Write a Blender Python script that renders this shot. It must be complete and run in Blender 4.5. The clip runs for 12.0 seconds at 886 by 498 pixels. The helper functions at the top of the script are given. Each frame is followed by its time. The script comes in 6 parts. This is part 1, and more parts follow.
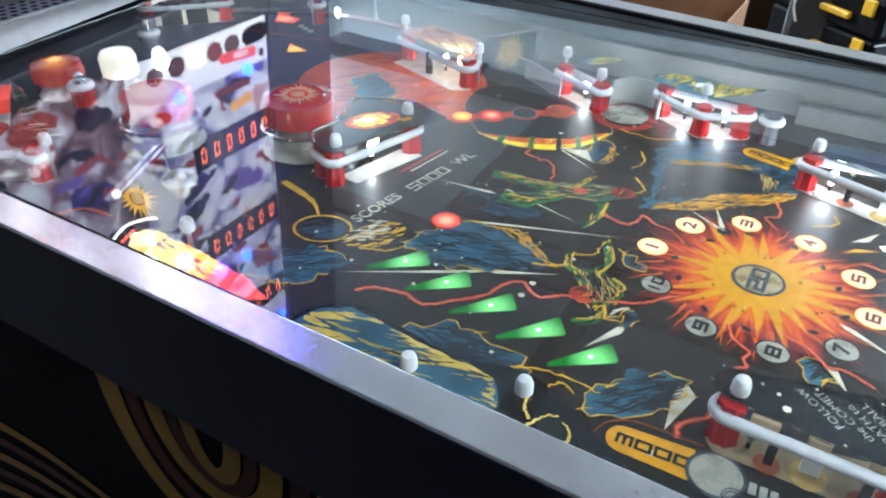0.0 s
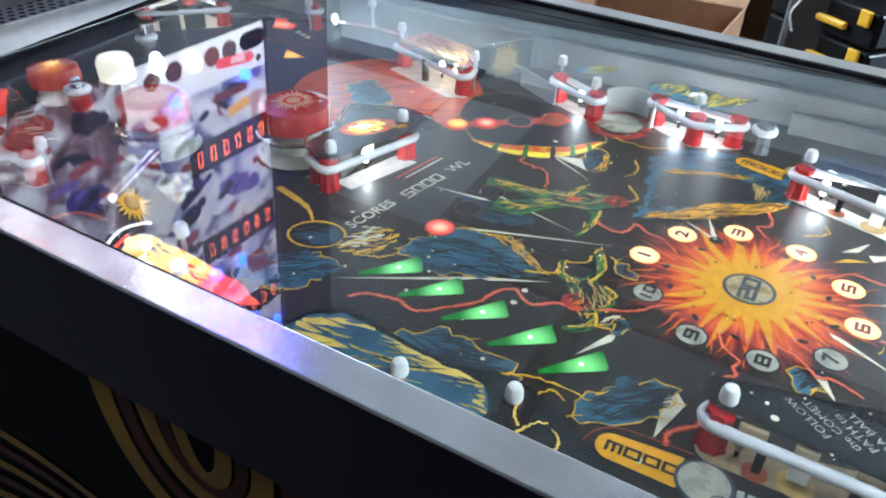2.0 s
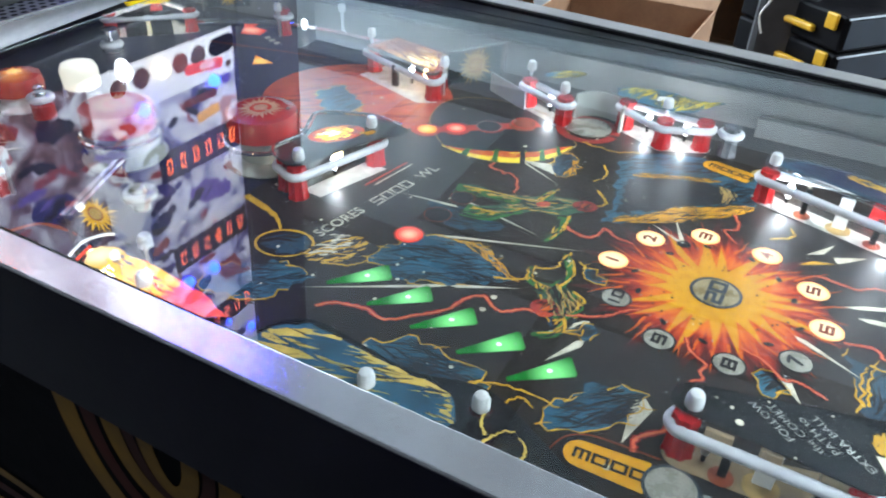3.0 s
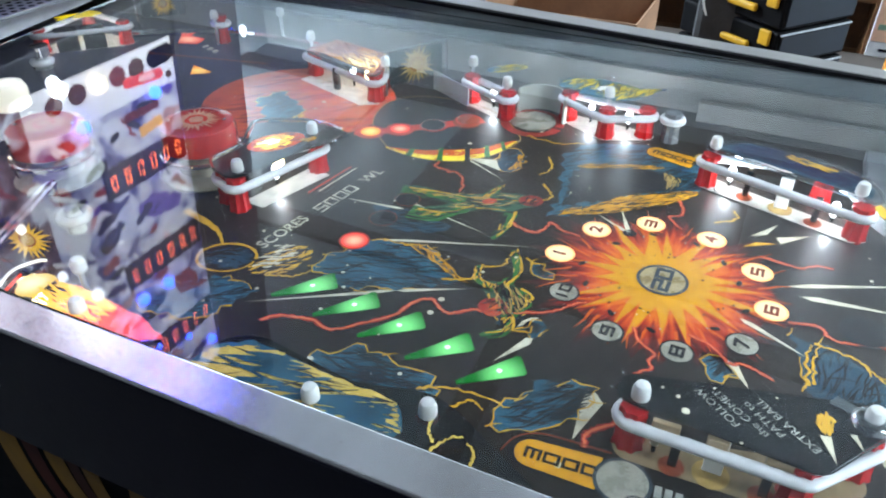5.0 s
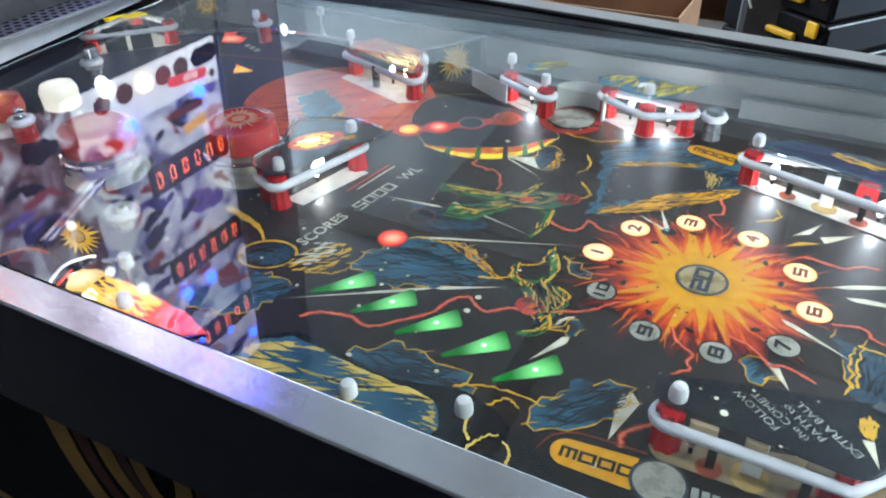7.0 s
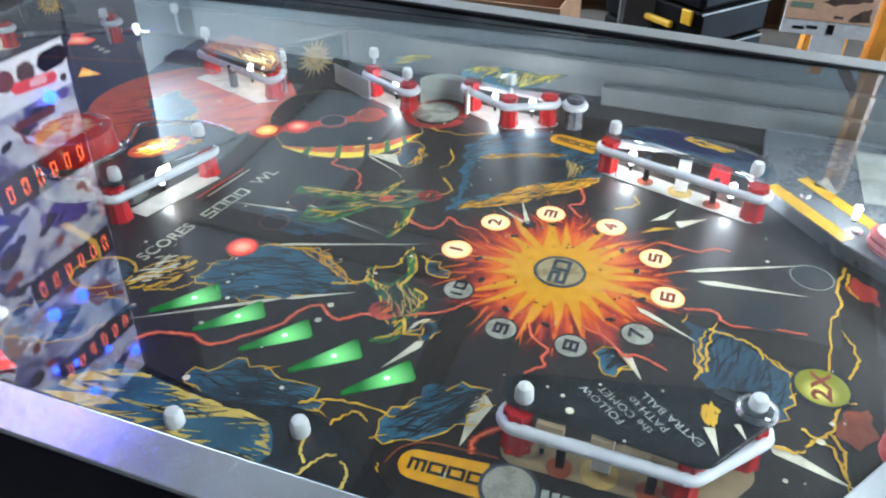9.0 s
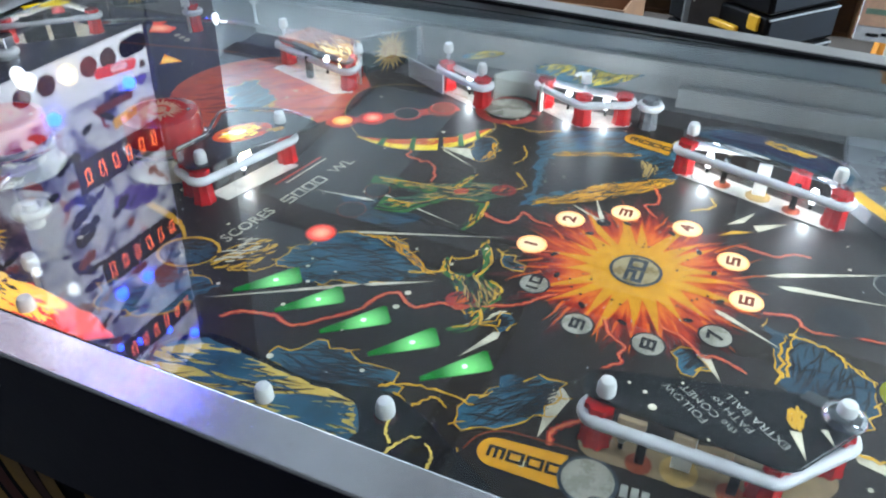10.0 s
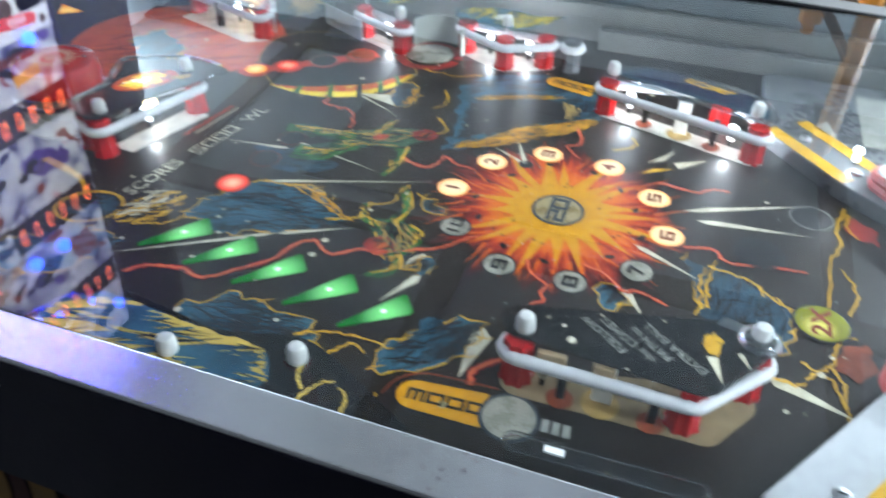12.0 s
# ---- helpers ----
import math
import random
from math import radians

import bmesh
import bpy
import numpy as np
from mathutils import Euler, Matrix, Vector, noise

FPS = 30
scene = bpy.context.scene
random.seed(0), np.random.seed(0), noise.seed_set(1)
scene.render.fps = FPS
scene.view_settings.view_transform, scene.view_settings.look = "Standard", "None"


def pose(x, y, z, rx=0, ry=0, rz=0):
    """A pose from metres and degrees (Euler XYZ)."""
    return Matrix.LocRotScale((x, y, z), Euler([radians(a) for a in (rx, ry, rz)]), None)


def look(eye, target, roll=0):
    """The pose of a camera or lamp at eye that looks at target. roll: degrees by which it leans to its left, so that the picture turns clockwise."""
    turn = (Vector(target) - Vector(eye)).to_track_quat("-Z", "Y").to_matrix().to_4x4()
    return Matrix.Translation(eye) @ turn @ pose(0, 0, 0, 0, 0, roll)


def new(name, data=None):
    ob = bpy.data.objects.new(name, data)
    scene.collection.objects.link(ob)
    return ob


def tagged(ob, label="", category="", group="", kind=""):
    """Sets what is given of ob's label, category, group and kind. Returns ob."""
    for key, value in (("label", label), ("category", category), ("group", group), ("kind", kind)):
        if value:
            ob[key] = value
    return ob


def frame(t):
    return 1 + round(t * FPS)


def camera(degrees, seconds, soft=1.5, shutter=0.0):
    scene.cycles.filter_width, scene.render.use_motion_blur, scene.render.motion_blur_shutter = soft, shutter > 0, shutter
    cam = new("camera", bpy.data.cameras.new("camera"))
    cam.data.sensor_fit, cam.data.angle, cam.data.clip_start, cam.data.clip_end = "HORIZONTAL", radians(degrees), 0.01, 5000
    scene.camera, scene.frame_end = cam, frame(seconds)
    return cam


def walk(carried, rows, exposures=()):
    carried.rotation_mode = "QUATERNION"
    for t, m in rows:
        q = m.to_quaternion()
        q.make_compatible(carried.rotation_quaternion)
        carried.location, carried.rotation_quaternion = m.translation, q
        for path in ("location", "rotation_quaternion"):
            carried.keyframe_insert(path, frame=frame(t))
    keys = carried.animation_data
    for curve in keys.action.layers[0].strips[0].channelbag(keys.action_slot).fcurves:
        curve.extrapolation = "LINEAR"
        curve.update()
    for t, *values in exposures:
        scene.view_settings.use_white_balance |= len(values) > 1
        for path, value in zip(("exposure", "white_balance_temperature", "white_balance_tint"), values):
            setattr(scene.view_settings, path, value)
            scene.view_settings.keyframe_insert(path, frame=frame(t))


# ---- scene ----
cam = camera(61.5, 12.0, soft=2.0, shutter=0.5)
PATH = [
    (0, (0.016, -0.428, 1.136), (-0.805, 0.99, -0.012), 1.2),
    (0.5, (0.015, -0.427, 1.136), (-0.788, 1.004, -0.008), 2.2),
    (1, (0.018, -0.427, 1.138), (-0.794, 1.002, -0.002), 2.1),
    (1.5, (0.02, -0.426, 1.136), (-0.783, 1.01, -0.002), 2.3),
    (2, (0.019, -0.428, 1.138), (-0.8, 1.001, 0.003), 1.8),
    (2.5, (0.016, -0.427, 1.139), (-0.786, 1.013, 0.007), 1.8),
    (3, (0.023, -0.422, 1.14), (-0.748, 1.038, 0.012), 2.2),
    (3.5, (0.033, -0.415, 1.135), (-0.694, 1.068, 0.008), 2.6),
    (3.7, (0.034, -0.412, 1.136), (-0.674, 1.078, 0.005), 2.6),
    (5.3, (0.033, -0.409, 1.143), (-0.676, 1.074, 0.004), -0.5),
    (5.5, (0.033, -0.409, 1.144), (-0.7, 1.055, -0.005), -0.7),
    (6, (0.031, -0.409, 1.143), (-0.711, 1.049, -0.008), -0.5),
    (6.5, (0.03, -0.409, 1.146), (-0.742, 1.043, 0.008), -1.0),
    (6.7, (0.033, -0.410, 1.145), (-0.748, 1.032, 0.001), -1.4),
    (8.3, (0.036, -0.410, 1.144), (-0.713, 1.043, -0.009), -1.0),
    (8.5, (0.054, -0.391, 1.133), (-0.607, 1.105, -0.019), -0.2),
    (9, (0.061, -0.377, 1.136), (-0.505, 1.152, -0.023), -0.1),
    (9.5, (0.055, -0.387, 1.141), (-0.58, 1.137, 0.013), 0.5),
    (10, (0.044, -0.391, 1.135), (-0.629, 1.093, -0.025), 0.0),
    (10.5, (0.043, -0.388, 1.133), (-0.605, 1.092, -0.045), 0.3),
    (11, (0.038, -0.387, 1.136), (-0.602, 1.102, -0.036), 0.3),
    (11.5, (0.036, -0.393, 1.132), (-0.598, 1.092, -0.048), 0.7),
    (12, (0.055, -0.383, 1.116), (-0.451, 1.111, -0.115), 1.4),
]
walk(cam, [(t, look(eye, target, roll)) for t, eye, target, roll in PATH], [(0, 0.08), (3.5, 0.03), (6, -0.06), (9, -0.15), (12, -0.17)])

# ---- light ----
PF = 0.85          # height of the playfield surface
TUBE, ART = 6.0, 1.8
world = bpy.data.worlds.new("room_air")
scene.world = world
world.use_nodes = True
world.node_tree.nodes["Background"].inputs[0].default_value = (0.5, 0.55, 0.62, 1)
world.node_tree.nodes["Background"].inputs[1].default_value = 0.05


def lamp(name, kind, loc, power, color, size=0.1, size_y=None, target=None):
    data = bpy.data.lights.new(name, kind)
    data.energy, data.color = power, color
    if kind == "AREA":
        data.shape, data.size, data.size_y = "RECTANGLE", size, size_y or size
    else:
        data.shadow_soft_size = size
    ob = new(name, data)
    ob.matrix_world = look(loc, target) if target else Matrix.Translation(loc)
    return ob


# ---- materials ----
def mat(name, color, rough=0.5, metal=0.0, var=0.18, scale=40.0, bump=0.0, bscale=300.0, emit=None, power=0.0, trans=0.0, coat=0.0, alpha=1.0, dark=None, spec=0.5):
    """A surface with broad and fine variation of colour and roughness, and fine relief."""
    m = bpy.data.materials.new(name)
    m.use_nodes = True
    nt = m.node_tree
    n, link = nt.nodes, nt.links.new
    b = n["Principled BSDF"]
    co = n.new("ShaderNodeTexCoord")
    big, fine = n.new("ShaderNodeTexNoise"), n.new("ShaderNodeTexNoise")
    big.inputs["Scale"].default_value, big.inputs["Detail"].default_value = scale, 4
    fine.inputs["Scale"].default_value, fine.inputs["Detail"].default_value = scale * 9, 3
    link(co.outputs["Object"], big.inputs["Vector"])
    link(co.outputs["Object"], fine.inputs["Vector"])
    both = n.new("ShaderNodeMath")
    both.operation = "MULTIPLY_ADD"
    both.inputs[1].default_value = 0.35
    link(fine.outputs["Fac"], both.inputs[0])
    link(big.outputs["Fac"], both.inputs[2])
    ramp = n.new("ShaderNodeMapRange")
    ramp.inputs["From Min"].default_value, ramp.inputs["From Max"].default_value = 0.4, 0.95
    link(both.outputs[0], ramp.inputs["Value"])
    mix = n.new("ShaderNodeMix")
    mix.data_type = "RGBA"
    low = dark or tuple(c * (1 - 2 * var) for c in color)
    high = color if dark else tuple(min(1.0, c * (1 + var)) for c in color)
    mix.inputs["A"].default_value, mix.inputs["B"].default_value = (*low, 1), (*high, 1)
    link(ramp.outputs["Result"], mix.inputs["Factor"])
    link(mix.outputs["Result"], b.inputs["Base Color"])
    rr = n.new("ShaderNodeMapRange")
    rr.inputs["To Min"].default_value, rr.inputs["To Max"].default_value = max(0.02, rough * 0.8), min(1.0, rough * 1.25)
    link(both.outputs[0], rr.inputs["Value"])
    link(rr.outputs["Result"], b.inputs["Roughness"])
    b.inputs["Metallic"].default_value = metal
    b.inputs["Transmission Weight"].default_value = trans
    b.inputs["Coat Weight"].default_value = coat
    b.inputs["Specular IOR Level"].default_value = spec
    b.inputs["Coat Roughness"].default_value = 0.24
    b.inputs["Alpha"].default_value = alpha
    if bump:
        bn, nz = n.new("ShaderNodeBump"), n.new("ShaderNodeTexNoise")
        nz.inputs["Scale"].default_value = bscale
        link(co.outputs["Object"], nz.inputs["Vector"])
        bn.inputs["Strength"].default_value, bn.inputs["Distance"].default_value = bump, 0.001
        link(nz.outputs["Fac"], bn.inputs["Height"])
        link(bn.outputs["Normal"], b.inputs["Normal"])
    if emit:
        b.inputs["Emission Color"].default_value, b.inputs["Emission Strength"].default_value = (*emit, 1), power
    return m


def ink(name, color, var=0.12, dark=None, scale=90.0):
    """Silk-screened ink under the playfield's clear coat."""
    return mat(name, color, 0.3, 0, var, scale, 0.02, 60, coat=0.4, dark=dark, spec=0.1)


M = {
    "board": ink("playfield_black_ink", (0.020, 0.015, 0.013), 0.35, (0.010, 0.007, 0.006), 9.0),
    "black": ink("black_ink", (0.012, 0.012, 0.014)),
    "blue": ink("blue_ink", (0.030, 0.112, 0.165), 0.2, (0.010, 0.032, 0.050), 34),
    "deep": ink("deep_blue_ink", (0.022, 0.06, 0.09), 0.2, (0.014, 0.032, 0.05), 40),
    "yellow": ink("yellow_ink", (0.50, 0.24, 0.008), 0.15, (0.38, 0.155, 0.006), 120),
    "gold": ink("gold_ink", (0.55, 0.31, 0.025), 0.15, (0.40, 0.20, 0.01), 120),
    "orange": ink("orange_ink", (0.50, 0.10, 0.009), 0.1, (0.38, 0.05, 0.006), 120),
    "red": ink("red_ink", (0.55, 0.045, 0.018), 0.15, (0.32, 0.02, 0.01), 70),
    "pink": ink("planet_red_ink", (0.50, 0.085, 0.035), 0.2, (0.30, 0.03, 0.015), 55),
    "green": ink("green_ink", (0.035, 0.16, 0.035), 0.2, (0.015, 0.06, 0.015), 80),
    "cream": ink("cream_ink", (0.50, 0.455, 0.34), 0.2),
    "white": ink("white_ink", (0.80, 0.78, 0.72), 0.06),
    "brown": ink("brown_ink", (0.20, 0.04, 0.015), 0.2),
    "night": ink("night_blue_ink", (0.012, 0.014, 0.050), 0.3, (0.006, 0.006, 0.022), 20),
    "sky": ink("bright_blue_ink", (0.045, 0.19, 0.28), 0.2, (0.02, 0.08, 0.13), 45),
    "lemon": ink("lemon_ink", (0.72, 0.52, 0.025), 0.1),
    "wood": mat("birch_plywood", (0.36, 0.25, 0.14), 0.5, 0, 0.2, 12, 0.1, 120),
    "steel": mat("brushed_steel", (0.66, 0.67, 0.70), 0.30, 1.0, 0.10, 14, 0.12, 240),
    # non-metal grey for the far rail: reflected light put into the colour
    "far_steel": mat("steel_sheen_grey", (0.245, 0.238, 0.222), 0.5, 0.0, 0.12, 20, 0.1, 240),
    "chrome": mat("chrome", (0.80, 0.81, 0.83), 0.08, 1.0, 0.04, 30),
    # steel of the rail skirts, its shade painted in as dark blue
    "navy": mat("shaded_skirt_steel", (0.006, 0.005, 0.013), 0.45, 0.0, 0.3, 5, 0.06, 300, spec=0.2),
    "cab_black": mat("black_cabinet_paint", (0.002, 0.002, 0.003), 0.6, 0, 0.25, 8, 0.08, 160, spec=0.05),
    "cab_yellow": mat("yellow_cabinet_paint", (0.24, 0.12, 0.010), 0.5, 0, 0.25, 14, 0.08, 160, spec=0.2),
    "cab_red": mat("dark_red_cabinet_paint", (0.06, 0.014, 0.010), 0.5, 0, 0.25, 14, 0.08, 160, spec=0.1),
    "inner": mat("blue_grey_wall_paint", (0.025, 0.037, 0.046), 0.45, 0, 0.10, 6, 0.06, 160),
    "ledge": mat("pale_grey_rail_paint", (0.075, 0.075, 0.073), 0.4, 0, 0.12, 14, 0.08, 200),
    "trim": mat("black_glass_channel", (0.003, 0.003, 0.004), 0.7, 0, 0.2, 30, spec=0.06),
    "rubber": mat("white_rubber", (0.56, 0.56, 0.57), 0.5, 0, 0.12, 60, 0.08, 400),
    "nylon": mat("white_nylon", (0.80, 0.79, 0.76), 0.4, 0, 0.08, 80),
    "post": mat("red_translucent_plastic", (0.52, 0.010, 0.012), 0.2, 0, 0.12, 60, trans=0.3),
    "clear": mat("clear_plastic", (0.90, 0.93, 0.95), 0.06, 0, 0.03, 20, trans=1.0),
    "smoke": mat("smoked_plastic", (0.05, 0.06, 0.065), 0.06, 0, 0.2, 20, alpha=0.16),
    "tinted": mat("dark_tinted_plastic", (0.010, 0.010, 0.012), 0.07, 0, 0.3, 15, alpha=0.80, coat=0.5),
    "plastic_black": mat("black_printed_plastic", (0.006, 0.006, 0.008), 0.09, 0, 0.3, 15, coat=0.8),
    "dim": mat("unlit_insert_plastic", (0.23, 0.22, 0.175), 0.25, 0, 0.12, 90, coat=0.5),
    "lit_ring": mat("lit_insert_rim", (0.9, 0.5, 0.2), 0.25, 0, 0.05, 90, emit=(1.0, 0.25, 0.03), power=0.9),
    "green_hot": mat("green_bulb_glow", (0.3, 0.9, 0.4), 0.2, 0, 0.05, 60, emit=(0.62, 1.0, 0.66), power=1.5),
    "globe": mat("white_globe", (1, 1, 1), 0.3, 0, 0.0, 60, emit=(0.95, 0.97, 1.0), power=1.6),
    "bulb": mat("white_lamp", (1, 1, 1), 0.3, 0, 0.0, 60, emit=(0.90, 0.95, 1.0), power=6),
    "bulb_warm": mat("warm_lamp", (1, 0.9, 0.7), 0.3, 0, 0.0, 60, emit=(1.0, 0.72, 0.35), power=9),
    "bulb_cold": mat("cold_lamp", (1, 1, 1), 0.3, 0, 0.0, 60, emit=(0.85, 0.93, 1.0), power=9),
    "bulb_blue": mat("blue_lamp", (0.2, 0.3, 1), 0.3, 0, 0.0, 60, emit=(0.008, 0.035, 1.0), power=110),
    "cap_lit": mat("lit_red_bumper_cap", (0.7, 0.04, 0.02), 0.18, 0, 0.12, 40, coat=0.7, emit=(1.0, 0.05, 0.02), power=0.45),
    "cap_red": mat("red_bumper_cap", (0.34, 0.014, 0.012), 0.18, 0, 0.12, 40, coat=0.7),
}


def lens(name, hot, edge, power, at=(0.5, 0.5), reach=0.5, dim=0.25):
    """A plastic lens with a bulb beneath it: bright over the bulb, weaker towards its edge."""
    m = mat(name, tuple(c * 0.35 for c in edge), 0.15, 0, 0.1, 60, coat=0.6, emit=edge, power=power)
    nt = m.node_tree
    n, link = nt.nodes, nt.links.new
    co, flat_xy, off, ln = n.new("ShaderNodeTexCoord"), n.new("ShaderNodeVectorMath"), n.new("ShaderNodeVectorMath"), n.new("ShaderNodeVectorMath")
    flat_xy.operation, off.operation, ln.operation = "MULTIPLY", "SUBTRACT", "LENGTH"
    flat_xy.inputs[1].default_value, off.inputs[1].default_value = (1, 1, 0), (*at, 0)
    link(co.outputs["Generated"], flat_xy.inputs[0])
    link(flat_xy.outputs["Vector"], off.inputs[0])
    link(off.outputs["Vector"], ln.inputs[0])
    rp = n.new("ShaderNodeMapRange")
    rp.inputs["From Min"].default_value, rp.inputs["From Max"].default_value = 0.02, reach
    rp.interpolation_type = "SMOOTHSTEP"
    link(ln.outputs["Value"], rp.inputs["Value"])
    cr = n.new("ShaderNodeMix")
    cr.data_type = "RGBA"
    cr.inputs["A"].default_value, cr.inputs["B"].default_value = (*hot, 1), (*(c * dim for c in edge), 1)
    link(rp.outputs["Result"], cr.inputs["Factor"])
    link(cr.outputs["Result"], n["Principled BSDF"].inputs["Emission Color"])
    return m


def sun_ink():
    """Orange flames passing into red and dark maroon towards the tips, streaked outwards."""
    m = ink("sunburst_ink", (0.8, 0.3, 0.02))
    nt = m.node_tree
    n, link = nt.nodes, nt.links.new
    co, ln, nz = n.new("ShaderNodeTexCoord"), n.new("ShaderNodeVectorMath"), n.new("ShaderNodeTexNoise")
    unit, wide, lift = (n.new("ShaderNodeVectorMath") for _ in range(3))
    ln.operation, unit.operation, wide.operation, lift.operation = "LENGTH", "NORMALIZE", "SCALE", "MULTIPLY_ADD"
    for v in (ln, unit):
        link(co.outputs["Object"], v.inputs[0])
    wide.inputs["Scale"].default_value = 6.0
    link(unit.outputs["Vector"], wide.inputs[0])
    link(co.outputs["Object"], lift.inputs[0])
    lift.inputs[1].default_value = (22, 22, 22)
    link(wide.outputs["Vector"], lift.inputs[2])
    nz.inputs["Scale"].default_value, nz.inputs["Detail"].default_value = 1.6, 5
    link(lift.outputs["Vector"], nz.inputs["Vector"])
    add = n.new("ShaderNodeMath")
    add.operation = "MULTIPLY_ADD"
    add.inputs[1].default_value = 0.075
    link(nz.outputs["Fac"], add.inputs[0])
    link(ln.outputs["Value"], add.inputs[2])
    rp = n.new("ShaderNodeMapRange")
    rp.inputs["From Min"].default_value, rp.inputs["From Max"].default_value = 0.074, 0.124
    link(add.outputs[0], rp.inputs["Value"])
    cr = n.new("ShaderNodeValToRGB")
    els = cr.color_ramp.elements
    els[0].color, els[1].color = (0.50, 0.11, 0.010, 1), (0.018, 0.012, 0.012, 1)
    for pos, c in ((0.16, (0.40, 0.046, 0.009, 1)), (0.36, (0.22, 0.015, 0.009, 1)), (0.60, (0.07, 0.010, 0.009, 1))):
        els.new(pos).color = c
    link(rp.outputs["Result"], cr.inputs["Fac"])
    link(cr.outputs["Color"], n["Principled BSDF"].inputs["Base Color"])
    return m


M["sun"] = sun_ink()
M["lit"] = lens("lit_number_lens", (1.0, 0.88, 0.66), (1.0, 0.58, 0.22), 1.15, reach=0.85, dim=0.85)
M["green_lit"] = lens("green_lit_lens", (0.30, 1.0, 0.36), (0.004, 0.33, 0.03), 0.95, (0.64, 0.52), 0.50, 0.16)
M["red_lit"] = lens("red_lit_lens", (1.0, 0.50, 0.32), (1.0, 0.06, 0.04), 1.3, reach=0.5, dim=0.7)
M["amber_lit"] = lens("amber_lit_lens", (1.0, 0.72, 0.18), (1.0, 0.26, 0.02), 1.3, reach=0.6, dim=0.9)
M["lime_lit"] = lens("lime_lit_lens", (0.95, 0.9, 0.25), (0.34, 0.36, 0.02), 0.95, (0.45, 0.35), 0.40, 0.35)
M["faded"] = ink("faded_cream_ink", (0.27, 0.27, 0.24), 0.2)
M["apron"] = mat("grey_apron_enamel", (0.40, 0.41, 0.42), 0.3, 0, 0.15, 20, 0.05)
# the apron's grey again for its far wing, with shade put into the colour
M["apron_shaded"] = mat("grey_apron_enamel_shaded", (0.085, 0.09, 0.098), 0.25, 0, 0.2, 20, 0.05)
M["dome"] = lens("red_dome_lens", (1.0, 0.42, 0.08), (0.65, 0.012, 0.008), 0.75, (0.62, 0.40), 0.40, 0.30)
M["scores"] = ink("worn_cream_ink", (0.38, 0.35, 0.27), 0.3)
M["bolt"] = ink("pale_red_ink", (0.58, 0.125, 0.05), 0.15)
M["lane_yellow"] = ink("soft_yellow_ink", (0.52, 0.35, 0.07), 0.15)
M["milky"] = mat("milky_plastic", (0.34, 0.35, 0.31), 0.3, 0, 0.1, 60)
M["cap"] = mat("worn_white_nylon", (0.60, 0.60, 0.58), 0.35, 0, 0.14, 90, trans=0.15)
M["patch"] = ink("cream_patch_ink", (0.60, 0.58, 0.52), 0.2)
M["figure"] = ink("grey_green_ink", (0.040, 0.105, 0.060), 0.3, (0.018, 0.045, 0.028), 70)
M["card"] = mat("dark_teal_card", (0.006, 0.013, 0.015), 0.4, 0, 0.3, 40, spec=0.2)
M["dull_red"] = ink("dull_red_ink", (0.26, 0.022, 0.016), 0.2)
M["cap_print"] = ink("pale_cap_ink", (0.50, 0.26, 0.15), 0.2)
# patch ink of the unlit slingshot, darkened in colour for the missing light
M["patch_unlit"] = ink("cream_patch_ink_unlit", (0.20, 0.145, 0.08), 0.2)
M["tan"] = ink("tan_ink", (0.34, 0.22, 0.07), 0.2)


def pane_glass():
    m = bpy.data.materials.new("table_glass")
    m.use_nodes = True
    nt = m.node_tree
    n, link = nt.nodes, nt.links.new
    n.remove(n["Principled BSDF"])
    g, d, mix, nz, co, rp = (n.new("ShaderNode" + k) for k in ("BsdfGlass", "BsdfDiffuse", "MixShader", "TexNoise", "TexCoord", "MapRange"))
    g.inputs["Roughness"].default_value, g.inputs["IOR"].default_value = 0.0, 1.5
    g.inputs["Color"].default_value = (0.97, 0.985, 0.98, 1)
    d.inputs["Color"].default_value = (0.7, 0.75, 0.8, 1)
    nz.inputs["Scale"].default_value, nz.inputs["Detail"].default_value = 7, 8
    link(co.outputs["Object"], nz.inputs["Vector"])
    rp.inputs["From Min"].default_value, rp.inputs["From Max"].default_value = 0.40, 0.72
    rp.inputs["To Min"].default_value, rp.inputs["To Max"].default_value = 0.001, 0.012
    link(nz.outputs["Fac"], rp.inputs["Value"])
    link(rp.outputs["Result"], mix.inputs["Fac"])
    link(g.outputs[0], mix.inputs[1])
    link(d.outputs[0], mix.inputs[2])
    link(mix.outputs[0], n["Material Output"].inputs["Surface"])
    return m


M["glass"] = pane_glass()


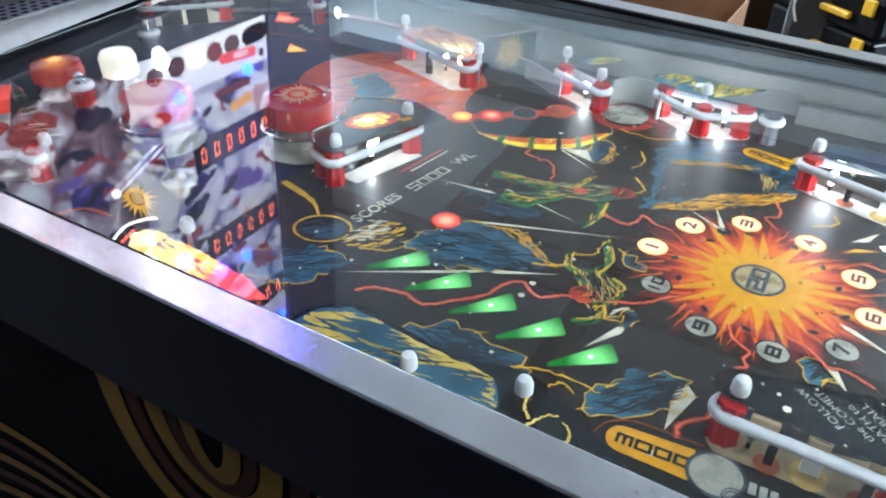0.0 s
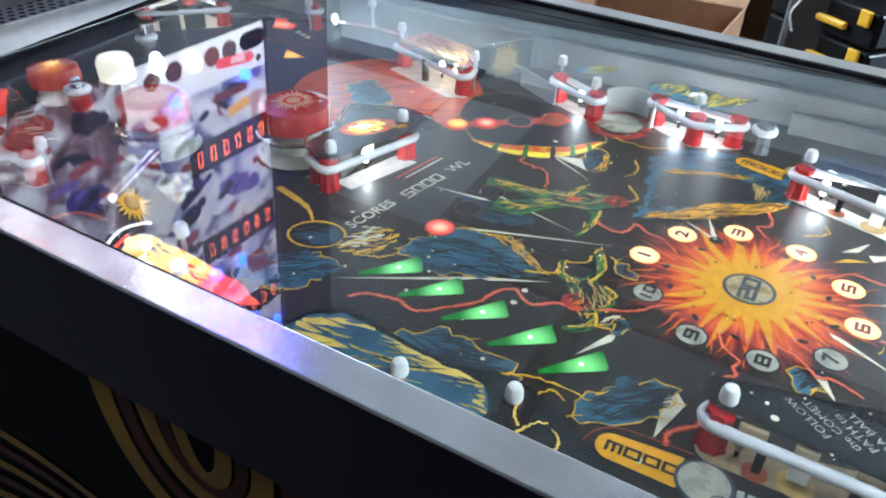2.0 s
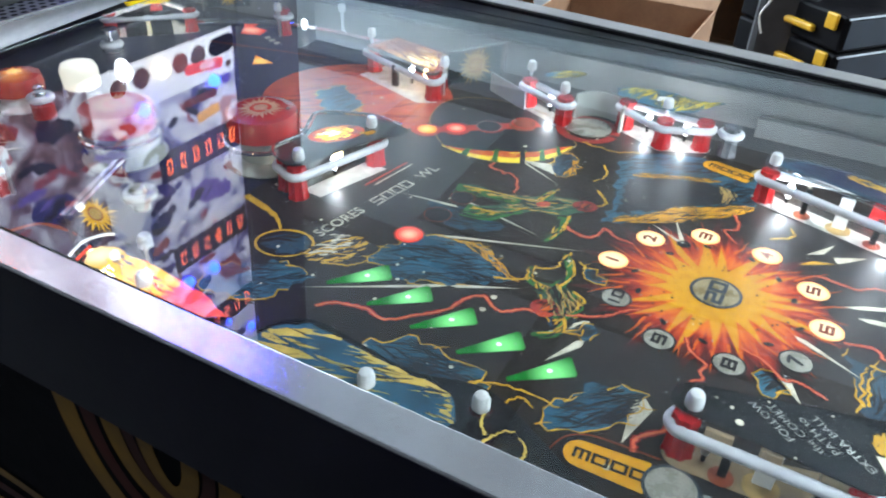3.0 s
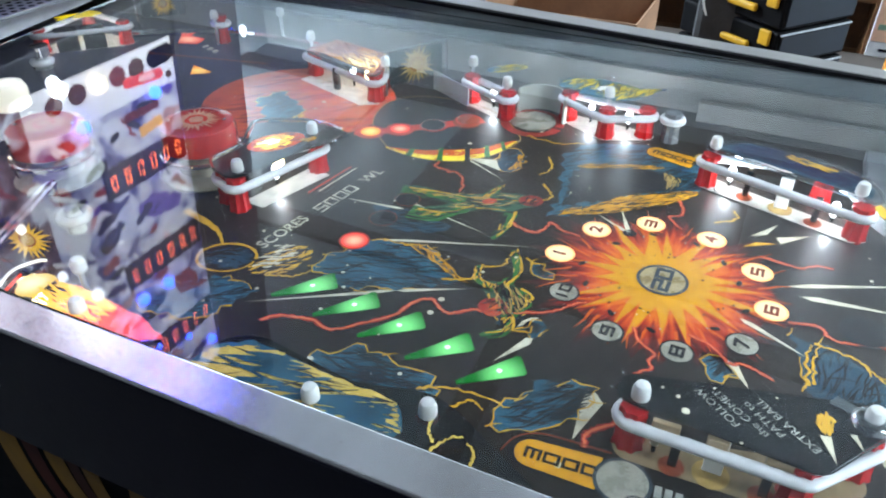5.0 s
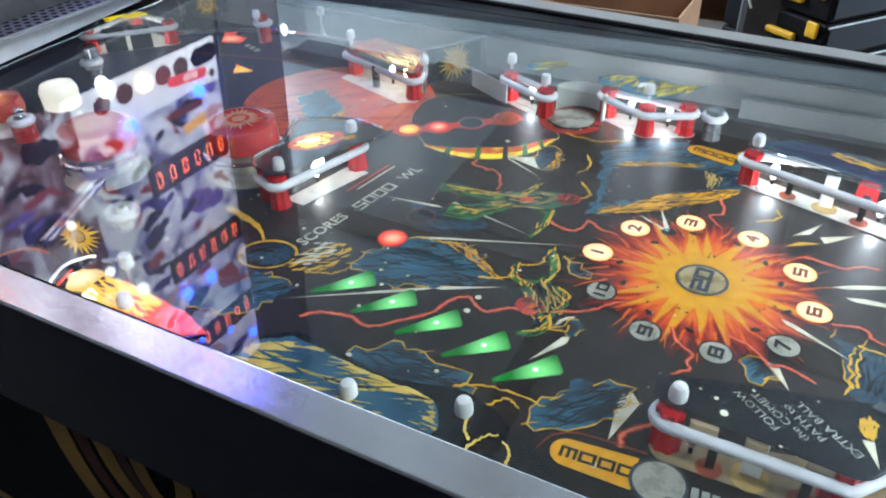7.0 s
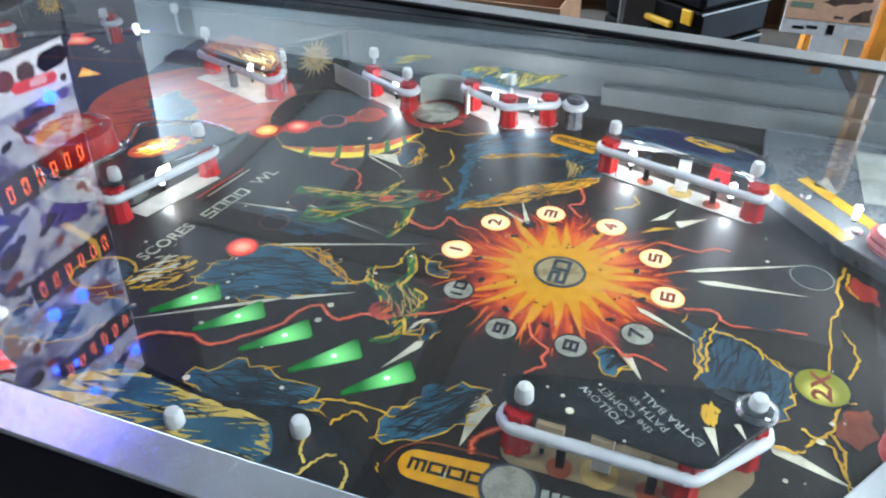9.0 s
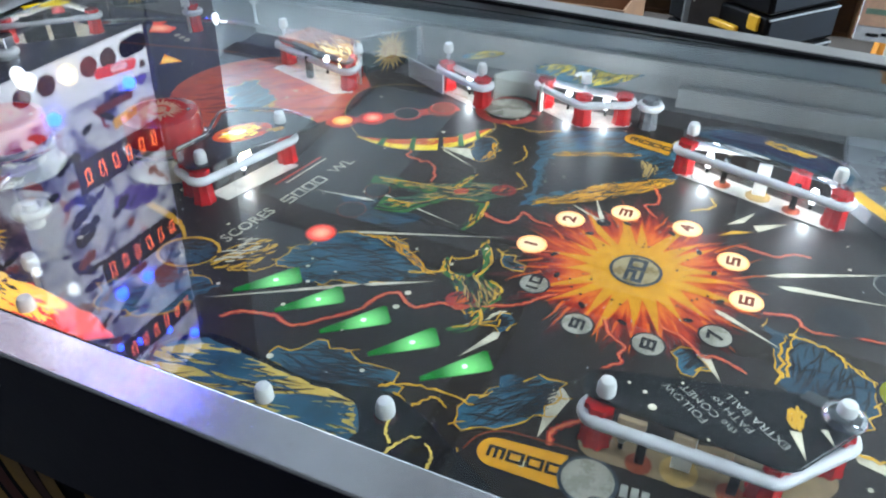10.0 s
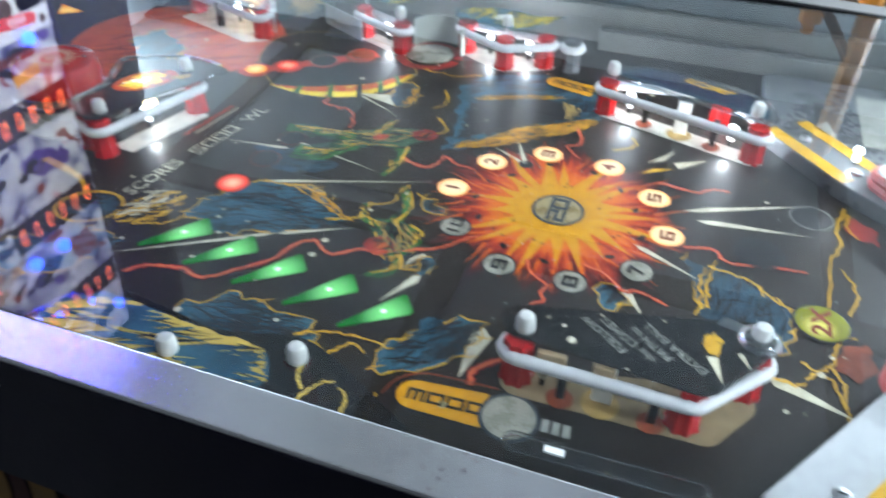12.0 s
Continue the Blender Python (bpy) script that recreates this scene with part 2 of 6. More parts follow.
def rail_steel():
    """Brushed steel with dark specks and small worn rings."""
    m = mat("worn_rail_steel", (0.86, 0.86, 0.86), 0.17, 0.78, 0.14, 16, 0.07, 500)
    nt = m.node_tree
    n, link = nt.nodes, nt.links.new
    b, co = n["Principled BSDF"], n.new("ShaderNodeTexCoord")
    old = b.inputs["Base Color"].links[0].from_socket
    vo, nz, lo, hi, mul, mx = (n.new("ShaderNode" + k) for k in ("TexVoronoi", "TexNoise", "MapRange", "MapRange", "Math", "Mix"))
    vo.inputs["Scale"].default_value, nz.inputs["Scale"].default_value = 170, 14
    link(co.outputs["Object"], vo.inputs["Vector"])
    link(co.outputs["Object"], nz.inputs["Vector"])
    lo.inputs["From Min"].default_value, lo.inputs["From Max"].default_value = 0.13, 0.22
    lo.inputs["To Min"].default_value, lo.inputs["To Max"].default_value = 1, 0
    hi.inputs["From Min"].default_value, hi.inputs["From Max"].default_value = 0.46, 0.56
    link(vo.outputs["Distance"], lo.inputs["Value"])
    link(nz.outputs["Fac"], hi.inputs["Value"])
    mul.operation = "MULTIPLY"
    link(lo.outputs["Result"], mul.inputs[0])
    link(hi.outputs["Result"], mul.inputs[1])
    mx.data_type = "RGBA"
    mx.inputs["B"].default_value = (0.55, 0.53, 0.51, 1)
    link(mul.outputs[0], mx.inputs["Factor"])
    link(old, mx.inputs["A"])
    link(mx.outputs["Result"], b.inputs["Base Color"])
    return m


M["rail"] = rail_steel()


# ---- shapes ----
def thing(name, loc, label, category, group="", kind=""):
    e = new(name)
    e.location = loc
    e.empty_display_size = 0.02
    return tagged(e, label, category, group, kind)


def origin(ob):
    at = Vector(ob.location)
    while ob.parent:
        ob = ob.parent
        at += Vector(ob.location)
    return at


def part(name, bm, material, parent, label="", smooth=False):
    """Links a bmesh, given in world metres, as one mesh under a thing or a part."""
    me = bpy.data.meshes.new(name)
    at = origin(parent) if parent else Vector((0, 0, 0))
    bmesh.ops.translate(bm, verts=bm.verts, vec=-at)
    bm.normal_update()
    bm.to_mesh(me)
    bm.free()
    me.materials.append(material)
    if smooth:
        me.shade_smooth()
        me.set_sharp_from_angle(angle=radians(40))
    ob = new(name, me)
    ob.parent = parent
    if name in ("outline", "sunspots", "hatching", "printed_spray", "crater_streaks", "craters", "strokes", "hair", "saucer_flames", "saucer_shading"):
        tagged(ob, kind="stuff")
    return tagged(ob, label) if label else ob


def solo(name, bm, material, label, category, group="", kind="", smooth=False):
    """A thing that is one mesh, with its origin at its base."""
    vs = [v.co for v in bm.verts]
    at = Vector(((min(v.x for v in vs) + max(v.x for v in vs)) / 2, (min(v.y for v in vs) + max(v.y for v in vs)) / 2, min(v.z for v in vs)))
    bmesh.ops.translate(bm, verts=bm.verts, vec=-at)
    ob = part(name, bm, material, None, "", smooth)
    ob.location = at
    return tagged(ob, label, category, group, kind)


def box(x0, x1, y0, y1, z0, z1, bevel=0.0, bm=None):
    bm = bm or bmesh.new()
    own = bmesh.ops.create_cube(bm, size=1.0)["verts"]
    for v in own:
        v.co = Vector(((x0 + x1) / 2 + v.co.x * (x1 - x0), (y0 + y1) / 2 + v.co.y * (y1 - y0), (z0 + z1) / 2 + v.co.z * (z1 - z0)))
    if bevel:
        edges = list({e for v in own for e in v.link_edges})
        bmesh.ops.bevel(bm, geom=edges, offset=bevel, segments=2, affect="EDGES", profile=0.5)
    return bm


def moved(bm, m):
    bmesh.ops.transform(bm, matrix=m, verts=bm.verts)
    return bm


def lathe(profile, x, y, z, seg=24, flutes=0, depth=0.0, bm=None):
    """Turned about the upright axis: profile of (radius, height); flutes give a star-shaped section."""
    bm = bm or bmesh.new()
    rings = []
    for r, h in profile:
        ring = []
        for k in range(seg):
            a = 2 * math.pi * k / seg
            rad = r * (1 - depth * (0.5 + 0.5 * math.cos(flutes * a))) if flutes else r
            ring.append(bm.verts.new((x + rad * math.cos(a), y + rad * math.sin(a), z + h)))
        rings.append(ring)
    for a, b in zip(rings, rings[1:]):
        for k in range(seg):
            bm.faces.new((a[k], a[(k + 1) % seg], b[(k + 1) % seg], b[k]))
    bm.faces.new(rings[0][::-1])
    bm.faces.new(rings[-1])
    return bm


def prism(poly, z0, z1, bevel=0.0, bm=None):
    bm = bm or bmesh.new()
    lo = [bm.verts.new((x, y, z0)) for x, y in poly]
    hi = [bm.verts.new((x, y, z1)) for x, y in poly]
    n = len(poly)
    faces = [bm.faces.new(hi), bm.faces.new(lo[::-1])]
    faces += [bm.faces.new((lo[k], lo[(k + 1) % n], hi[(k + 1) % n], hi[k])) for k in range(n)]
    bmesh.ops.recalc_face_normals(bm, faces=faces)
    if bevel:
        bmesh.ops.bevel(bm, geom=[e for e in faces[0].edges], offset=bevel, segments=2, affect="EDGES", profile=0.5)
    return bm


def flat(poly, z, bm=None):
    bm = bm or bmesh.new()
    f = bm.faces.new([bm.verts.new((x, y, z)) for x, y in poly])
    f.normal_update()
    if f.normal.z < 0:
        f.normal_flip()
    bmesh.ops.triangulate(bm, faces=[f])
    return bm


def around(posts, r, seg=8):
    """The outline of a band laid round posts, given in order anticlockwise."""
    out, n = [], len(posts)
    for k in range(n):
        p, c, q = (Vector(posts[j % n]) for j in (k - 1, k, k + 1))
        d0, d1 = (c - p).normalized(), (q - c).normalized()
        n0, n1 = math.atan2(-d0.x, d0.y), math.atan2(-d1.x, d1.y)
        while n1 < n0 - 1e-6:
            n1 += 2 * math.pi
        for j in range(seg + 1):
            a = n0 + (n1 - n0) * j / seg
            out.append((c.x + r * math.cos(a), c.y + r * math.sin(a)))
    return out


def tube(points, r, closed=False, seg=8, bm=None):
    """A round rod along points."""
    bm = bm or bmesh.new()
    ps = [Vector(p) for p in points]
    n, rings = len(ps), []
    for k, p in enumerate(ps):
        a = ps[(k - 1) % n] if closed or k else p
        b = ps[(k + 1) % n] if closed or k < n - 1 else p
        d = (b - a).normalized()
        u = d.cross(Vector((0, 0, 1)))
        u = u.normalized() if u.length > 1e-4 else Vector((1, 0, 0))
        w = u.cross(d)
        rings.append([bm.verts.new(p + r * (math.cos(t) * u + math.sin(t) * w)) for t in (2 * math.pi * j / seg for j in range(seg))])
    for k in range(n if closed else n - 1):
        a, b = rings[k], rings[(k + 1) % n]
        for j in range(seg):
            bm.faces.new((a[j], a[(j + 1) % seg], b[(j + 1) % seg], b[j]))
    if not closed:
        bm.faces.new(rings[0][::-1])
        bm.faces.new(rings[-1])
    bmesh.ops.recalc_face_normals(bm, faces=bm.faces[:])
    return bm


def smooth_line(pts, n=8):
    """A curve through a few points."""
    out = []
    for k in range(len(pts) - 1):
        p0, p1, p2, p3 = (Vector(pts[min(max(j, 0), len(pts) - 1)]) for j in (k - 1, k, k + 1, k + 2))
        for j in range(n):
            t = j / n
            out.append(tuple(0.5 * (2 * p1 + (p2 - p0) * t + (2 * p0 - 5 * p1 + 4 * p2 - p3) * t * t + (3 * p1 - p0 - 3 * p2 + p3) * t ** 3)))
    out.append(tuple(pts[-1]))
    return out


def ragged(poly, rnd, rough=0.004, step=0.004):
    """A closed outline with uneven, torn edges."""
    out, n = [], len(poly)
    for k in range(n):
        a, b = Vector(poly[k]), Vector(poly[(k + 1) % n])
        m = max(1, int((b - a).length / step))
        side = Vector((-(b - a).y, (b - a).x)).normalized()
        for j in range(m):
            off = rnd.uniform(-rough, rough) if j else 0
            out.append(tuple(a.lerp(b, j / m) + side * off))
    return out


def jag(pts, rnd, rough=0.003, depth=3):
    """A broken line between points, like lightning."""
    pts = [Vector(p) for p in pts]
    for _ in range(depth):
        nxt = []
        for a, b in zip(pts, pts[1:]):
            side = Vector((-(b - a).y, (b - a).x)).normalized()
            nxt += [a, a.lerp(b, 0.5) + side * rnd.uniform(-rough, rough)]
        pts, rough = nxt + [pts[-1]], rough * 0.55
    return [tuple(p) for p in pts]


def ribbon(pts, w0, w1, z, bm=None, rnd=None):
    """A painted line whose width goes from w0 to w1."""
    bm = bm or bmesh.new()
    ps, rows = [Vector(p[:2]) for p in pts], []
    n = len(ps)
    for k, p in enumerate(ps):
        d = (ps[min(k + 1, n - 1)] - ps[max(k - 1, 0)])
        d = d.normalized() if d.length > 1e-7 else Vector((1, 0))
        s = Vector((-d.y, d.x)) * (w0 + (w1 - w0) * k / max(1, n - 1)) * 0.5 * (rnd.uniform(0.6, 1.3) if rnd else 1)
        rows.append((bm.verts.new((p.x + s.x, p.y + s.y, z)), bm.verts.new((p.x - s.x, p.y - s.y, z))))
    for (a, b), (c, d) in zip(rows, rows[1:]):
        bm.faces.new((b, d, c, a))
    return bm


def inside(p, poly):
    hit, n = False, len(poly)
    for k in range(n):
        (x0, y0), (x1, y1) = poly[k], poly[(k + 1) % n]
        if (y0 > p[1]) != (y1 > p[1]) and p[0] < (x1 - x0) * (p[1] - y0) / (y1 - y0) + x0:
            hit = not hit
    return hit


def streaks(poly, heading, count, length, width, z, rnd, bm=None, wave=0.25):
    """Brush strokes that fill an outline, along a heading in degrees."""
    bm = bm or bmesh.new()
    xs, ys = [p[0] for p in poly], [p[1] for p in poly]
    made, tries = 0, 0
    while made < count and tries < count * 30:
        tries += 1
        p = Vector((rnd.uniform(min(xs), max(xs)), rnd.uniform(min(ys), max(ys))))
        a = radians(heading + rnd.uniform(-14, 14))
        L = length * rnd.uniform(0.5, 1.4)
        pts = []
        for j in range(7):
            if not inside(p, poly):
                break
            pts.append(p.copy())
            a += rnd.uniform(-wave, wave)
            p = p + Vector((math.cos(a), math.sin(a))) * L / 6
        n = len(pts)
        if n >= 3:
            w = width * rnd.uniform(0.5, 1.5)
            vs, up = [], z + made * 3e-7
            for j, q in enumerate(pts):
                d = pts[min(j + 1, n - 1)] - pts[max(j - 1, 0)]
                fat = w * (0.12 + 0.9 * math.sin(math.pi * (j + 0.15) / (n - 0.7)) ** 0.7)
                s = Vector((-d.y, d.x)).normalized() * fat * 0.5
                vs.append((bm.verts.new((q.x + s.x, q.y + s.y, up)), bm.verts.new((q.x - s.x, q.y - s.y, up))))
            for (e, f), (g, h) in zip(vs, vs[1:]):
                bm.faces.new((f, h, g, e))
            made += 1
    return bm


def lettering(text, size, m, bm=None, align="CENTER", bold=0.035):
    """Built-in lettering as a flat mesh, laid by the matrix m."""
    cu = bpy.data.curves.new("lettering", "FONT")
    cu.body, cu.size, cu.align_x, cu.align_y = text, size, align, "CENTER"
    cu.resolution_u, cu.offset = 3, size * bold
    ob = bpy.data.objects.new("lettering", cu)
    me = bpy.data.meshes.new_from_object(ob)
    bm = bm or bmesh.new()
    part_bm = bmesh.new()
    part_bm.from_mesh(me)
    moved(part_bm, m)
    tmp = bpy.data.meshes.new("tmp")
    part_bm.to_mesh(tmp)
    part_bm.free()
    bm.from_mesh(tmp)
    for d in (me, tmp):
        bpy.data.meshes.remove(d)
    bpy.data.objects.remove(ob)
    bpy.data.curves.remove(cu)
    return bm


def layer(k):
    return PF + 0.00008 * k


# ---- the room ----
def room():
    floor = mat("painted_concrete", (0.05, 0.05, 0.052), 0.55, 0, 0.2, 3, 0.1, 60)
    wall = mat("grey_blue_plaster", (0.66, 0.71, 0.73), 0.8, 0, 0.08, 2, 0.1, 60)
    ceil = mat("pale_ceiling_board", (0.215, 0.232, 0.243), 0.8, 0, 0.08, 2, 0.1, 60)
    dark = mat("dark_shade_cloth", (0.05, 0.05, 0.06), 0.9, 0, 0.3, 4, 0.2, 80)
    beam = mat("dark_brown_batten", (0.045, 0.030, 0.022), 0.6, 0, 0.2, 6, 0.1, 60)
    solo("floor", box(-3.2, 3.2, -0.95, 3.6, -0.1, 0), floor, "grey painted concrete floor, scuffed", "floor", kind="structure")
    solo("wall_north", box(-3.2, 3.2, 3.6, 3.7, 0, 2.7), wall, "pale grey-blue plastered wall", "wall", kind="structure")
    # this wall and the two side sheets are unseen, added to cut bounced light
    solo("shade_wall_south", box(-3.2, 3.2, -1.05, -0.95, 0, 2.7), dark, "unseen dark wall, added to keep the near side in shade", "wall", kind="structure")
    solo("wall_west", box(-3.3, -3.2, -0.05, 3.7, 0, 2.7), wall, "pale grey-blue plastered wall", "wall", kind="structure")
    solo("wall_east", box(3.2, 3.3, -0.05, 3.7, 0, 2.7), wall, "pale grey-blue plastered wall", "wall", kind="structure")
    for x in (-3.25, 3.25):
        solo("curtain", box(x - 0.05, x + 0.05, -1.05, -0.05, 0, 2.7), dark, "unseen dark sheet, added to keep the near side in shade", "curtain", kind="structure")
    solo("ceiling", box(-3.3, 3.3, -1.05, 3.7, 2.7, 2.8), ceil, "pale blue-grey ceiling boards", "ceiling", kind="structure")
    bm = bmesh.new()
    for x in (-2.1, -0.63, 0.84, 2.3):
        box(x - 0.06, x + 0.06, -0.95, 3.6, 2.675, 2.7, 0.004, bm)
    for y in (-0.6, 0.4, 1.88, 3.3):
        box(-3.2, 3.2, y - 0.07, y + 0.07, 2.672, 2.6995, 0.004, bm)
    planks = bmesh.new()
    for k in range(8):
        box(-1.45, 0.10, 2.05 + 0.15 * k, 2.196 + 0.15 * k, 2.6585, 2.6718, 0.003, planks)
    solo("ceiling_panel", planks, beam, "dark brown boards under the ceiling", "ceiling panel", kind="structure")
    solo("ceiling_trim", bm, beam, "dark brown battens across the ceiling boards", "batten", kind="structure")


room()


# unseen lights, added to brighten walls and table from outside the reflections
def tube_light(x, y, down, up, along=False):
    t = thing("added_tube_light", (x, y, 2.3), "unseen hanging tube light, added to brighten the room", "ceiling light", "ceiling lights")
    turn = Matrix.Translation((x, y, 0)) @ Matrix.Rotation(radians(90 if along else 0), 4, "Z") @ Matrix.Translation((-x, -y, 0))
    part("housing", moved(box(x - 0.65, x + 0.65, y - 0.03, y + 0.03, 2.32, 2.36, 0.005), turn), M["nylon"], t)
    glow = mat("fluorescent_tube", (1, 1, 1), 0.4, 0, 0, 40, emit=(0.765, 0.90, 1.03), power=TUBE)
    for dy in (-0.05, 0.05):
        part("tube", moved(tube([(x - 0.6, y + dy, 2.33), (x + 0.6, y + dy, 2.33)], 0.014), turn), glow, t, smooth=True)
    for dx in (-0.5, 0.5):
        part("cord", moved(tube([(x + dx, y, 2.36), (x + dx, y, 2.672)], 0.004), turn), M["trim"], t)
    lamp("tube_glow", "AREA", (x, y, 2.30), down, (0.765, 0.90, 1.03), *((0.12, 1.2) if along else (1.2, 0.12)), (x, y, 0))
    lamp("tube_glow", "AREA", (x, y, 2.38), up, (0.765, 0.90, 1.03), *((0.12, 1.2) if along else (1.2, 0.12)), (x, y, 3))


for lx, ly, down, up, along in ((-3.0, 2.15, 420, 110, True), (1.7, -0.45, 68, 6, False), (1.9, 2.7, 230, 30, False)):
    tube_light(lx, ly, down, up, along)


# ---- the cabinet ----
NEAR, FAR, BACK, FRONT = -0.2215, 0.285, -0.80, 0.43
SILL = 0.8925           # height of the near rail
RAIL = PF + 0.0565      # height of the glass edge beside the sun
RISE = Matrix(((1, 0, 0, 0), (0, 1, 0, 0), (0.001, 0, 1, 0), (0, 0, 0, 1)))     # the near rail lies almost level
PANE = Matrix(((1, 0, 0, 0), (0, 1, 0, 0), (-0.008, 0.030, 1, SILL - 0.002 + 0.030 * 0.2205), (0, 0, 0, 1)))   # the glass climbs to the far rail
FALL = Matrix(((1, 0, 0, 0), (0, 1, 0, 0), (-0.030, 0, 1, 0), (0, 0, 0, 1)))   # rails and glass fall towards the player


def cabinet():
    c = thing("pinball_cabinet", ((BACK + FRONT) / 2, 0.025, 0), "black pinball cabinet with yellow painted swirls and steel rails", "pinball machine")
    for y0, y1, top, lie in ((NEAR - 0.019, NEAR, SILL, RISE), (FAR, FAR + 0.019, RAIL, FALL)):
        part("side_panel", box(BACK - 0.12, FRONT, y0, y1, 0.42, top - 0.02, 0.001), M["cab_black"], c)
        inner = NEAR + 0.001 if y1 == NEAR else FAR - 0.001
        part("inner_wall", moved(box(BACK, FRONT, min(inner, inner + 0.002), max(inner, inner + 0.002), PF - 0.02, top - (0.0040 if y1 == NEAR else 0.0007)), lie), M["inner"], c, "blue-grey painted inner wall")
    part("front_panel", box(FRONT, FRONT + 0.019, NEAR - 0.019, FAR + 0.019, 0.42, SILL - 0.022, 0.001), M["cab_black"], c)
    part("back_board", moved(box(BACK - 0.004, BACK, NEAR + 0.004, FAR - 0.004, PF - 0.013, RAIL - 0.003), FALL), M["cab_black"], c)
    part("back_cover", box(BACK - 0.12, BACK - 0.0045, NEAR - 0.019, FAR + 0.019, RAIL + 0.018, RAIL + 0.024), M["cab_black"], c)
    part("back_panel", box(BACK - 0.14, BACK - 0.12, NEAR - 0.019, FAR + 0.019, 0.42, RAIL - 0.004, 0.001), M["cab_black"], c)
    part("bottom_panel", box(BACK - 0.12, FRONT, NEAR, FAR, 0.42, 0.435), M["wood"], c)
    for x in (BACK - 0.10, FRONT - 0.02):
        for y in (NEAR - 0.02, FAR + 0.02):
            leg = box(x - 0.022, x + 0.022, y - 0.006, y + 0.006, 0.03, 0.62, 0.002)
            leg = box(x - 0.006, x + 0.006, y - 0.022, y + 0.022, 0.03, 0.62, 0.002, leg)
            lg = part("leg", leg, M["steel"], c, "steel angle leg")
            part("foot", lathe([(0.012, 0.0), (0.024, 0.006), (0.022, 0.012), (0.006, 0.03)], x, y, 0, 16), M["steel"], lg, smooth=True)
    # rails of folded steel over the top edges of the sides
    near = part("side_rail", moved(box(BACK, FRONT, NEAR - 0.0215, NEAR + 0.001, SILL - 0.0031, SILL, 0.0008), RISE), M["rail"], c, "scratched brushed steel side rail")
    part("rail_skirt", moved(box(BACK, FRONT, NEAR - 0.0215, NEAR - 0.0195, 0.7955, SILL - 0.0032, 0.0006), RISE), M["navy"], near, "steel skirt of the rail, blue-black shade put into its colour")
    far = part("side_rail", moved(box(BACK, FRONT, FAR + 0.001, FAR + 0.0235, RAIL + 0.0013, RAIL + 0.0033, 0.0009), FALL), M["far_steel"], c, "steel side rail, its sheen put into a flat grey")
    part("rail_skirt", moved(box(BACK, FRONT, FAR + 0.0195, FAR + 0.0235, PF - 0.026, RAIL + 0.0012, 0.0006), FALL), M["navy"], far)
    part("glass_channel", moved(box(BACK, FRONT, FAR - 0.004, FAR + 0.0009, RAIL - 0.0004, RAIL + 0.0031, 0.0006), FALL), M["trim"], far, "black plastic glass channel")
    part("channel_lip", moved(box(BACK, FRONT, FAR - 0.0062, FAR - 0.0041, RAIL - 0.0006, RAIL + 0.0033, 0.0006), FALL), M["trim"], far)
    vent = part("vent_plate", moved(box(BACK + 0.06, -0.6255, NEAR + 0.0032, FAR - 0.0087, RAIL - 0.0036, RAIL - 0.0006, 0.0004), FALL), mat("grey_vent_plate", (0.20, 0.205, 0.215), 0.45, 0.3, 0.2, 40), c, "perforated grey plate behind the glass")
    bm = bmesh.new()
    for i in range(10):
        for j in range(50):
            cx, cy = -0.6305 - 0.0088 * i, NEAR + 0.010 + 0.0100 * j + (0.005 if i % 2 else 0)
            bm.faces.new([bm.verts.new((cx + 0.0033 * math.cos(t), cy + 0.0033 * math.sin(t), RAIL - 0.0004 - 0.030 * cx)) for t in (2 * math.pi * k / 8 for k in range(8))])
    tagged(part("perforation", bm, M["trim"], vent), kind="stuff")
    part("lock_bar", box(FRONT - 0.03, FRONT + 0.03, NEAR - 0.022, FAR + 0.024, SILL - 0.022, SILL - 0.010, 0.004), M["steel"], c, "steel lock bar")
    # swirls painted on the near side
    y = NEAR - 0.0193
    for k, (rx, rz, w, c_name) in enumerate(((0.091, 0.134, 0.021, "cab_yellow"), (0.069, 0.104, 0.014, "cab_red"), (0.0485, 0.077, 0.0165, "cab_yellow"), (0.033, 0.064, 0.010, "cab_red"), (0.0185, 0.053, 0.0135, "cab_yellow"))):
        pts = [(-0.249 + rx * math.cos(a), 0.810 - rz * max(0.0, math.sin(a)) ** 0.75) for a in (math.pi * (1 - j / 32) for j in range(33))]
        bm = ribbon(pts, w, w, 0)
        moved(bm, Matrix(((1, 0, 0, 0), (0, 0, 1, y - 0.0002 * k), (0, 1, 0, 0), (0, 0, 0, 1))))
        part("painted_swirl", bm, M[c_name], c, "painted swirl")
    for k in range(7):
        pts = [(-0.66 + 0.39 * t + 0.010 * k, 0.645 - 0.024 * k - 0.05 * (2 * t - 1) ** 2 - 0.012 * t) for t in (j / 16 for j in range(17))]
        bm = ribbon(pts, 0.013, 0.010, 0)
        moved(bm, Matrix(((1, 0, 0, 0), (0, 0, 1, y - 0.0002 * (k + 5)), (0, 1, 0, 0), (0, 0, 0, 1))))
        part("painted_swirl", bm, M["cab_yellow" if k % 2 == 0 else "cab_red"], c, "painted swirl")
    return c


cabinet()
pane = solo("table_glass", moved(box(-0.625, FRONT - 0.03, NEAR + 0.0015, FAR - 0.0065, -0.003, 0), PANE), M["glass"], "clear table glass with dust and reflections", "glass", kind="structure")
pane.visible_shadow = False
drnd, bm = random.Random(21), bmesh.new()
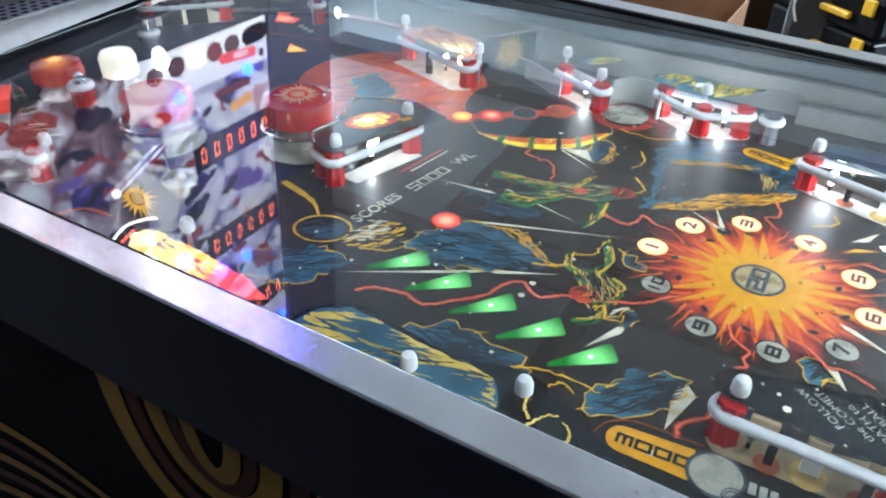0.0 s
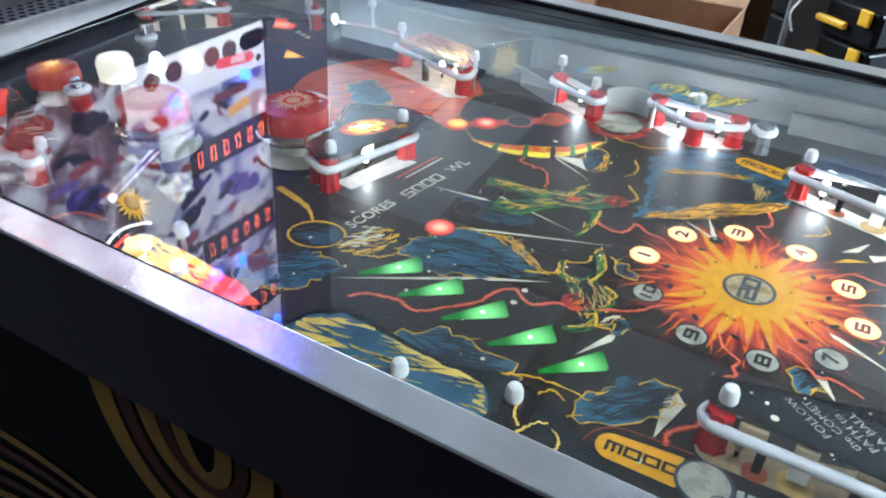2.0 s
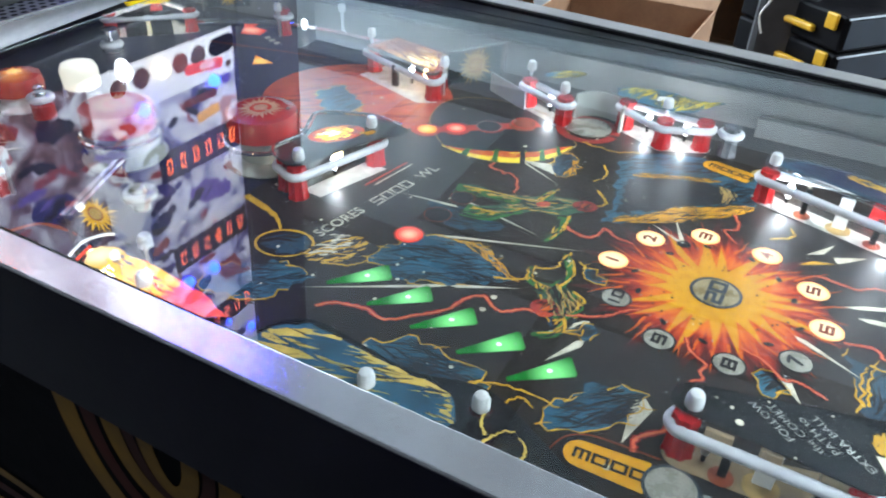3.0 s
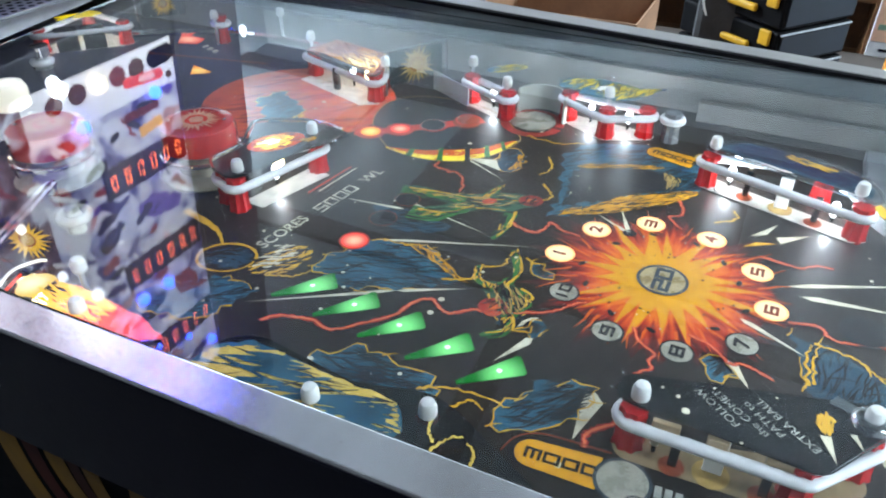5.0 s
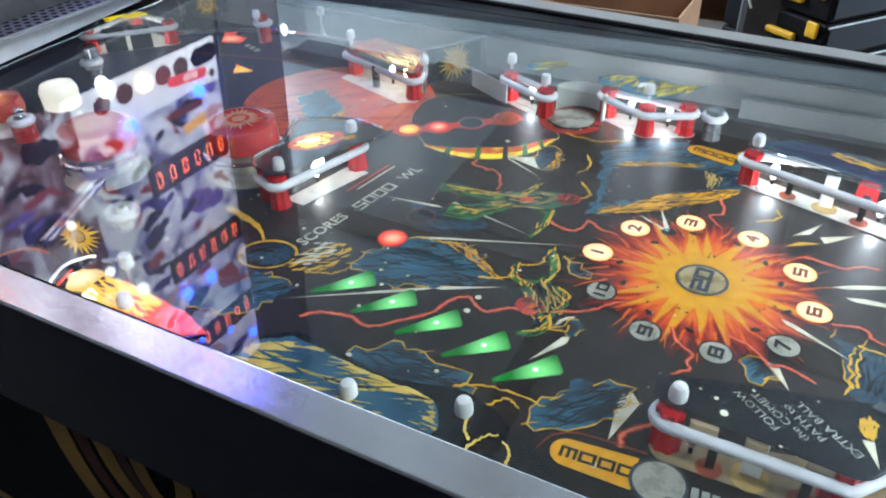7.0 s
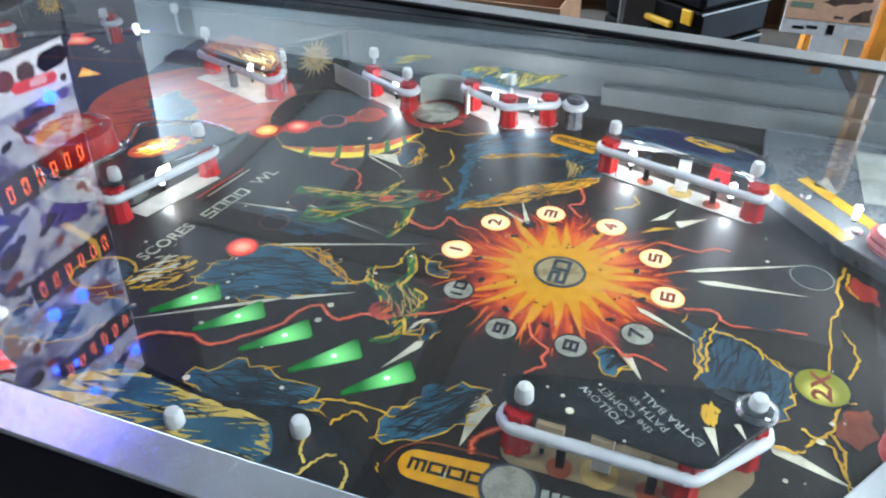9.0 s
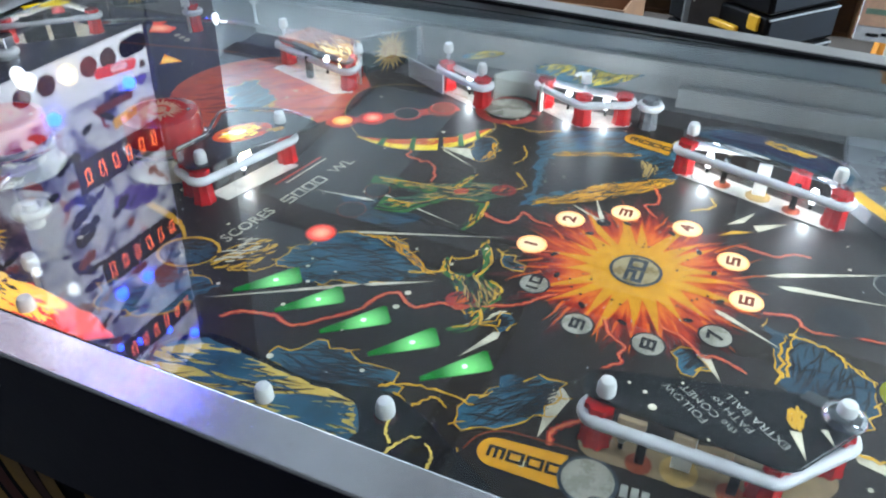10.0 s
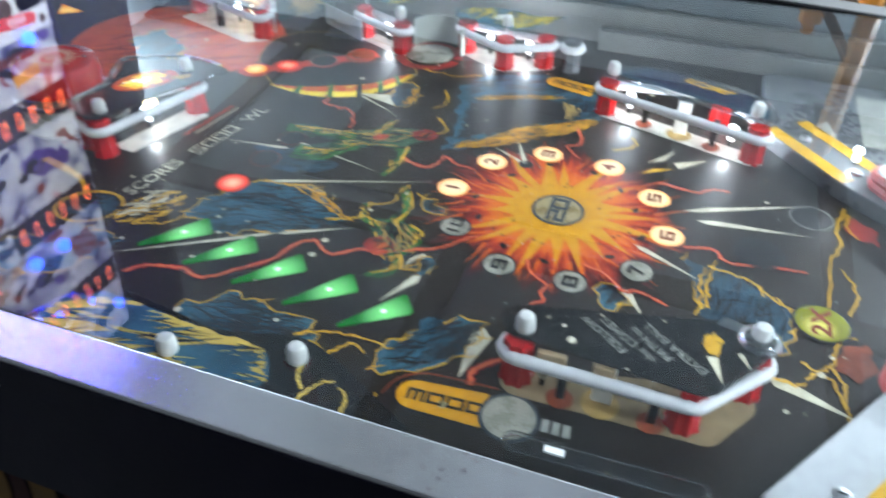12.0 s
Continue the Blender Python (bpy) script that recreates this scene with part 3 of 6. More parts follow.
for k in range(900):
    x, y, r = drnd.uniform(-0.72, 0.15), drnd.uniform(-0.21, 0.27), drnd.uniform(0.00015, 0.0005)
    if x > -0.25 and k % 8:
        continue
    bm.faces.new([bm.verts.new(PANE @ Vector((x + r * math.cos(a) * drnd.uniform(0.6, 1.4), y + r * math.sin(a), 0.0001))) for a in (1.05 * j for j in range(6))])
solo("dust", bm, mat("grey_dust", (0.45, 0.47, 0.5), 0.9, 0, 0.2, 60), "pale dust specks lying on the table glass", "dust", kind="stuff")


# ---- the playfield and its print ----
rnd = random.Random(4)
field = thing("playfield", (0, 0, PF), "black pinball playfield printed with a comet, sun and planets", "playfield")
part("board", box(BACK, FRONT, NEAR + 0.0034, FAR - 0.0015, PF - 0.013, PF), M["board"], field, "glossy black printed board")


def rock(poly, heading, n, rim=True, base="blue", lines=1.0):
    """A floating rock: blue, hatched in black, with a torn yellow rim."""
    edge = ragged(poly, rnd, 0.0035, 0.005)
    p = part("printed_rock", flat(edge, layer(2)), M[base], field)
    part("hatching", streaks(poly, heading, n * 3, 0.020, 0.0011, layer(3), rnd), M["black"], p)
    if rim:
        bm = bmesh.new()
        m = len(edge)
        for k in range(0, m, 5):
            if rnd.random() < 0.75 * lines:
                ribbon([edge[(k + j) % m] for j in range(6)], 0.0013, 0.0005, layer(4), bm, rnd)
        for k in range(0, m, 3):
            if rnd.random() < 0.45 * lines:
                x, y = edge[k]
                a = radians(heading + rnd.uniform(-30, 30))
                ribbon(jag([(x - 0.003 * math.cos(a), y - 0.003 * math.sin(a)), (x + 0.006 * math.cos(a), y + 0.006 * math.sin(a))], rnd, 0.0012, 1), 0.0012, 0.0004, layer(4.3) + 2e-7 * k, bm)
        if len(bm.verts):
            part("outline", bm, M["gold"], p)
        else:
            bm.free()
    return p


def bolt(pts, w=0.0029, rough=0.0035):
    line = jag(smooth_line(jag(pts, rnd, rough, 1), 3), rnd, 0.0009, 1)
    p = part("printed_lightning", ribbon(line, w * 0.95, w * 0.7, layer(5), rnd=rnd), M["dull_red"], field)
    part("core", ribbon(line, w * 0.42, w * 0.28, layer(6), rnd=rnd), M["bolt"], p)


def spike(a, b, w, material="cream"):
    d = Vector(b) - Vector(a)
    s = Vector((-d.y, d.x)).normalized() * w
    part("printed_ray", flat([a, tuple(Vector(a).lerp(Vector(b), 0.16) + s), b, tuple(Vector(a).lerp(Vector(b), 0.10) - s)], layer(3)), M[material], field)


def ellipse(x, y, a, b, turn, n=40, t0=0, t1=360):
    c, s = math.cos(radians(turn)), math.sin(radians(turn))
    out = []
    for k in range(n + (t1 - t0 < 360)):
        t = radians(t0 + (t1 - t0) * k / n)
        out.append((x + a * math.cos(t) * c - b * math.sin(t) * s, y + a * math.cos(t) * s + b * math.sin(t) * c))
    return out


# the sun
def flames(n, r0, r1, turn, seed):
    r, out = random.Random(seed), []
    for k in range(n):
        a = 2 * math.pi * (k + r.uniform(-0.25, 0.25)) / n + turn
        tip, lean, w = r1 * r.uniform(0.62, 1.0), r.uniform(-0.10, 0.10), math.pi / n
        mid = r0 + (tip - r0) * 0.42
        for rad, da in ((r0 * r.uniform(0.96, 1.04), -0.98 * w), (mid, -0.42 * w + lean * 0.4), (tip, lean), (mid, 0.42 * w + lean * 0.4)):
            out.append((rad * math.cos(a + da), rad * math.sin(a + da)))
    return out


def burst(n, r0, r1, turn, seed):
    r, out = random.Random(seed), []
    for k in range(n):
        a = 2 * math.pi * (k + r.uniform(-0.2, 0.2)) / n + turn
        tip = r1 * r.uniform(0.72, 1.0)
        b = a + math.pi / n
        out += [(tip * math.cos(a), tip * math.sin(a)), (r0 * r.uniform(0.9, 1.1) * math.cos(b), r0 * r.uniform(0.9, 1.1) * math.sin(b))]
    return out


sun = part("printed_sun", flat(flames(30, 0.066, 0.106, 0.1, 3), layer(2)), M["sun"], field, "orange and yellow sunburst print")
part("sun_flames", flat(flames(21, 0.032, 0.078, 0.18, 12), layer(3)), M["orange"], sun)
part("sun_heart", flat(flames(21, 0.0285, 0.071, 0.18, 12), layer(4)), M["yellow"], sun)
bm = bmesh.new()
for k in range(40):
    a, r = 2 * math.pi * (k + rnd.uniform(-0.3, 0.3)) / 40, rnd.uniform(0.048, 0.060)
    e = a + rnd.uniform(-0.12, 0.12)
    L = rnd.uniform(0.012, 0.030)
    ribbon(jag([(r * math.cos(a), r * math.sin(a)), ((r + L) * math.cos(e), (r + L) * math.sin(e))], rnd, 0.0014, 2), 0.0022, 0.0003, layer(2.5) + 1e-6 * k, bm)
tagged(part("sun_rays", bm, M["orange"], sun), kind="stuff")
bm = bmesh.new()
for k in range(34):
    a, r = rnd.uniform(0, 6.28), rnd.uniform(0.022, 0.046)
    lathe([(rnd.uniform(0.0004, 0.0011), 0), (0.0003, 0.0001)], r * math.cos(a), r * math.sin(a), layer(5), 8, bm=bm)
for k in range(11):
    a, r = 2 * math.pi * (k + 0.5 + rnd.uniform(-0.2, 0.2)) / 11, rnd.uniform(0.046, 0.054)
    flat(ragged(ellipse(r * math.cos(a), r * math.sin(a), 0.0034, 0.0019, math.degrees(a) + 60, 8), rnd, 0.0007, 0.002), layer(5), bm)
part("sunspots", bm, M["black"], sun)
bm = bmesh.new()
for k in range(11):
    a, r = 2 * math.pi * (k + 0.55) / 11, 0.050
    flat(ellipse(r * math.cos(a), r * math.sin(a), 0.0011, 0.0005, math.degrees(a), 6), layer(5.5), bm)
part("sunspots", bm, M["faded"], sun)

# squared figures of the score print: strokes of a three by two lattice
STROKES = {"t": (0, 1, 1, 1), "m": (0, 0.5, 1, 0.5), "b": (0, 0, 1, 0), "u": (0, 0.5, 0, 1), "v": (1, 0.5, 1, 1), "l": (0, 0, 0, 0.5), "r": (1, 0, 1, 0.5)}
FIGURES = {"0": "tbuvlr", "1": "vr", "2": "tmbvl", "3": "tmbvr", "4": "muvr", "5": "tmbur", "6": "tmbulr", "7": "tvr", "8": "tmbuvlr", "9": "tmbuvr"}


def figures(text, height, m, bm=None, gap=0.45, heavy=0.2):
    """Squared figures laid flat by the matrix m, centred."""
    bm = bm or bmesh.new()
    w, t = height * 0.78, height * heavy
    step = w + t + height * gap * 0.5
    for k, ch in enumerate(text):
        x0 = (k - (len(text) - 1) / 2) * step - w / 2
        if ch == "1":
            x0 -= w / 2
        for j, s in enumerate(FIGURES[ch]):
            ax, ay, bx, by = STROKES[s]
            ax, bx, ay, by = x0 + ax * w, x0 + bx * w, (ay - 0.5) * height, (by - 0.5) * height
            q = [(min(ax, bx) - t / 2, min(ay, by) - t / 2), (max(ax, bx) + t / 2, min(ay, by) - t / 2), (max(ax, bx) + t / 2, max(ay, by) + t / 2), (min(ax, bx) - t / 2, max(ay, by) + t / 2)]
            bm.faces.new([bm.verts.new(m @ Vector((x, y, j * 4e-6))) for x, y in q])
    return bm


# lit and unlit inserts
def insert(x, y, r, text, body, rim, digit, size, ring=True):
    p = part("insert", lathe([(r * 1.0, 0), (r, 0.00008), (r * 0.95, 0.00014)], x, y, layer(6), 32), M[body], field, smooth=False)
    if ring:
        bm = bmesh.new()
        w = r * (0.06 if body == "black" else 0.16)
        ribbon([(x + r * 1.06 * math.cos(a), y + r * 1.06 * math.sin(a)) for a in (2 * math.pi * k / 40 for k in range(41))], w, w, layer(7), bm)
        part("insert_rim", bm, M[rim], p)
    if text:
        m = Matrix.Translation((x, y, layer(10))) @ Matrix.Rotation(radians(90), 4, "Z") @ Matrix.Diagonal((1.15, 0.9, 1, 1))
        part("digit", lettering(text, size, m) if text in "1472X" else figures(text, size * (0.56 if len(text) == 1 else 0.5), m, heavy=0.28, gap=0.1), M[digit], p)
    return p


RING = ((-0.069, 0.0005), (-0.0545, 0.040), (-0.021, 0.0637), (0.0217, 0.0615), (0.0547, 0.035), (0.0668, -0.003), (0.0545, -0.0425), (0.0212, -0.065), (-0.0195, -0.0645), (-0.0541, -0.0392))
for k, (ix, iy) in enumerate(RING):
    on = k < 6
    insert(ix, iy, 0.0088, str(k + 1), "lit" if on else "dim", "lit_ring" if on else "black", "brown" if on else "black", 0.0135)
M["tan_insert"] = mat("yellow_insert_plastic", (0.24, 0.18, 0.085), 0.25, 0, 0.12, 90, coat=0.5)
M["slate"] = ink("slate_ink", (0.035, 0.045, 0.055))
insert(0, 0, 0.0145, "20", "tan_insert", "slate", "slate", 0.020)
insert(-0.203, -0.046, 0.0094, "", "red_lit", "red", "brown", 0.01)
insert(-0.195, 0.019, 0.0090, "", "black", "brown", "brown", 0.01)
insert(-0.199, -0.012, 0.0095, "", "black", "brown", "brown", 0.01)
insert(-0.278, 0.109, 0.0088, "", "amber_lit", "red", "brown", 0.01)
insert(-0.257, 0.125, 0.0088, "", "red_lit", "red", "brown", 0.01)
insert(-0.234, 0.145, 0.0105, "", "black", "faded", "brown", 0.01)
insert(-0.209, 0.168, 0.0105, "", "brown", "red", "brown", 0.01)
insert(0.151, -0.051, 0.0135, "2X", "lime_lit", "black", "brown", 0.015)
insert(0.149, 0.048, 0.012, "", "black", "faded", "brown", 0.01)
insert(0.119, -0.001, 0.013, "", "black", "slate", "brown", 0.01)

# five green wedges
for k in range(5):
    t = k / 4
    tip = Vector((-0.219, -0.121)).lerp(Vector((-0.083, -0.141)), t)
    b0 = Vector((-0.197, -0.085)).lerp(Vector((-0.060, -0.107)), t)
    b1 = Vector((-0.186, -0.098)).lerp(Vector((-0.051, -0.120)), t)
    d = (b0 - b1).normalized() * 0.0015
    back = ((b0 + b1) / 2 - tip).normalized() * 0.002
    side = (b0 - b1).normalized() * 0.0016
    poly = [tuple(tip - side), tuple(b1), tuple(b1 + d + back), tuple(b0 - d + back), tuple(b0), tuple(tip + side)]
    p = part("wedge_insert", prism(poly, layer(2), layer(6), 0.0003), M["green_lit"], field, "glowing green wedge insert")
    mid = tip.lerp((b0 + b1) / 2, 0.66)
    part("bulb_glow", lathe([(0.0017, 0), (0.0008, 0.0002)], mid.x, mid.y, layer(6.3), 12), M["green_hot"], p)

# night sky, arrows and markings of the upper playfield
part("printed_sky", flat([(-0.79, -0.218), (-0.40, -0.218), (-0.34, -0.10), (-0.33, 0.05), (-0.40, 0.26), (-0.79, 0.27)], layer(0.5)), M["night"], field, "night-blue printed sky")
part("arrow_insert", prism([(-0.606, 0.242), (-0.588, 0.214), (-0.566, 0.222), (-0.570, 0.238)], layer(2), layer(5)), M["red_lit"], field, "glowing red arrow insert")
part("arrow_insert", prism([(-0.526, 0.168), (-0.512, 0.146), (-0.496, 0.160)], layer(2), layer(5)), M["amber_lit"], field, "glowing orange arrow insert")
for k in range(3):
    part("marking", flat(ellipse(-0.553 + 0.010 * k, 0.219 - 0.004 * k, 0.0035, 0.005, 20, 12), layer(4)), M["cream"], field)
part("printed_ray", ribbon([(-0.60, 0.175), (-0.46, 0.205)], 0.004, 0.002, layer(2)), M["brown"], field)

# planet and flying saucer
planet = part("printed_planet", flat(ellipse(-0.372, 0.138, 0.092, 0.085, 30, 56), layer(1)), M["pink"], field, "dull red printed planet")
part("shading", streaks(ellipse(-0.372, 0.138, 0.088, 0.08, 30), 38, 90, 0.036, 0.0034, layer(1.3), rnd), M["dull_red"], planet)
part("craters", streaks(ellipse(-0.372, 0.138, 0.088, 0.08, 30), 40, 60, 0.03, 0.0016, layer(1.6), rnd), M["red"], planet)
hull = [p[:2] for p in smooth_line([(-0.261, 0.098), (-0.287, 0.129), (-0.294, 0.172), (-0.270, 0.199), (-0.225, 0.204), (-0.186, 0.190), (-0.158, 0.160), (-0.153, 0.146), (-0.161, 0.120), (-0.182, 0.094), (-0.214, 0.083), (-0.243, 0.086), (-0.261, 0.098)], 5)[:-1]]
saucer = part("printed_saucer", flat(hull, layer(2)), M["black"], field, "dark flying saucer print")
part("saucer_outline", ribbon(hull + hull[:1], 0.0009, 0.0009, layer(4.5)), M["tan"], saucer)
outer = [p[:2] for p in smooth_line([(-0.252, 0.088), (-0.236, 0.084), (-0.214, 0.083), (-0.197, 0.087), (-0.182, 0.094), (-0.169, 0.107), (-0.160, 0.122), (-0.154, 0.147)], 5)]
inner = [p[:2] for p in smooth_line([(-0.252, 0.0895), (-0.236, 0.0925), (-0.219, 0.098), (-0.204, 0.106), (-0.190, 0.113), (-0.176, 0.123), (-0.167, 0.136), (-0.156, 0.148)], 5)]
rim = part("saucer_rim", flat(outer + inner[::-1], layer(3)), M["orange"], saucer)
middle = [tuple(Vector(a).lerp(Vector(b), 0.45)) for a, b in zip(outer, inner)]
part("saucer_edge", flat(outer + middle[::-1], layer(4)), M["lemon"], saucer)
part("saucer_flames", streaks(outer + inner[::-1], 60, 16, 0.006, 0.0016, layer(5), rnd), M["lemon"], saucer)
part("saucer_shading", streaks(outer + inner[::-1], 60, 22, 0.006, 0.0012, layer(5.3), rnd), M["red"], saucer)
for k, c, w in ((7, "green", 0.006), (14, "green", 0.005), (21, "black", 0.005), (26, "green", 0.005), (31, "green", 0.004)):
    a, b = Vector(outer[k]), Vector(inner[k])
    part("saucer_gap", ribbon([tuple(a + (a - b) * 0.08), tuple(b + (b - a) * 0.15)], w, w * 0.7, layer(6)), M[c], saucer)
band_line = smooth_line([(-0.290, 0.101), (-0.278, 0.108), (-0.257, 0.1245), (-0.233, 0.1445), (-0.209, 0.164), (-0.198, 0.175)], 5)
part("saucer_band", ribbon(band_line, 0.010, 0.013, layer(2.5)), M["red"], saucer)
for k, (x, y) in enumerate(((-0.278, 0.108), (-0.257, 0.1245), (-0.233, 0.1445), (-0.209, 0.164))):
    part("insert_surround", lathe([(0.0128, 0), (0.0126, 0.00002)], x, y, layer(2.7 + 0.4 * k), 32), M["red" if k < 3 else "brown"], saucer)

part("crater_streaks", streaks(ellipse(-0.372, 0.138, 0.088, 0.08, 30), 40, 46, 0.035, 0.0022, layer(1.8), rnd), M["orange"], planet)
part("printed_spray", streaks(ellipse(-0.350, 0.098, 0.012, 0.020, 30), 70, 26, 0.016, 0.0016, layer(4.5), rnd), M["gold"], planet)
rock([(-0.412, 0.123), (-0.401, 0.152), (-0.355, 0.123), (-0.352, 0.105), (-0.369, 0.08)], 60, 26)
rock([(-0.213, -0.084), (-0.198, -0.041), (-0.155, -0.029), (-0.117, -0.056), (-0.149, -0.081), (-0.183, -0.095)], 20, 40)
rock([(-0.111, 0.144), (-0.093, 0.171), (-0.046, 0.187), (-0.005, 0.180), (0.002, 0.150), (0.003, 0.126), (-0.028, 0.089), (-0.062, 0.062), (-0.093, 0.042), (-0.094, 0.075), (-0.102, 0.105)], 40, 110, False)
hollow = [(-0.096, 0.119), (-0.075, 0.133), (-0.041, 0.145), (-0.026, 0.145), (-0.019, 0.122), (-0.042, 0.098), (-0.056, 0.080), (-0.075, 0.072), (-0.086, 0.060)]
part("printed_crater", flat(ragged(hollow, rnd, 0.003), layer(4)), M["black"], field)
for ridge, turn, count, c in (([(-0.093, 0.042), (-0.080, 0.061), (-0.066, 0.072), (-0.050, 0.094), (-0.025, 0.112), (0.004, 0.127), (0.000, 0.115), (-0.024, 0.089), (-0.053, 0.064)], 42, 170, "yellow"),
                              ([(-0.097, 0.122), (-0.070, 0.134), (-0.036, 0.148), (-0.026, 0.154), (-0.050, 0.148), (-0.090, 0.132)], 22, 70, "yellow"),
                              ([(-0.028, 0.146), (-0.014, 0.140), (-0.012, 0.122), (-0.020, 0.116), (-0.024, 0.130)], 100, 30, "tan")):
    p = part("printed_ridge", streaks(ridge, turn, count, 0.018, 0.0022, layer(6), rnd), M[c], field)
    part("hatching", streaks(ridge, turn, count // 2, 0.016, 0.0009, layer(7), rnd), M["black"], p)
rock([(-0.167, -0.157), (-0.148, -0.137), (-0.101, -0.141), (-0.088, -0.150), (-0.10, -0.168), (-0.15, -0.172)], 10, 40, True)
rock([(-0.057, -0.151), (-0.041, -0.118), (-0.011, -0.112), (-0.015, -0.138), (-0.049, -0.164)], 40, 26)
rock([(-0.159, 0.108), (-0.161, 0.129), (-0.150, 0.134), (-0.134, 0.115), (-0.140, 0.092), (-0.147, 0.091)], 50, 10, True, "deep")
part("printed_spray", streaks([(-0.148, 0.132), (-0.134, 0.116), (-0.139, 0.094), (-0.144, 0.094), (-0.141, 0.114)], 100, 22, 0.010, 0.0014, layer(5), rnd), M["yellow"], field)
part("printed_triangle", flat([(-0.181, 0.100), (-0.158, 0.107), (-0.148, 0.091)], layer(7)), M["cream"], field)
spike((-0.181, 0.0995), (-0.142, 0.079), 0.0011)
rock([(0.078, -0.020), (0.100, -0.022), (0.135, -0.045), (0.135, -0.08), (0.095, -0.085)], 70, 20, True, "deep", 0.5)
rock([(0.034, -0.066), (0.046, -0.058), (0.056, -0.072), (0.042, -0.080)], 70, 6)
rock([(-0.30, -0.15), (-0.255, -0.115), (-0.228, -0.12), (-0.245, -0.158), (-0.28, -0.168)], 40, 24)
rock([(-0.085, -0.075), (-0.068, -0.070), (-0.060, -0.085), (-0.075, -0.094)], 70, 6, True, "deep")
rock([(-0.215, 0.0), (-0.19, -0.02), (-0.16, -0.015), (-0.15, 0.0), (-0.18, 0.01)], 20, 14, False, "deep")

bolt([(-0.21, -0.144), (-0.2, -0.134), (-0.167, -0.133), (-0.14, -0.105), (-0.127, -0.081), (-0.109, -0.089), (-0.088, -0.077), (-0.054, -0.061), (-0.038, -0.043)], 0.0038)
bolt([(-0.112, 0.023), (-0.093, 0.018), (-0.087, 0.035), (-0.063, 0.027)], 0.0036)
bolt([(-0.204, 0.088), (-0.200, 0.077), (-0.187, 0.074), (-0.181, 0.074), (-0.168, 0.060), (-0.165, 0.047)])
bolt([(-0.006, -0.054), (0.01, -0.072), (0.011, -0.085), (0.002, -0.103)])
bolt([(0.024, -0.047), (0.048, -0.061), (0.056, -0.060), (0.074, -0.066)])
bolt([(0.002, -0.120), (-0.005, -0.141), (-0.007, -0.155)], 0.005, 0.006)
bolt([(-0.011, 0.110), (-0.003, 0.092), (-0.011, 0.080), (0.0, 0.066)])
bolt([(0.055, 0.055), (0.08, 0.052), (0.10, 0.06)], 0.003)
bolt([(0.077, -0.010), (0.088, -0.007), (0.099, -0.014), (0.112, -0.015), (0.145, -0.010)], 0.003)

spike((-0.150, -0.083), (-0.231, -0.134), 0.0017)
spike((-0.150, -0.083), (-0.110, -0.062), 0.0017)
spike((-0.191, -0.038), (-0.083, 0.002), 0.0014)
spike((-0.012, -0.116), (-0.014, -0.153), 0.006)
spike((0.050, -0.060), (0.062, -0.078), 0.003)
spike((-0.205, 0.020), (-0.120, 0.000), 0.0015)
spike((0.074, 0.028), (0.150, 0.062), 0.0022)
spike((0.082, 0.020), (0.148, 0.027), 0.0026)
spike((0.050, -0.018), (0.090, -0.039), 0.0020)
spike((-0.034, 0.046), (-0.060, 0.061), 0.0016)
spike((-0.033, 0.046), (-0.046, 0.077), 0.0018)
ball = part("printed_ball", flat(ellipse(-0.032, 0.045, 0.0052, 0.0044, 20, 20), layer(8)), M["black"], field, "dark printed ball with pale tails")
part("shine", flat(ellipse(-0.0335, 0.0465, 0.0014, 0.0010, 20, 10), layer(9)), M["faded"], ball)
spike((-0.060, -0.070), (-0.085, -0.100), 0.002)
spike((0.125, -0.100), (0.165, -0.115), 0.004)
part("printed_triangle", flat([(0.062, 0.102), (0.045, 0.078), (0.056, 0.085)], layer(3)), M["cream"], field)
part("printed_triangle", flat([(0.084, 0.096), (0.062, 0.084), (0.066, 0.077)], layer(3)), M["cream"], field)
part("printed_triangle", flat([(0.042, 0.062), (0.064, 0.076), (0.050, 0.072)], layer(3)), M["gold"], field)

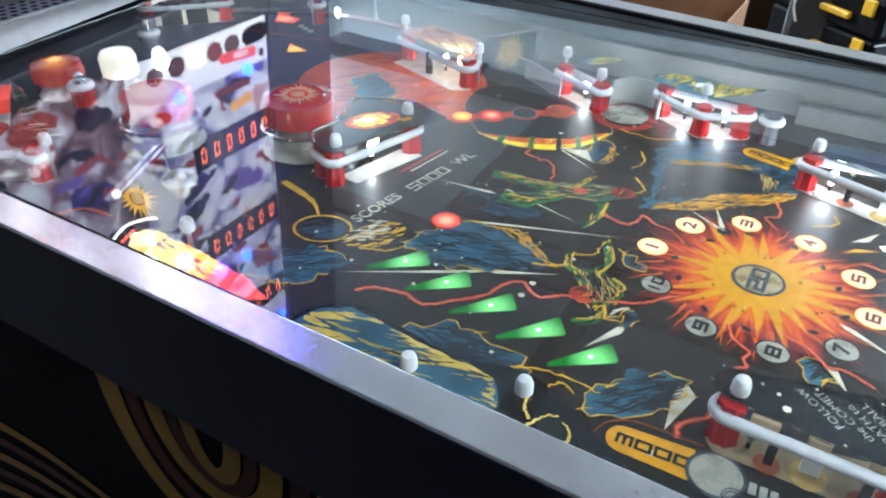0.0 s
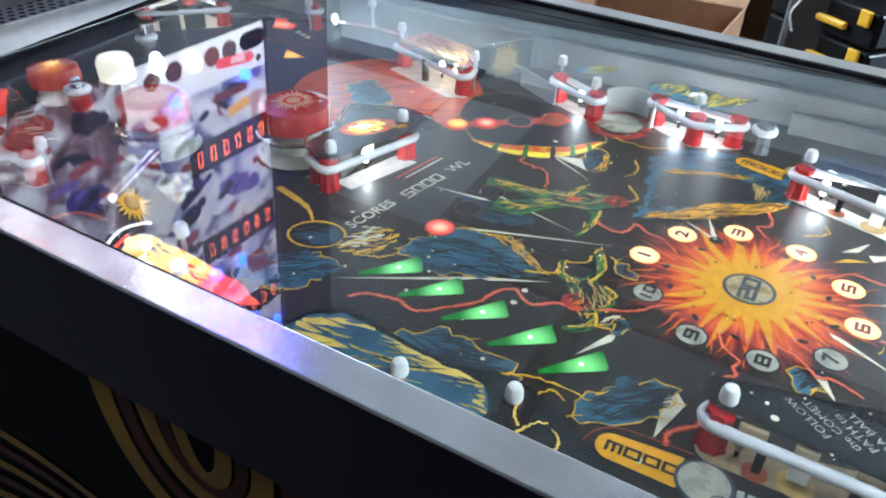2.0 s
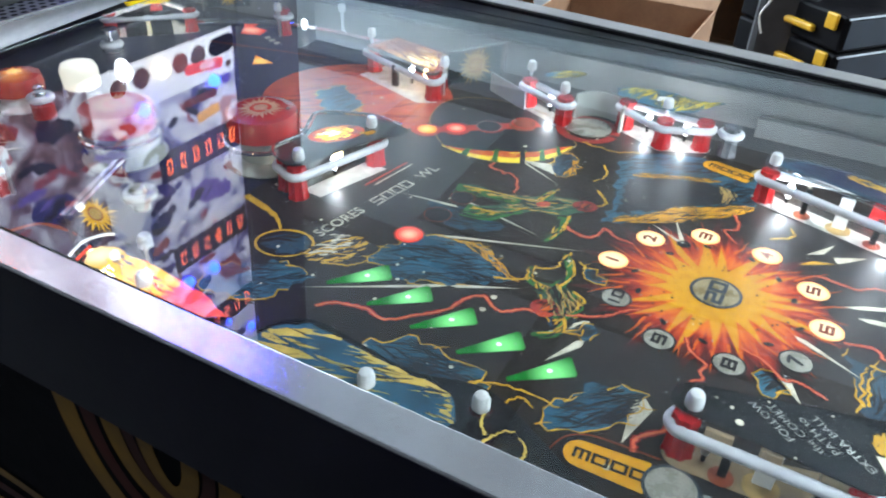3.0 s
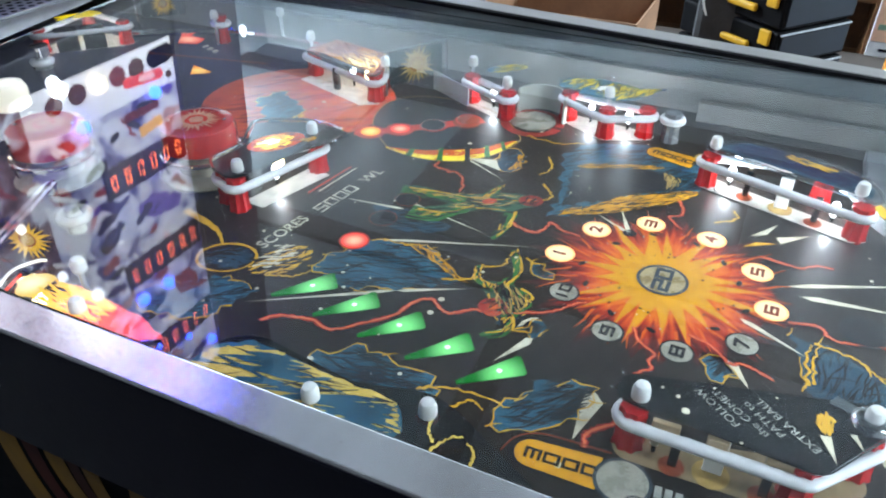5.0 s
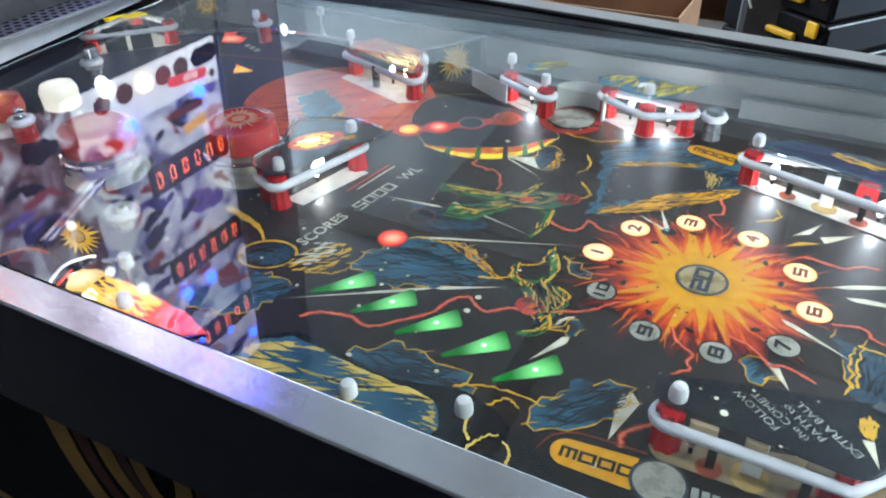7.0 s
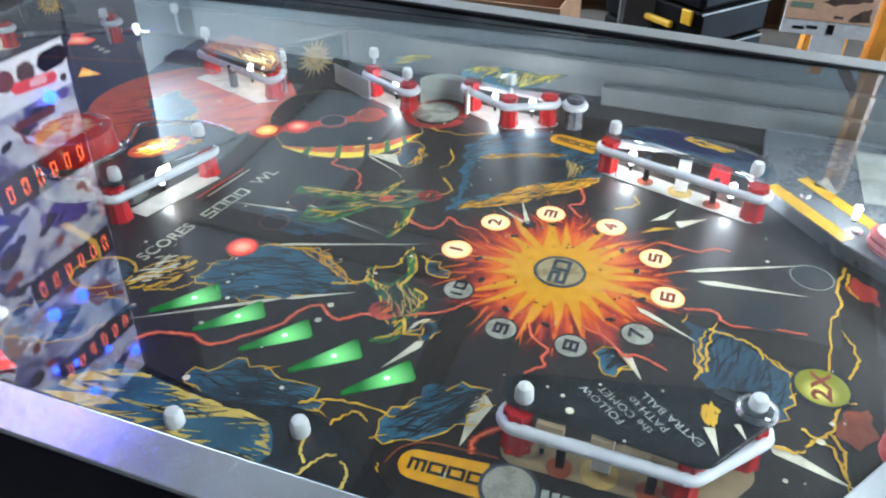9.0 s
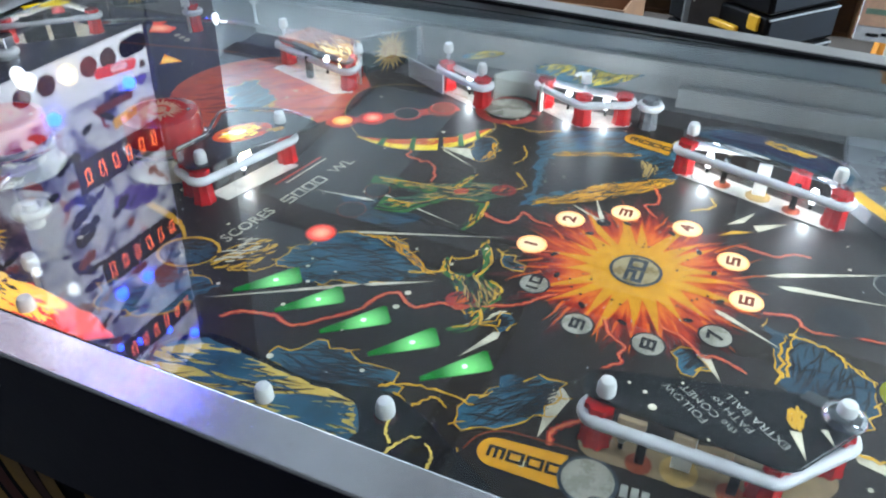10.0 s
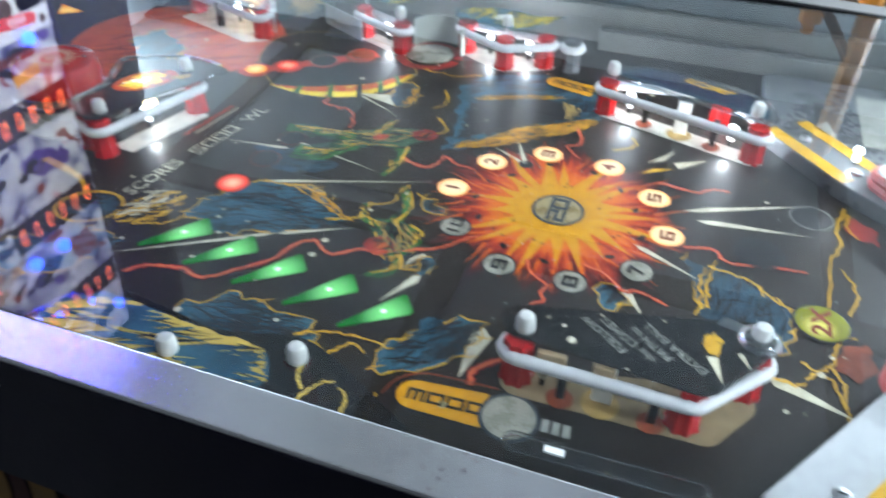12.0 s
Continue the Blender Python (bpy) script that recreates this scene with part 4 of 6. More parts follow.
# two green figures, kept as plain shapes
def figure(trunk, limbs, head):
    p = part("printed_figure", ribbon(smooth_line(trunk, 5), 0.017, 0.020, layer(5), rnd=rnd), M["figure"], field, "plain green printed figure")
    for k, (limb, w) in enumerate(limbs):
        line = smooth_line(limb, 5)
        q = part("limb", ribbon(line, w, w * 0.6, layer(5.3) + 1e-5 * k, rnd=rnd), M["green"], p)
        for s, c, kk in ((0.42, "gold", 1), (-0.42, "black", 2)):
            part("edge", ribbon([(x + s * w * 0.6, y + s * w) for x, y in line], 0.0022, 0.0010, layer(6) + 1e-5 * (2 * k + kk), rnd=rnd), M[c], q)
        zone = [(x - 0.4 * w, y - 0.4 * w) for x, y in line] + [(x + 0.4 * w, y + 0.4 * w) for x, y in line[::-1]]
        part("strokes", streaks(zone, math.degrees(math.atan2(limb[-1][1] - limb[0][1], limb[-1][0] - limb[0][0])), 8, 0.008, 0.0012, layer(7.3), rnd), M["gold"], q)
        part("hatching", streaks(zone, math.degrees(math.atan2(limb[-1][1] - limb[0][1], limb[-1][0] - limb[0][0])), 9, 0.010, 0.0013, layer(7), rnd), M["black"], q)
    line = smooth_line(trunk, 5)
    for off, c in ((0.0085, "gold"), (-0.0085, "gold"), (0.004, "black"), (-0.002, "black")):
        part("edge", ribbon(jag([(x + off * 0.3, y + off) for x, y in line], rnd, 0.0008, 1), 0.0018, 0.0010, layer(6.6) + off * 0.002, rnd=rnd), M[c], p)
    part("hood", flat(ragged(ellipse(head[0], head[1], 0.0095, 0.0080, 20, 12), rnd, 0.0015, 0.004), layer(8)), M["dull_red"], p)
    part("hair", streaks(ellipse(head[0], head[1], 0.009, 0.0075, 20), 60, 14, 0.006, 0.0012, layer(8.8), rnd), M["black"], p)
    part("head_shape", flat(ellipse(head[0] + 0.001, head[1], 0.0042, 0.0036, 20, 14), layer(8.5)), M["orange"], p)
    part("cape", flat(ragged(ellipse((trunk[0][0] + trunk[-1][0]) / 2, trunk[-1][1] - 0.002, 0.006, 0.004, 40, 10), rnd, 0.001, 0.003), layer(8.2)), M["pink"], p)


for body, turn in (([(-0.209, 0.035), (-0.196, 0.042), (-0.173, 0.040), (-0.155, 0.047), (-0.144, 0.055), (-0.132, 0.060), (-0.120, 0.064), (-0.106, 0.062), (-0.104, 0.052), (-0.117, 0.037), (-0.129, 0.032), (-0.142, 0.030), (-0.155, 0.015), (-0.168, 0.008), (-0.188, 0.010), (-0.172, 0.020), (-0.165, 0.028), (-0.190, 0.031)], 22),
                   ([(-0.112, -0.053), (-0.103, -0.049), (-0.094, -0.047), (-0.085, -0.046), (-0.076, -0.049), (-0.070, -0.054), (-0.071, -0.063), (-0.073, -0.075), (-0.080, -0.078), (-0.088, -0.069), (-0.094, -0.057)], -60)):
    p = part("printed_body", flat(ragged(body, rnd, 0.0015, 0.004), layer(4)), M["figure"], field, "grey-green printed shape")
    part("hatching", streaks(body, turn, 50, 0.012, 0.0011, layer(8.9), rnd), M["black"], p)
    part("light_strokes", streaks(body, turn, 22, 0.014, 0.0010, layer(9.2), rnd), M["tan"], p)
figure([(-0.156, 0.034), (-0.141, 0.039), (-0.120, 0.045)],
       [([(-0.206, 0.030), (-0.180, 0.034), (-0.155, 0.036)], 0.014), ([(-0.186, 0.005), (-0.165, 0.008), (-0.150, 0.027)], 0.015),
        ([(-0.144, 0.045), (-0.141, 0.057), (-0.138, 0.068)], 0.007), ([(-0.117, 0.034), (-0.115, 0.014), (-0.118, -0.003)], 0.009)], (-0.110, 0.057))
figure([(-0.094, -0.053), (-0.087, -0.063), (-0.079, -0.075)],
       [([(-0.079, -0.076), (-0.073, -0.090), (-0.086, -0.100)], 0.008), ([(-0.082, -0.052), (-0.072, -0.058), (-0.076, -0.075)], 0.010),
        ([(-0.095, -0.055), (-0.109, -0.051), (-0.113, -0.036)], 0.006), ([(-0.091, -0.050), (-0.088, -0.032), (-0.099, -0.010)], 0.008)], (-0.089, -0.072))
part("printed_spray", streaks([(-0.196, -0.038), (-0.160, -0.028), (-0.143, -0.036), (-0.126, -0.047), (-0.112, -0.057), (-0.120, -0.058), (-0.145, -0.044), (-0.163, -0.036)], -28, 40, 0.012, 0.0011, layer(5.6), rnd), M["yellow"], field)
rock([(-0.088, -0.014), (-0.074, -0.016), (-0.064, -0.030), (-0.078, -0.030)], 60, 10)
rock([(-0.069, -0.086), (-0.058, -0.090), (-0.053, -0.076), (-0.063, -0.073)], 60, 10)
spike((-0.057, -0.089), (-0.071, -0.117), 0.0028)
spike((-0.190, 0.006), (-0.240, 0.001), 0.0016)

# yellow squiggles
for pts in (((-0.08, -0.165), (-0.07, -0.15), (-0.062, -0.154)), ((-0.07, -0.19), (-0.055, -0.178), (-0.047, -0.182)), ((-0.05, -0.205), (-0.045, -0.19), (-0.047, -0.175)),
            ((-0.10, -0.155), (-0.08, -0.145), (-0.05, -0.146)), ((-0.12, 0.13), (-0.112, 0.112), (-0.118, 0.098)), ((-0.11, 0.085), (-0.098, 0.072), (-0.105, 0.056)),
            ((-0.15, 0.16), (-0.12, 0.158), (-0.10, 0.168)), ((0.091, -0.062), (0.089, -0.042), (0.090, -0.026)), ((0.094, -0.060), (0.092, -0.042), (0.095, -0.024)), ((0.092, -0.024), (0.110, -0.027), (0.123, -0.036), (0.137, -0.047)),
            ((0.165, -0.04), (0.17, -0.02), (0.163, 0.0)), ((0.14, -0.085), (0.155, -0.095), (0.16, -0.12)), ((-0.235, -0.105), (-0.22, -0.10), (-0.21, -0.088)), ((-0.13, -0.06), (-0.112, -0.052), (-0.108, -0.045)),
            ((-0.11, -0.035), (-0.10, -0.03), (-0.098, -0.018)), ((0.02, 0.085), (0.035, 0.098), (0.03, 0.108))):
    part("printed_squiggle", ribbon(jag(smooth_line(pts, 4), rnd, 0.0018, 1), 0.0019, 0.0009, layer(7), rnd=rnd), M["gold"], field)
part("printed_rock", streaks(ellipse(-0.270, -0.100, 0.018, 0.014, 20), 30, 40, 0.014, 0.0022, layer(5), rnd), M["deep"], field)
part("printed_loop", ribbon(ellipse(-0.270, -0.100, 0.020, 0.016, 20, 30), 0.0022, 0.0014, layer(7), rnd=rnd), M["gold"], field)
part("printed_tail", ribbon(smooth_line([(-0.335, -0.065), (-0.30, -0.075), (-0.283, -0.088)], 6), 0.006, 0.002, layer(7), rnd=rnd), M["gold"], field)
part("printed_spray", streaks(ellipse(-0.235, -0.088, 0.024, 0.014, 60), 60, 36, 0.010, 0.0016, layer(6), rnd), M["gold"], field)
part("printed_spray", streaks(ellipse(-0.243, -0.085, 0.018, 0.012, 60), 40, 26, 0.010, 0.0016, layer(6.5), rnd), M["cream"], field)

# score pills
def capsule(a, b, w, n=8):
    h = math.atan2(b[1] - a[1], b[0] - a[0])
    return [(c[0] + w * math.cos(h + s + math.pi * (k / n - 0.5)), c[1] + w * math.sin(h + s + math.pi * (k / n - 0.5))) for c, s in ((b, 0), (a, math.pi)) for k in range(n + 1)]


def pill(a, b, w, wide, text, size):
    """A yellow score panel that widens towards its disc."""
    d = (Vector(b) - Vector(a)).normalized()
    h, s = math.atan2(d.y, d.x), Vector((-d.y, d.x))
    poly = [(a[0] + w * math.cos(h + math.pi * (0.5 + k / 10)), a[1] + w * math.sin(h + math.pi * (0.5 + k / 10))) for k in range(11)] + [tuple(Vector(b) - s * wide), tuple(Vector(b) + s * wide)]
    p = part("score_panel", flat(poly, layer(7)), M["yellow"], field)
    part("panel_edge", ribbon(poly + poly[:1], 0.0012, 0.0012, layer(8)), M["black"], p)
    for k, ch in enumerate(text):
        c = Vector(a).lerp(Vector(b), 0.02 + 0.84 * k / (len(text) - 1))
        m = Matrix.Translation((c.x, c.y, layer(9))) @ Matrix.Rotation(radians(90) + h, 4, "Z")
        part("digit", figures(ch, size, m, heavy=0.25), M["black"], p)


pill((-0.0295, -0.1695), (0.004, -0.1675), 0.0092, 0.0105, "3000", 0.0068)
ring = part("disc_ring", lathe([(0.0140, 0), (0.0138, 0.00008)], 0.0150, -0.1675, layer(10), 32), M["slate"], field)
part("printed_disc", lathe([(0.0122, 0), (0.0120, 0.00008)], 0.0150, -0.1675, layer(12), 32), M["dim"], ring)
part("printed_arc", ribbon(smooth_line([(-0.044, -0.174), (-0.040, -0.163), (-0.030, -0.156), (-0.014, -0.154), (0.006, -0.153)], 6), 0.0009, 0.0009, layer(7)), M["brown"], field)
for k in range(3):
    part("marking", flat([(0.030 + 0.0048 * k, -0.1700), (0.0335 + 0.0048 * k, -0.1695), (0.0328 + 0.0048 * k, -0.1625), (0.0294 + 0.0048 * k, -0.163)], layer(8)), M["faded"], field)
pill((-0.040, 0.178), (-0.008, 0.171), 0.0095, 0.0105, "3000", 0.0068)
part("printed_disc", lathe([(0.0095, 0), (0.0092, 0.00008)], -0.001, 0.183, layer(11), 32), M["tan"], field)
m = Matrix.Translation((-0.247, -0.018, layer(8))) @ Matrix.Rotation(math.atan2(0.120, 0.020), 4, "Z") @ Matrix.Diagonal((1.12, 1, 1, 1))
part("printed_words", lettering("SCORES", 0.0132, m @ Matrix.Translation((-0.036, 0, 0)) @ Matrix.Diagonal((0.88, 1, 1, 1)), bold=0.02), M["scores"], field, "cream printed words")
part("printed_words", figures("5000", 0.0088, m @ Matrix.Translation((0.014, 0, 0)), heavy=0.19, gap=0.3), M["scores"], field, "cream printed number")
part("printed_words", lettering("WL", 0.0135, m @ Matrix.Translation((0.052, 0, 0)), bold=0.02), M["scores"], field, "cream printed letters")
part("printed_stripe", ribbon([(-0.262, 0.0), (-0.255, 0.045)], 0.0015, 0.0015, layer(8)), M["cream"], field)
part("printed_stripe", ribbon([(-0.268, -0.005), (-0.26, 0.045)], 0.0015, 0.0015, layer(8)), M["red"], field)

for pts in (((0.169, 0.066), (0.163, 0.039), (0.165, 0.026), (0.158, 0.004), (0.154, -0.050)), ((0.142, -0.096), (0.154, -0.082), (0.159, -0.062), (0.167, -0.057)), ((0.154, -0.082), (0.159, -0.095), (0.159, -0.109)), ((0.171, 0.060), (0.169, 0.045), (0.175, 0.034)), ((0.125, -0.100), (0.138, -0.101), (0.142, -0.098))):
    part("printed_squiggle", ribbon(jag(smooth_line(pts, 4), rnd, 0.0014, 1), 0.0021, 0.0010, layer(7), rnd=rnd), M["gold"], field)
part("printed_rock", flat(ragged([(0.156, -0.084), (0.160, -0.066), (0.172, -0.060), (0.176, -0.078), (0.166, -0.090)], rnd, 0.0015), layer(4)), M["brown"], field)
part("printed_flame", flat(ragged([(0.167, 0.045), (0.173, 0.036), (0.186, 0.030), (0.184, 0.050), (0.174, 0.058)], rnd, 0.003), layer(4)), M["dull_red"], field)

bm = bmesh.new()
for k in range(110):
    x, y = rnd.uniform(-0.40, 0.18), rnd.uniform(-0.21, 0.2)
    if (x * x + y * y) ** 0.5 > 0.095:
        r = rnd.choice((0.0006, 0.0008, 0.001, 0.0014, 0.0022))
        flat(ragged(ellipse(x, y, r, r, 0, 7), rnd, r * 0.15, 0.002), layer(7.5), bm)
tagged(part("printed_stars", bm, M["cream"], field, "small cream printed stars"), kind="stuff")


# ---- things on the playfield ----
def red_post(parent, x, y, h=0.026, r=0.0085, name="post", material="post"):
    prof = [(r, 0), (r, 0.002), (r * 0.92, 0.004), (r * 0.84, h * 0.62), (r * 0.66, h * 0.66), (r * 0.66, h * 0.84), (r * 0.9, h * 0.88), (r * 0.86, h)]
    return part(name, lathe(prof, x, y, PF, 32, 8, 0.16), M[material], parent, "red fluted plastic post" if material == "post" else "dull fluted plastic post", True)


def cap_nut(parent, x, y, z):
    prof = [(0.0042, 0), (0.0046, 0.0008), (0.0044, 0.006), (0.0034, 0.0085), (0.0012, 0.0092)]
    nut = part("cap_nut", lathe(prof, x, y, z, 12), M["cap"], parent, "white nylon cap nut", True)
    part("stem", lathe([(0.0016, 0), (0.0016, z - PF - 0.0002)], x, y, PF + 0.0001, 8), M["steel"], nut)
    return nut


def band(parent, posts, r, z, t=0.0032):
    ring = [(x, y, z) for x, y in around(posts, r)]
    return part("rubber_band", tube(ring, t, True, 10), M["rubber"], parent, "white rubber band", True)


def lane_lamp(parent, x, y, z=PF + 0.012, kind="bulb", r=0.0024, watts=0.0, color=(0.82, 0.91, 1.0)):
    b = part("bulb", lathe([(r * 0.7, -r), (r, 0), (r * 0.9, r * 0.8), (r * 0.3, r * 1.25)], x, y, z, 12), M[kind], parent, "small glowing bulb", True)
    part("stem", lathe([(0.0012, 0), (0.0010, z - PF - r)], x, y, PF, 8), M["trim"], b)
    if watts:
        lamp("bulb_light", "POINT", (x, y, z + r * 1.3 + 0.0030), watts, color, 0.0028)
    return b


def plastic(parent, poly, z, material, name="cover_plastic", label=""):
    return part(name, prism(poly, z, z + 0.0016, 0.0004), M[material], parent, label)


GLOW = 0.26   # watts of each hidden lamp


def slingshot(name_label, posts, patch, cover, nuts, holes, kicker, bulbs, lit):
    """Three red posts with a band round them, switch blades, a kicker and a printed plastic above a printed patch."""
    s = thing("slingshot", (sum(p[0] for p in posts) / 3, sum(p[1] for p in posts) / 3, PF), name_label, "slingshot", "slingshots")
    part("white_patch", flat(patch, layer(13)), M["patch" if lit else "patch_unlit"], s, "pale printed patch")
    for x, y in posts:
        red_post(s, x, y)
    band(s, posts, 0.0075, PF + 0.0195)
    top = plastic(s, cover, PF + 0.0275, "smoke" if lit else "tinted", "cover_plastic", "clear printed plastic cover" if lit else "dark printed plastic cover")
    part("cover_edge", tube([(x, y, PF + 0.0283) for x, y in cover], 0.0011, True, 6), M["clear"], top, "clear plastic edge")
    for x, y in nuts:
        cap_nut(s, x, y, PF + 0.0291)
    for x, y in holes:
        part("switch_hole", lathe([(0.0062, 0), (0.0062, 0.0002)], x, y, layer(14), 20), M["brown"], s)
        part("leaf_switch", box(x - 0.0022, x + 0.0022, y - 0.0016, y + 0.0022, PF + 0.0025, PF + 0.022, 0.0004), M["plastic_black"], s, "black switch blade")
    kx, ky = kicker
    part("kicker_slot", lathe([(0.0088, 0), (0.0088, 0.0002)], kx, ky, layer(14), 24), M["tan"], s)
    part("kicker", box(kx - 0.0045, kx + 0.0045, ky + 0.001, ky + 0.0035, PF + 0.001, PF + 0.026, 0.0004), M["nylon"], s, "pale kicker arm")
    for x, y in bulbs:
        lane_lamp(s, x, y, PF + 0.0085, "bulb" if lit else "dim", 0.0026, GLOW * 1.6 if lit else 0)
    return s, top


near_posts = [(0.0115, -0.142), (0.088, -0.1435), (0.113, -0.1145)]
near_sling, cover = slingshot("slingshot with black printed cover, red posts and white rubber", near_posts, around([(0.014, -0.145), (0.097, -0.144), (0.110, -0.124)], 0.0095),
                              around([(0.0105, -0.1335), (0.090, -0.1405), (0.1125, -0.1085)], 0.0098), [(0.0126, -0.139), (0.1135, -0.1095)], [(0.034, -0.149), (0.075, -0.149)], (0.052, -0.146), [(0.024, -0.143)], False)
part("washer", lathe([(0.0100, 0), (0.0096, 0.0012), (0.0070, 0.0034), (0.0046, 0.0038)], 0.1135, -0.1095, PF + 0.0292, 24), M["chrome"], near_sling, "domed chrome washer", True)
part("bracket", prism([(0.094, -0.106), (0.098, -0.1000), (0.108, -0.103), (0.108, -0.110)], PF + 0.0292, PF + 0.0305, 0.0003), M["chrome"], near_sling, "polished metal bracket")
for k, words in enumerate(("FOLLOW", "the COMET", "PATH to", "EXTRA BALL")):
    c = Vector((0.0470, -0.1300)) + Vector((0.0103, 0.0007)) * k
    m = Matrix.Translation((c.x, c.y, PF + 0.0294)) @ Matrix.Rotation(radians(143), 4, "Z") @ Matrix.Diagonal((1.05, 0.95, 1, 1))
    part("printed_words", lettering(words, 0.0062, m, bold=0.0), M["faded"], cover)
part("printed_comet", streaks([(0.088, -0.118), (0.093, -0.110), (0.099, -0.116), (0.097, -0.127), (0.091, -0.127)], 110, 30, 0.007, 0.0014, PF + 0.0294, rnd), M["gold"], cover)
part("printed_ray", flat([(0.0915, -0.128), (0.0965, -0.127), (0.0992, -0.143)], PF + 0.0294), M["cream"], cover)
part("printed_ray", flat([(0.1040, -0.122), (0.1070, -0.121), (0.1100, -0.130)], PF + 0.0295), M["cream"], cover)
bm = bmesh.new()
for x, y, r in ((0.034, -0.139, 0.0021), (0.029, -0.131, 0.0011), (0.021, -0.128, 0.0008), (0.044, -0.118, 0.0008), (0.072, -0.112, 0.0007), (0.060, -0.148, 0.0008)):
    flat(ellipse(x, y, r, r, 0, 8), PF + 0.0294, bm)
part("printed_stars", bm, M["cream"], cover)
for x0, x1 in ((0.021, 0.034), (0.046, 0.056), (0.072, 0.084)):
    part("plate", box(x0, x1, -0.1485, -0.1455, PF + 0.0205, PF + 0.0262, 0.0005), M["wood"], near_sling, "pale plate under the cover")

far_posts = [(0.005, 0.141), (0.111, 0.107), (0.087, 0.152)]
far_sling, cover = slingshot("slingshot with clear cover, red posts and white rubber, lit inside", far_posts, [(-0.004, 0.143), (0.002, 0.1325), (0.109, 0.0975), (0.119, 0.102), (0.116, 0.113), (0.010, 0.151)],
                             [p[:2] for p in smooth_line([(0.000, 0.150), (0.003, 0.160), (0.028, 0.168), (0.072, 0.163), (0.108, 0.149), (0.121, 0.124), (0.118, 0.110), (0.098, 0.114), (0.039, 0.134), (0.004, 0.143), (0.000, 0.150)], 4)[:-1]],
                             [(0.006, 0.148), (0.108, 0.118)], [(0.035, 0.131), (0.084, 0.114)], (0.061, 0.124), [(0.022, 0.145), (0.096, 0.121)], True)
part("printed_shade", flat([(0.004, 0.148), (0.039, 0.138), (0.098, 0.118), (0.115, 0.113), (0.117, 0.128), (0.074, 0.160), (0.028, 0.1655)], PF + 0.0292), M["deep"], cover)
part("printed_streak", streaks([(0.050, 0.153), (0.088, 0.140), (0.094, 0.146), (0.060, 0.159)], -18, 24, 0.018, 0.0020, PF + 0.0294, rnd), M["gold"], cover)
part("printed_rock", streaks([(0.006, 0.152), (0.040, 0.141), (0.100, 0.122), (0.110, 0.140), (0.072, 0.160), (0.028, 0.165)], -14, 90, 0.024, 0.0026, PF + 0.0293, rnd), M["night"], cover)
bm = bmesh.new()
for x, y, a in ((0.0165, 0.1345, 0.0042),):
    ribbon(ellipse(x, y, a, a, 0, 20, 160, 320), 0.0010, 0.0010, layer(14), bm)
part("printed_mark", bm, M["black"], far_sling)

# blue and yellow striped cover along the near wall
strip = thing("lane_cover", (-0.14, -0.21, PF), "clear plastic lane cover printed with blue and yellow stripes", "plastic cover")
edge = smooth_line([(-0.206, -0.212), (-0.199, -0.192), (-0.182, -0.179), (-0.151, -0.182), (-0.118, -0.186), (-0.085, -0.178), (-0.066, -0.182), (-0.047, -0.192), (-0.018, -0.208)], 6)
outline = [(p[0], p[1]) for p in edge] + [(-0.004, -0.2195), (-0.203, -0.2195)]
top = plastic(strip, outline, PF + 0.0245, "tinted", "cover_plastic", "dark printed plastic")
part("cover_edge", tube([(p[0], p[1], PF + 0.0253) for p in edge], 0.0010, False, 6), M["tinted"], top)
zone = [(-0.203, -0.210), (-0.198, -0.194), (-0.182, -0.182), (-0.151, -0.185), (-0.118, -0.189), (-0.092, -0.190), (-0.082, -0.204), (-0.086, -0.2185), (-0.200, -0.2185)]
part("blue_print", flat(ragged(zone, rnd, 0.001), PF + 0.0262), M["blue"], top)
part("yellow_print", streaks(zone, 10, 150, 0.046, 0.0048, PF + 0.0264, rnd, wave=0.10), M["lane_yellow"], top)
part("hatching", streaks(zone, 10, 50, 0.036, 0.0010, PF + 0.0266, rnd, wave=0.12), M["black"], top)
part("blue_strokes", streaks(zone, 10, 34, 0.040, 0.0030, PF + 0.0268, rnd, wave=0.12), M["blue"], top)
for pts in (((-0.068, -0.214), (-0.062, -0.200), (-0.055, -0.196)), ((-0.066, -0.204), (-0.072, -0.197), (-0.072, -0.190)), ((-0.046, -0.214), (-0.046, -0.204), (-0.052, -0.198))):
    part("yellow_line", ribbon(jag(smooth_line(pts, 4), rnd, 0.0012, 1), 0.0018, 0.0008, PF + 0.0264, rnd=rnd), M["lane_yellow"], top)
for x, y in ((-0.1312, -0.205), (-0.0758, -0.190)):
    cap_nut(strip, x, y, PF + 0.0262)
    red_post(strip, x, y, 0.0245, 0.007, "support_post")

# orange comet cover further back at the near wall, lit from below
comet = thing("comet_cover", (-0.285, -0.20, PF), "plastic cover with glowing yellow and red comet print", "plastic cover")
zone = [(-0.335, -0.200), (-0.331, -0.189), (-0.315, -0.188), (-0.285, -0.191), (-0.244, -0.196), (-0.222, -0.204), (-0.232, -0.213), (-0.325, -0.213)]
top = plastic(comet, zone, PF + 0.0275, "clear", "cover_plastic", "clear printed plastic")
part("glowing_head", flat(ragged([(-0.334, -0.202), (-0.332, -0.193), (-0.324, -0.189), (-0.314, -0.190), (-0.312, -0.209), (-0.324, -0.211)], rnd, 0.001), PF + 0.0293), lens("lit_comet_head", (1.0, 0.90, 0.62), (1.0, 0.62, 0.12), 1.3, (0.40, 0.5), 0.6, 0.7), top)
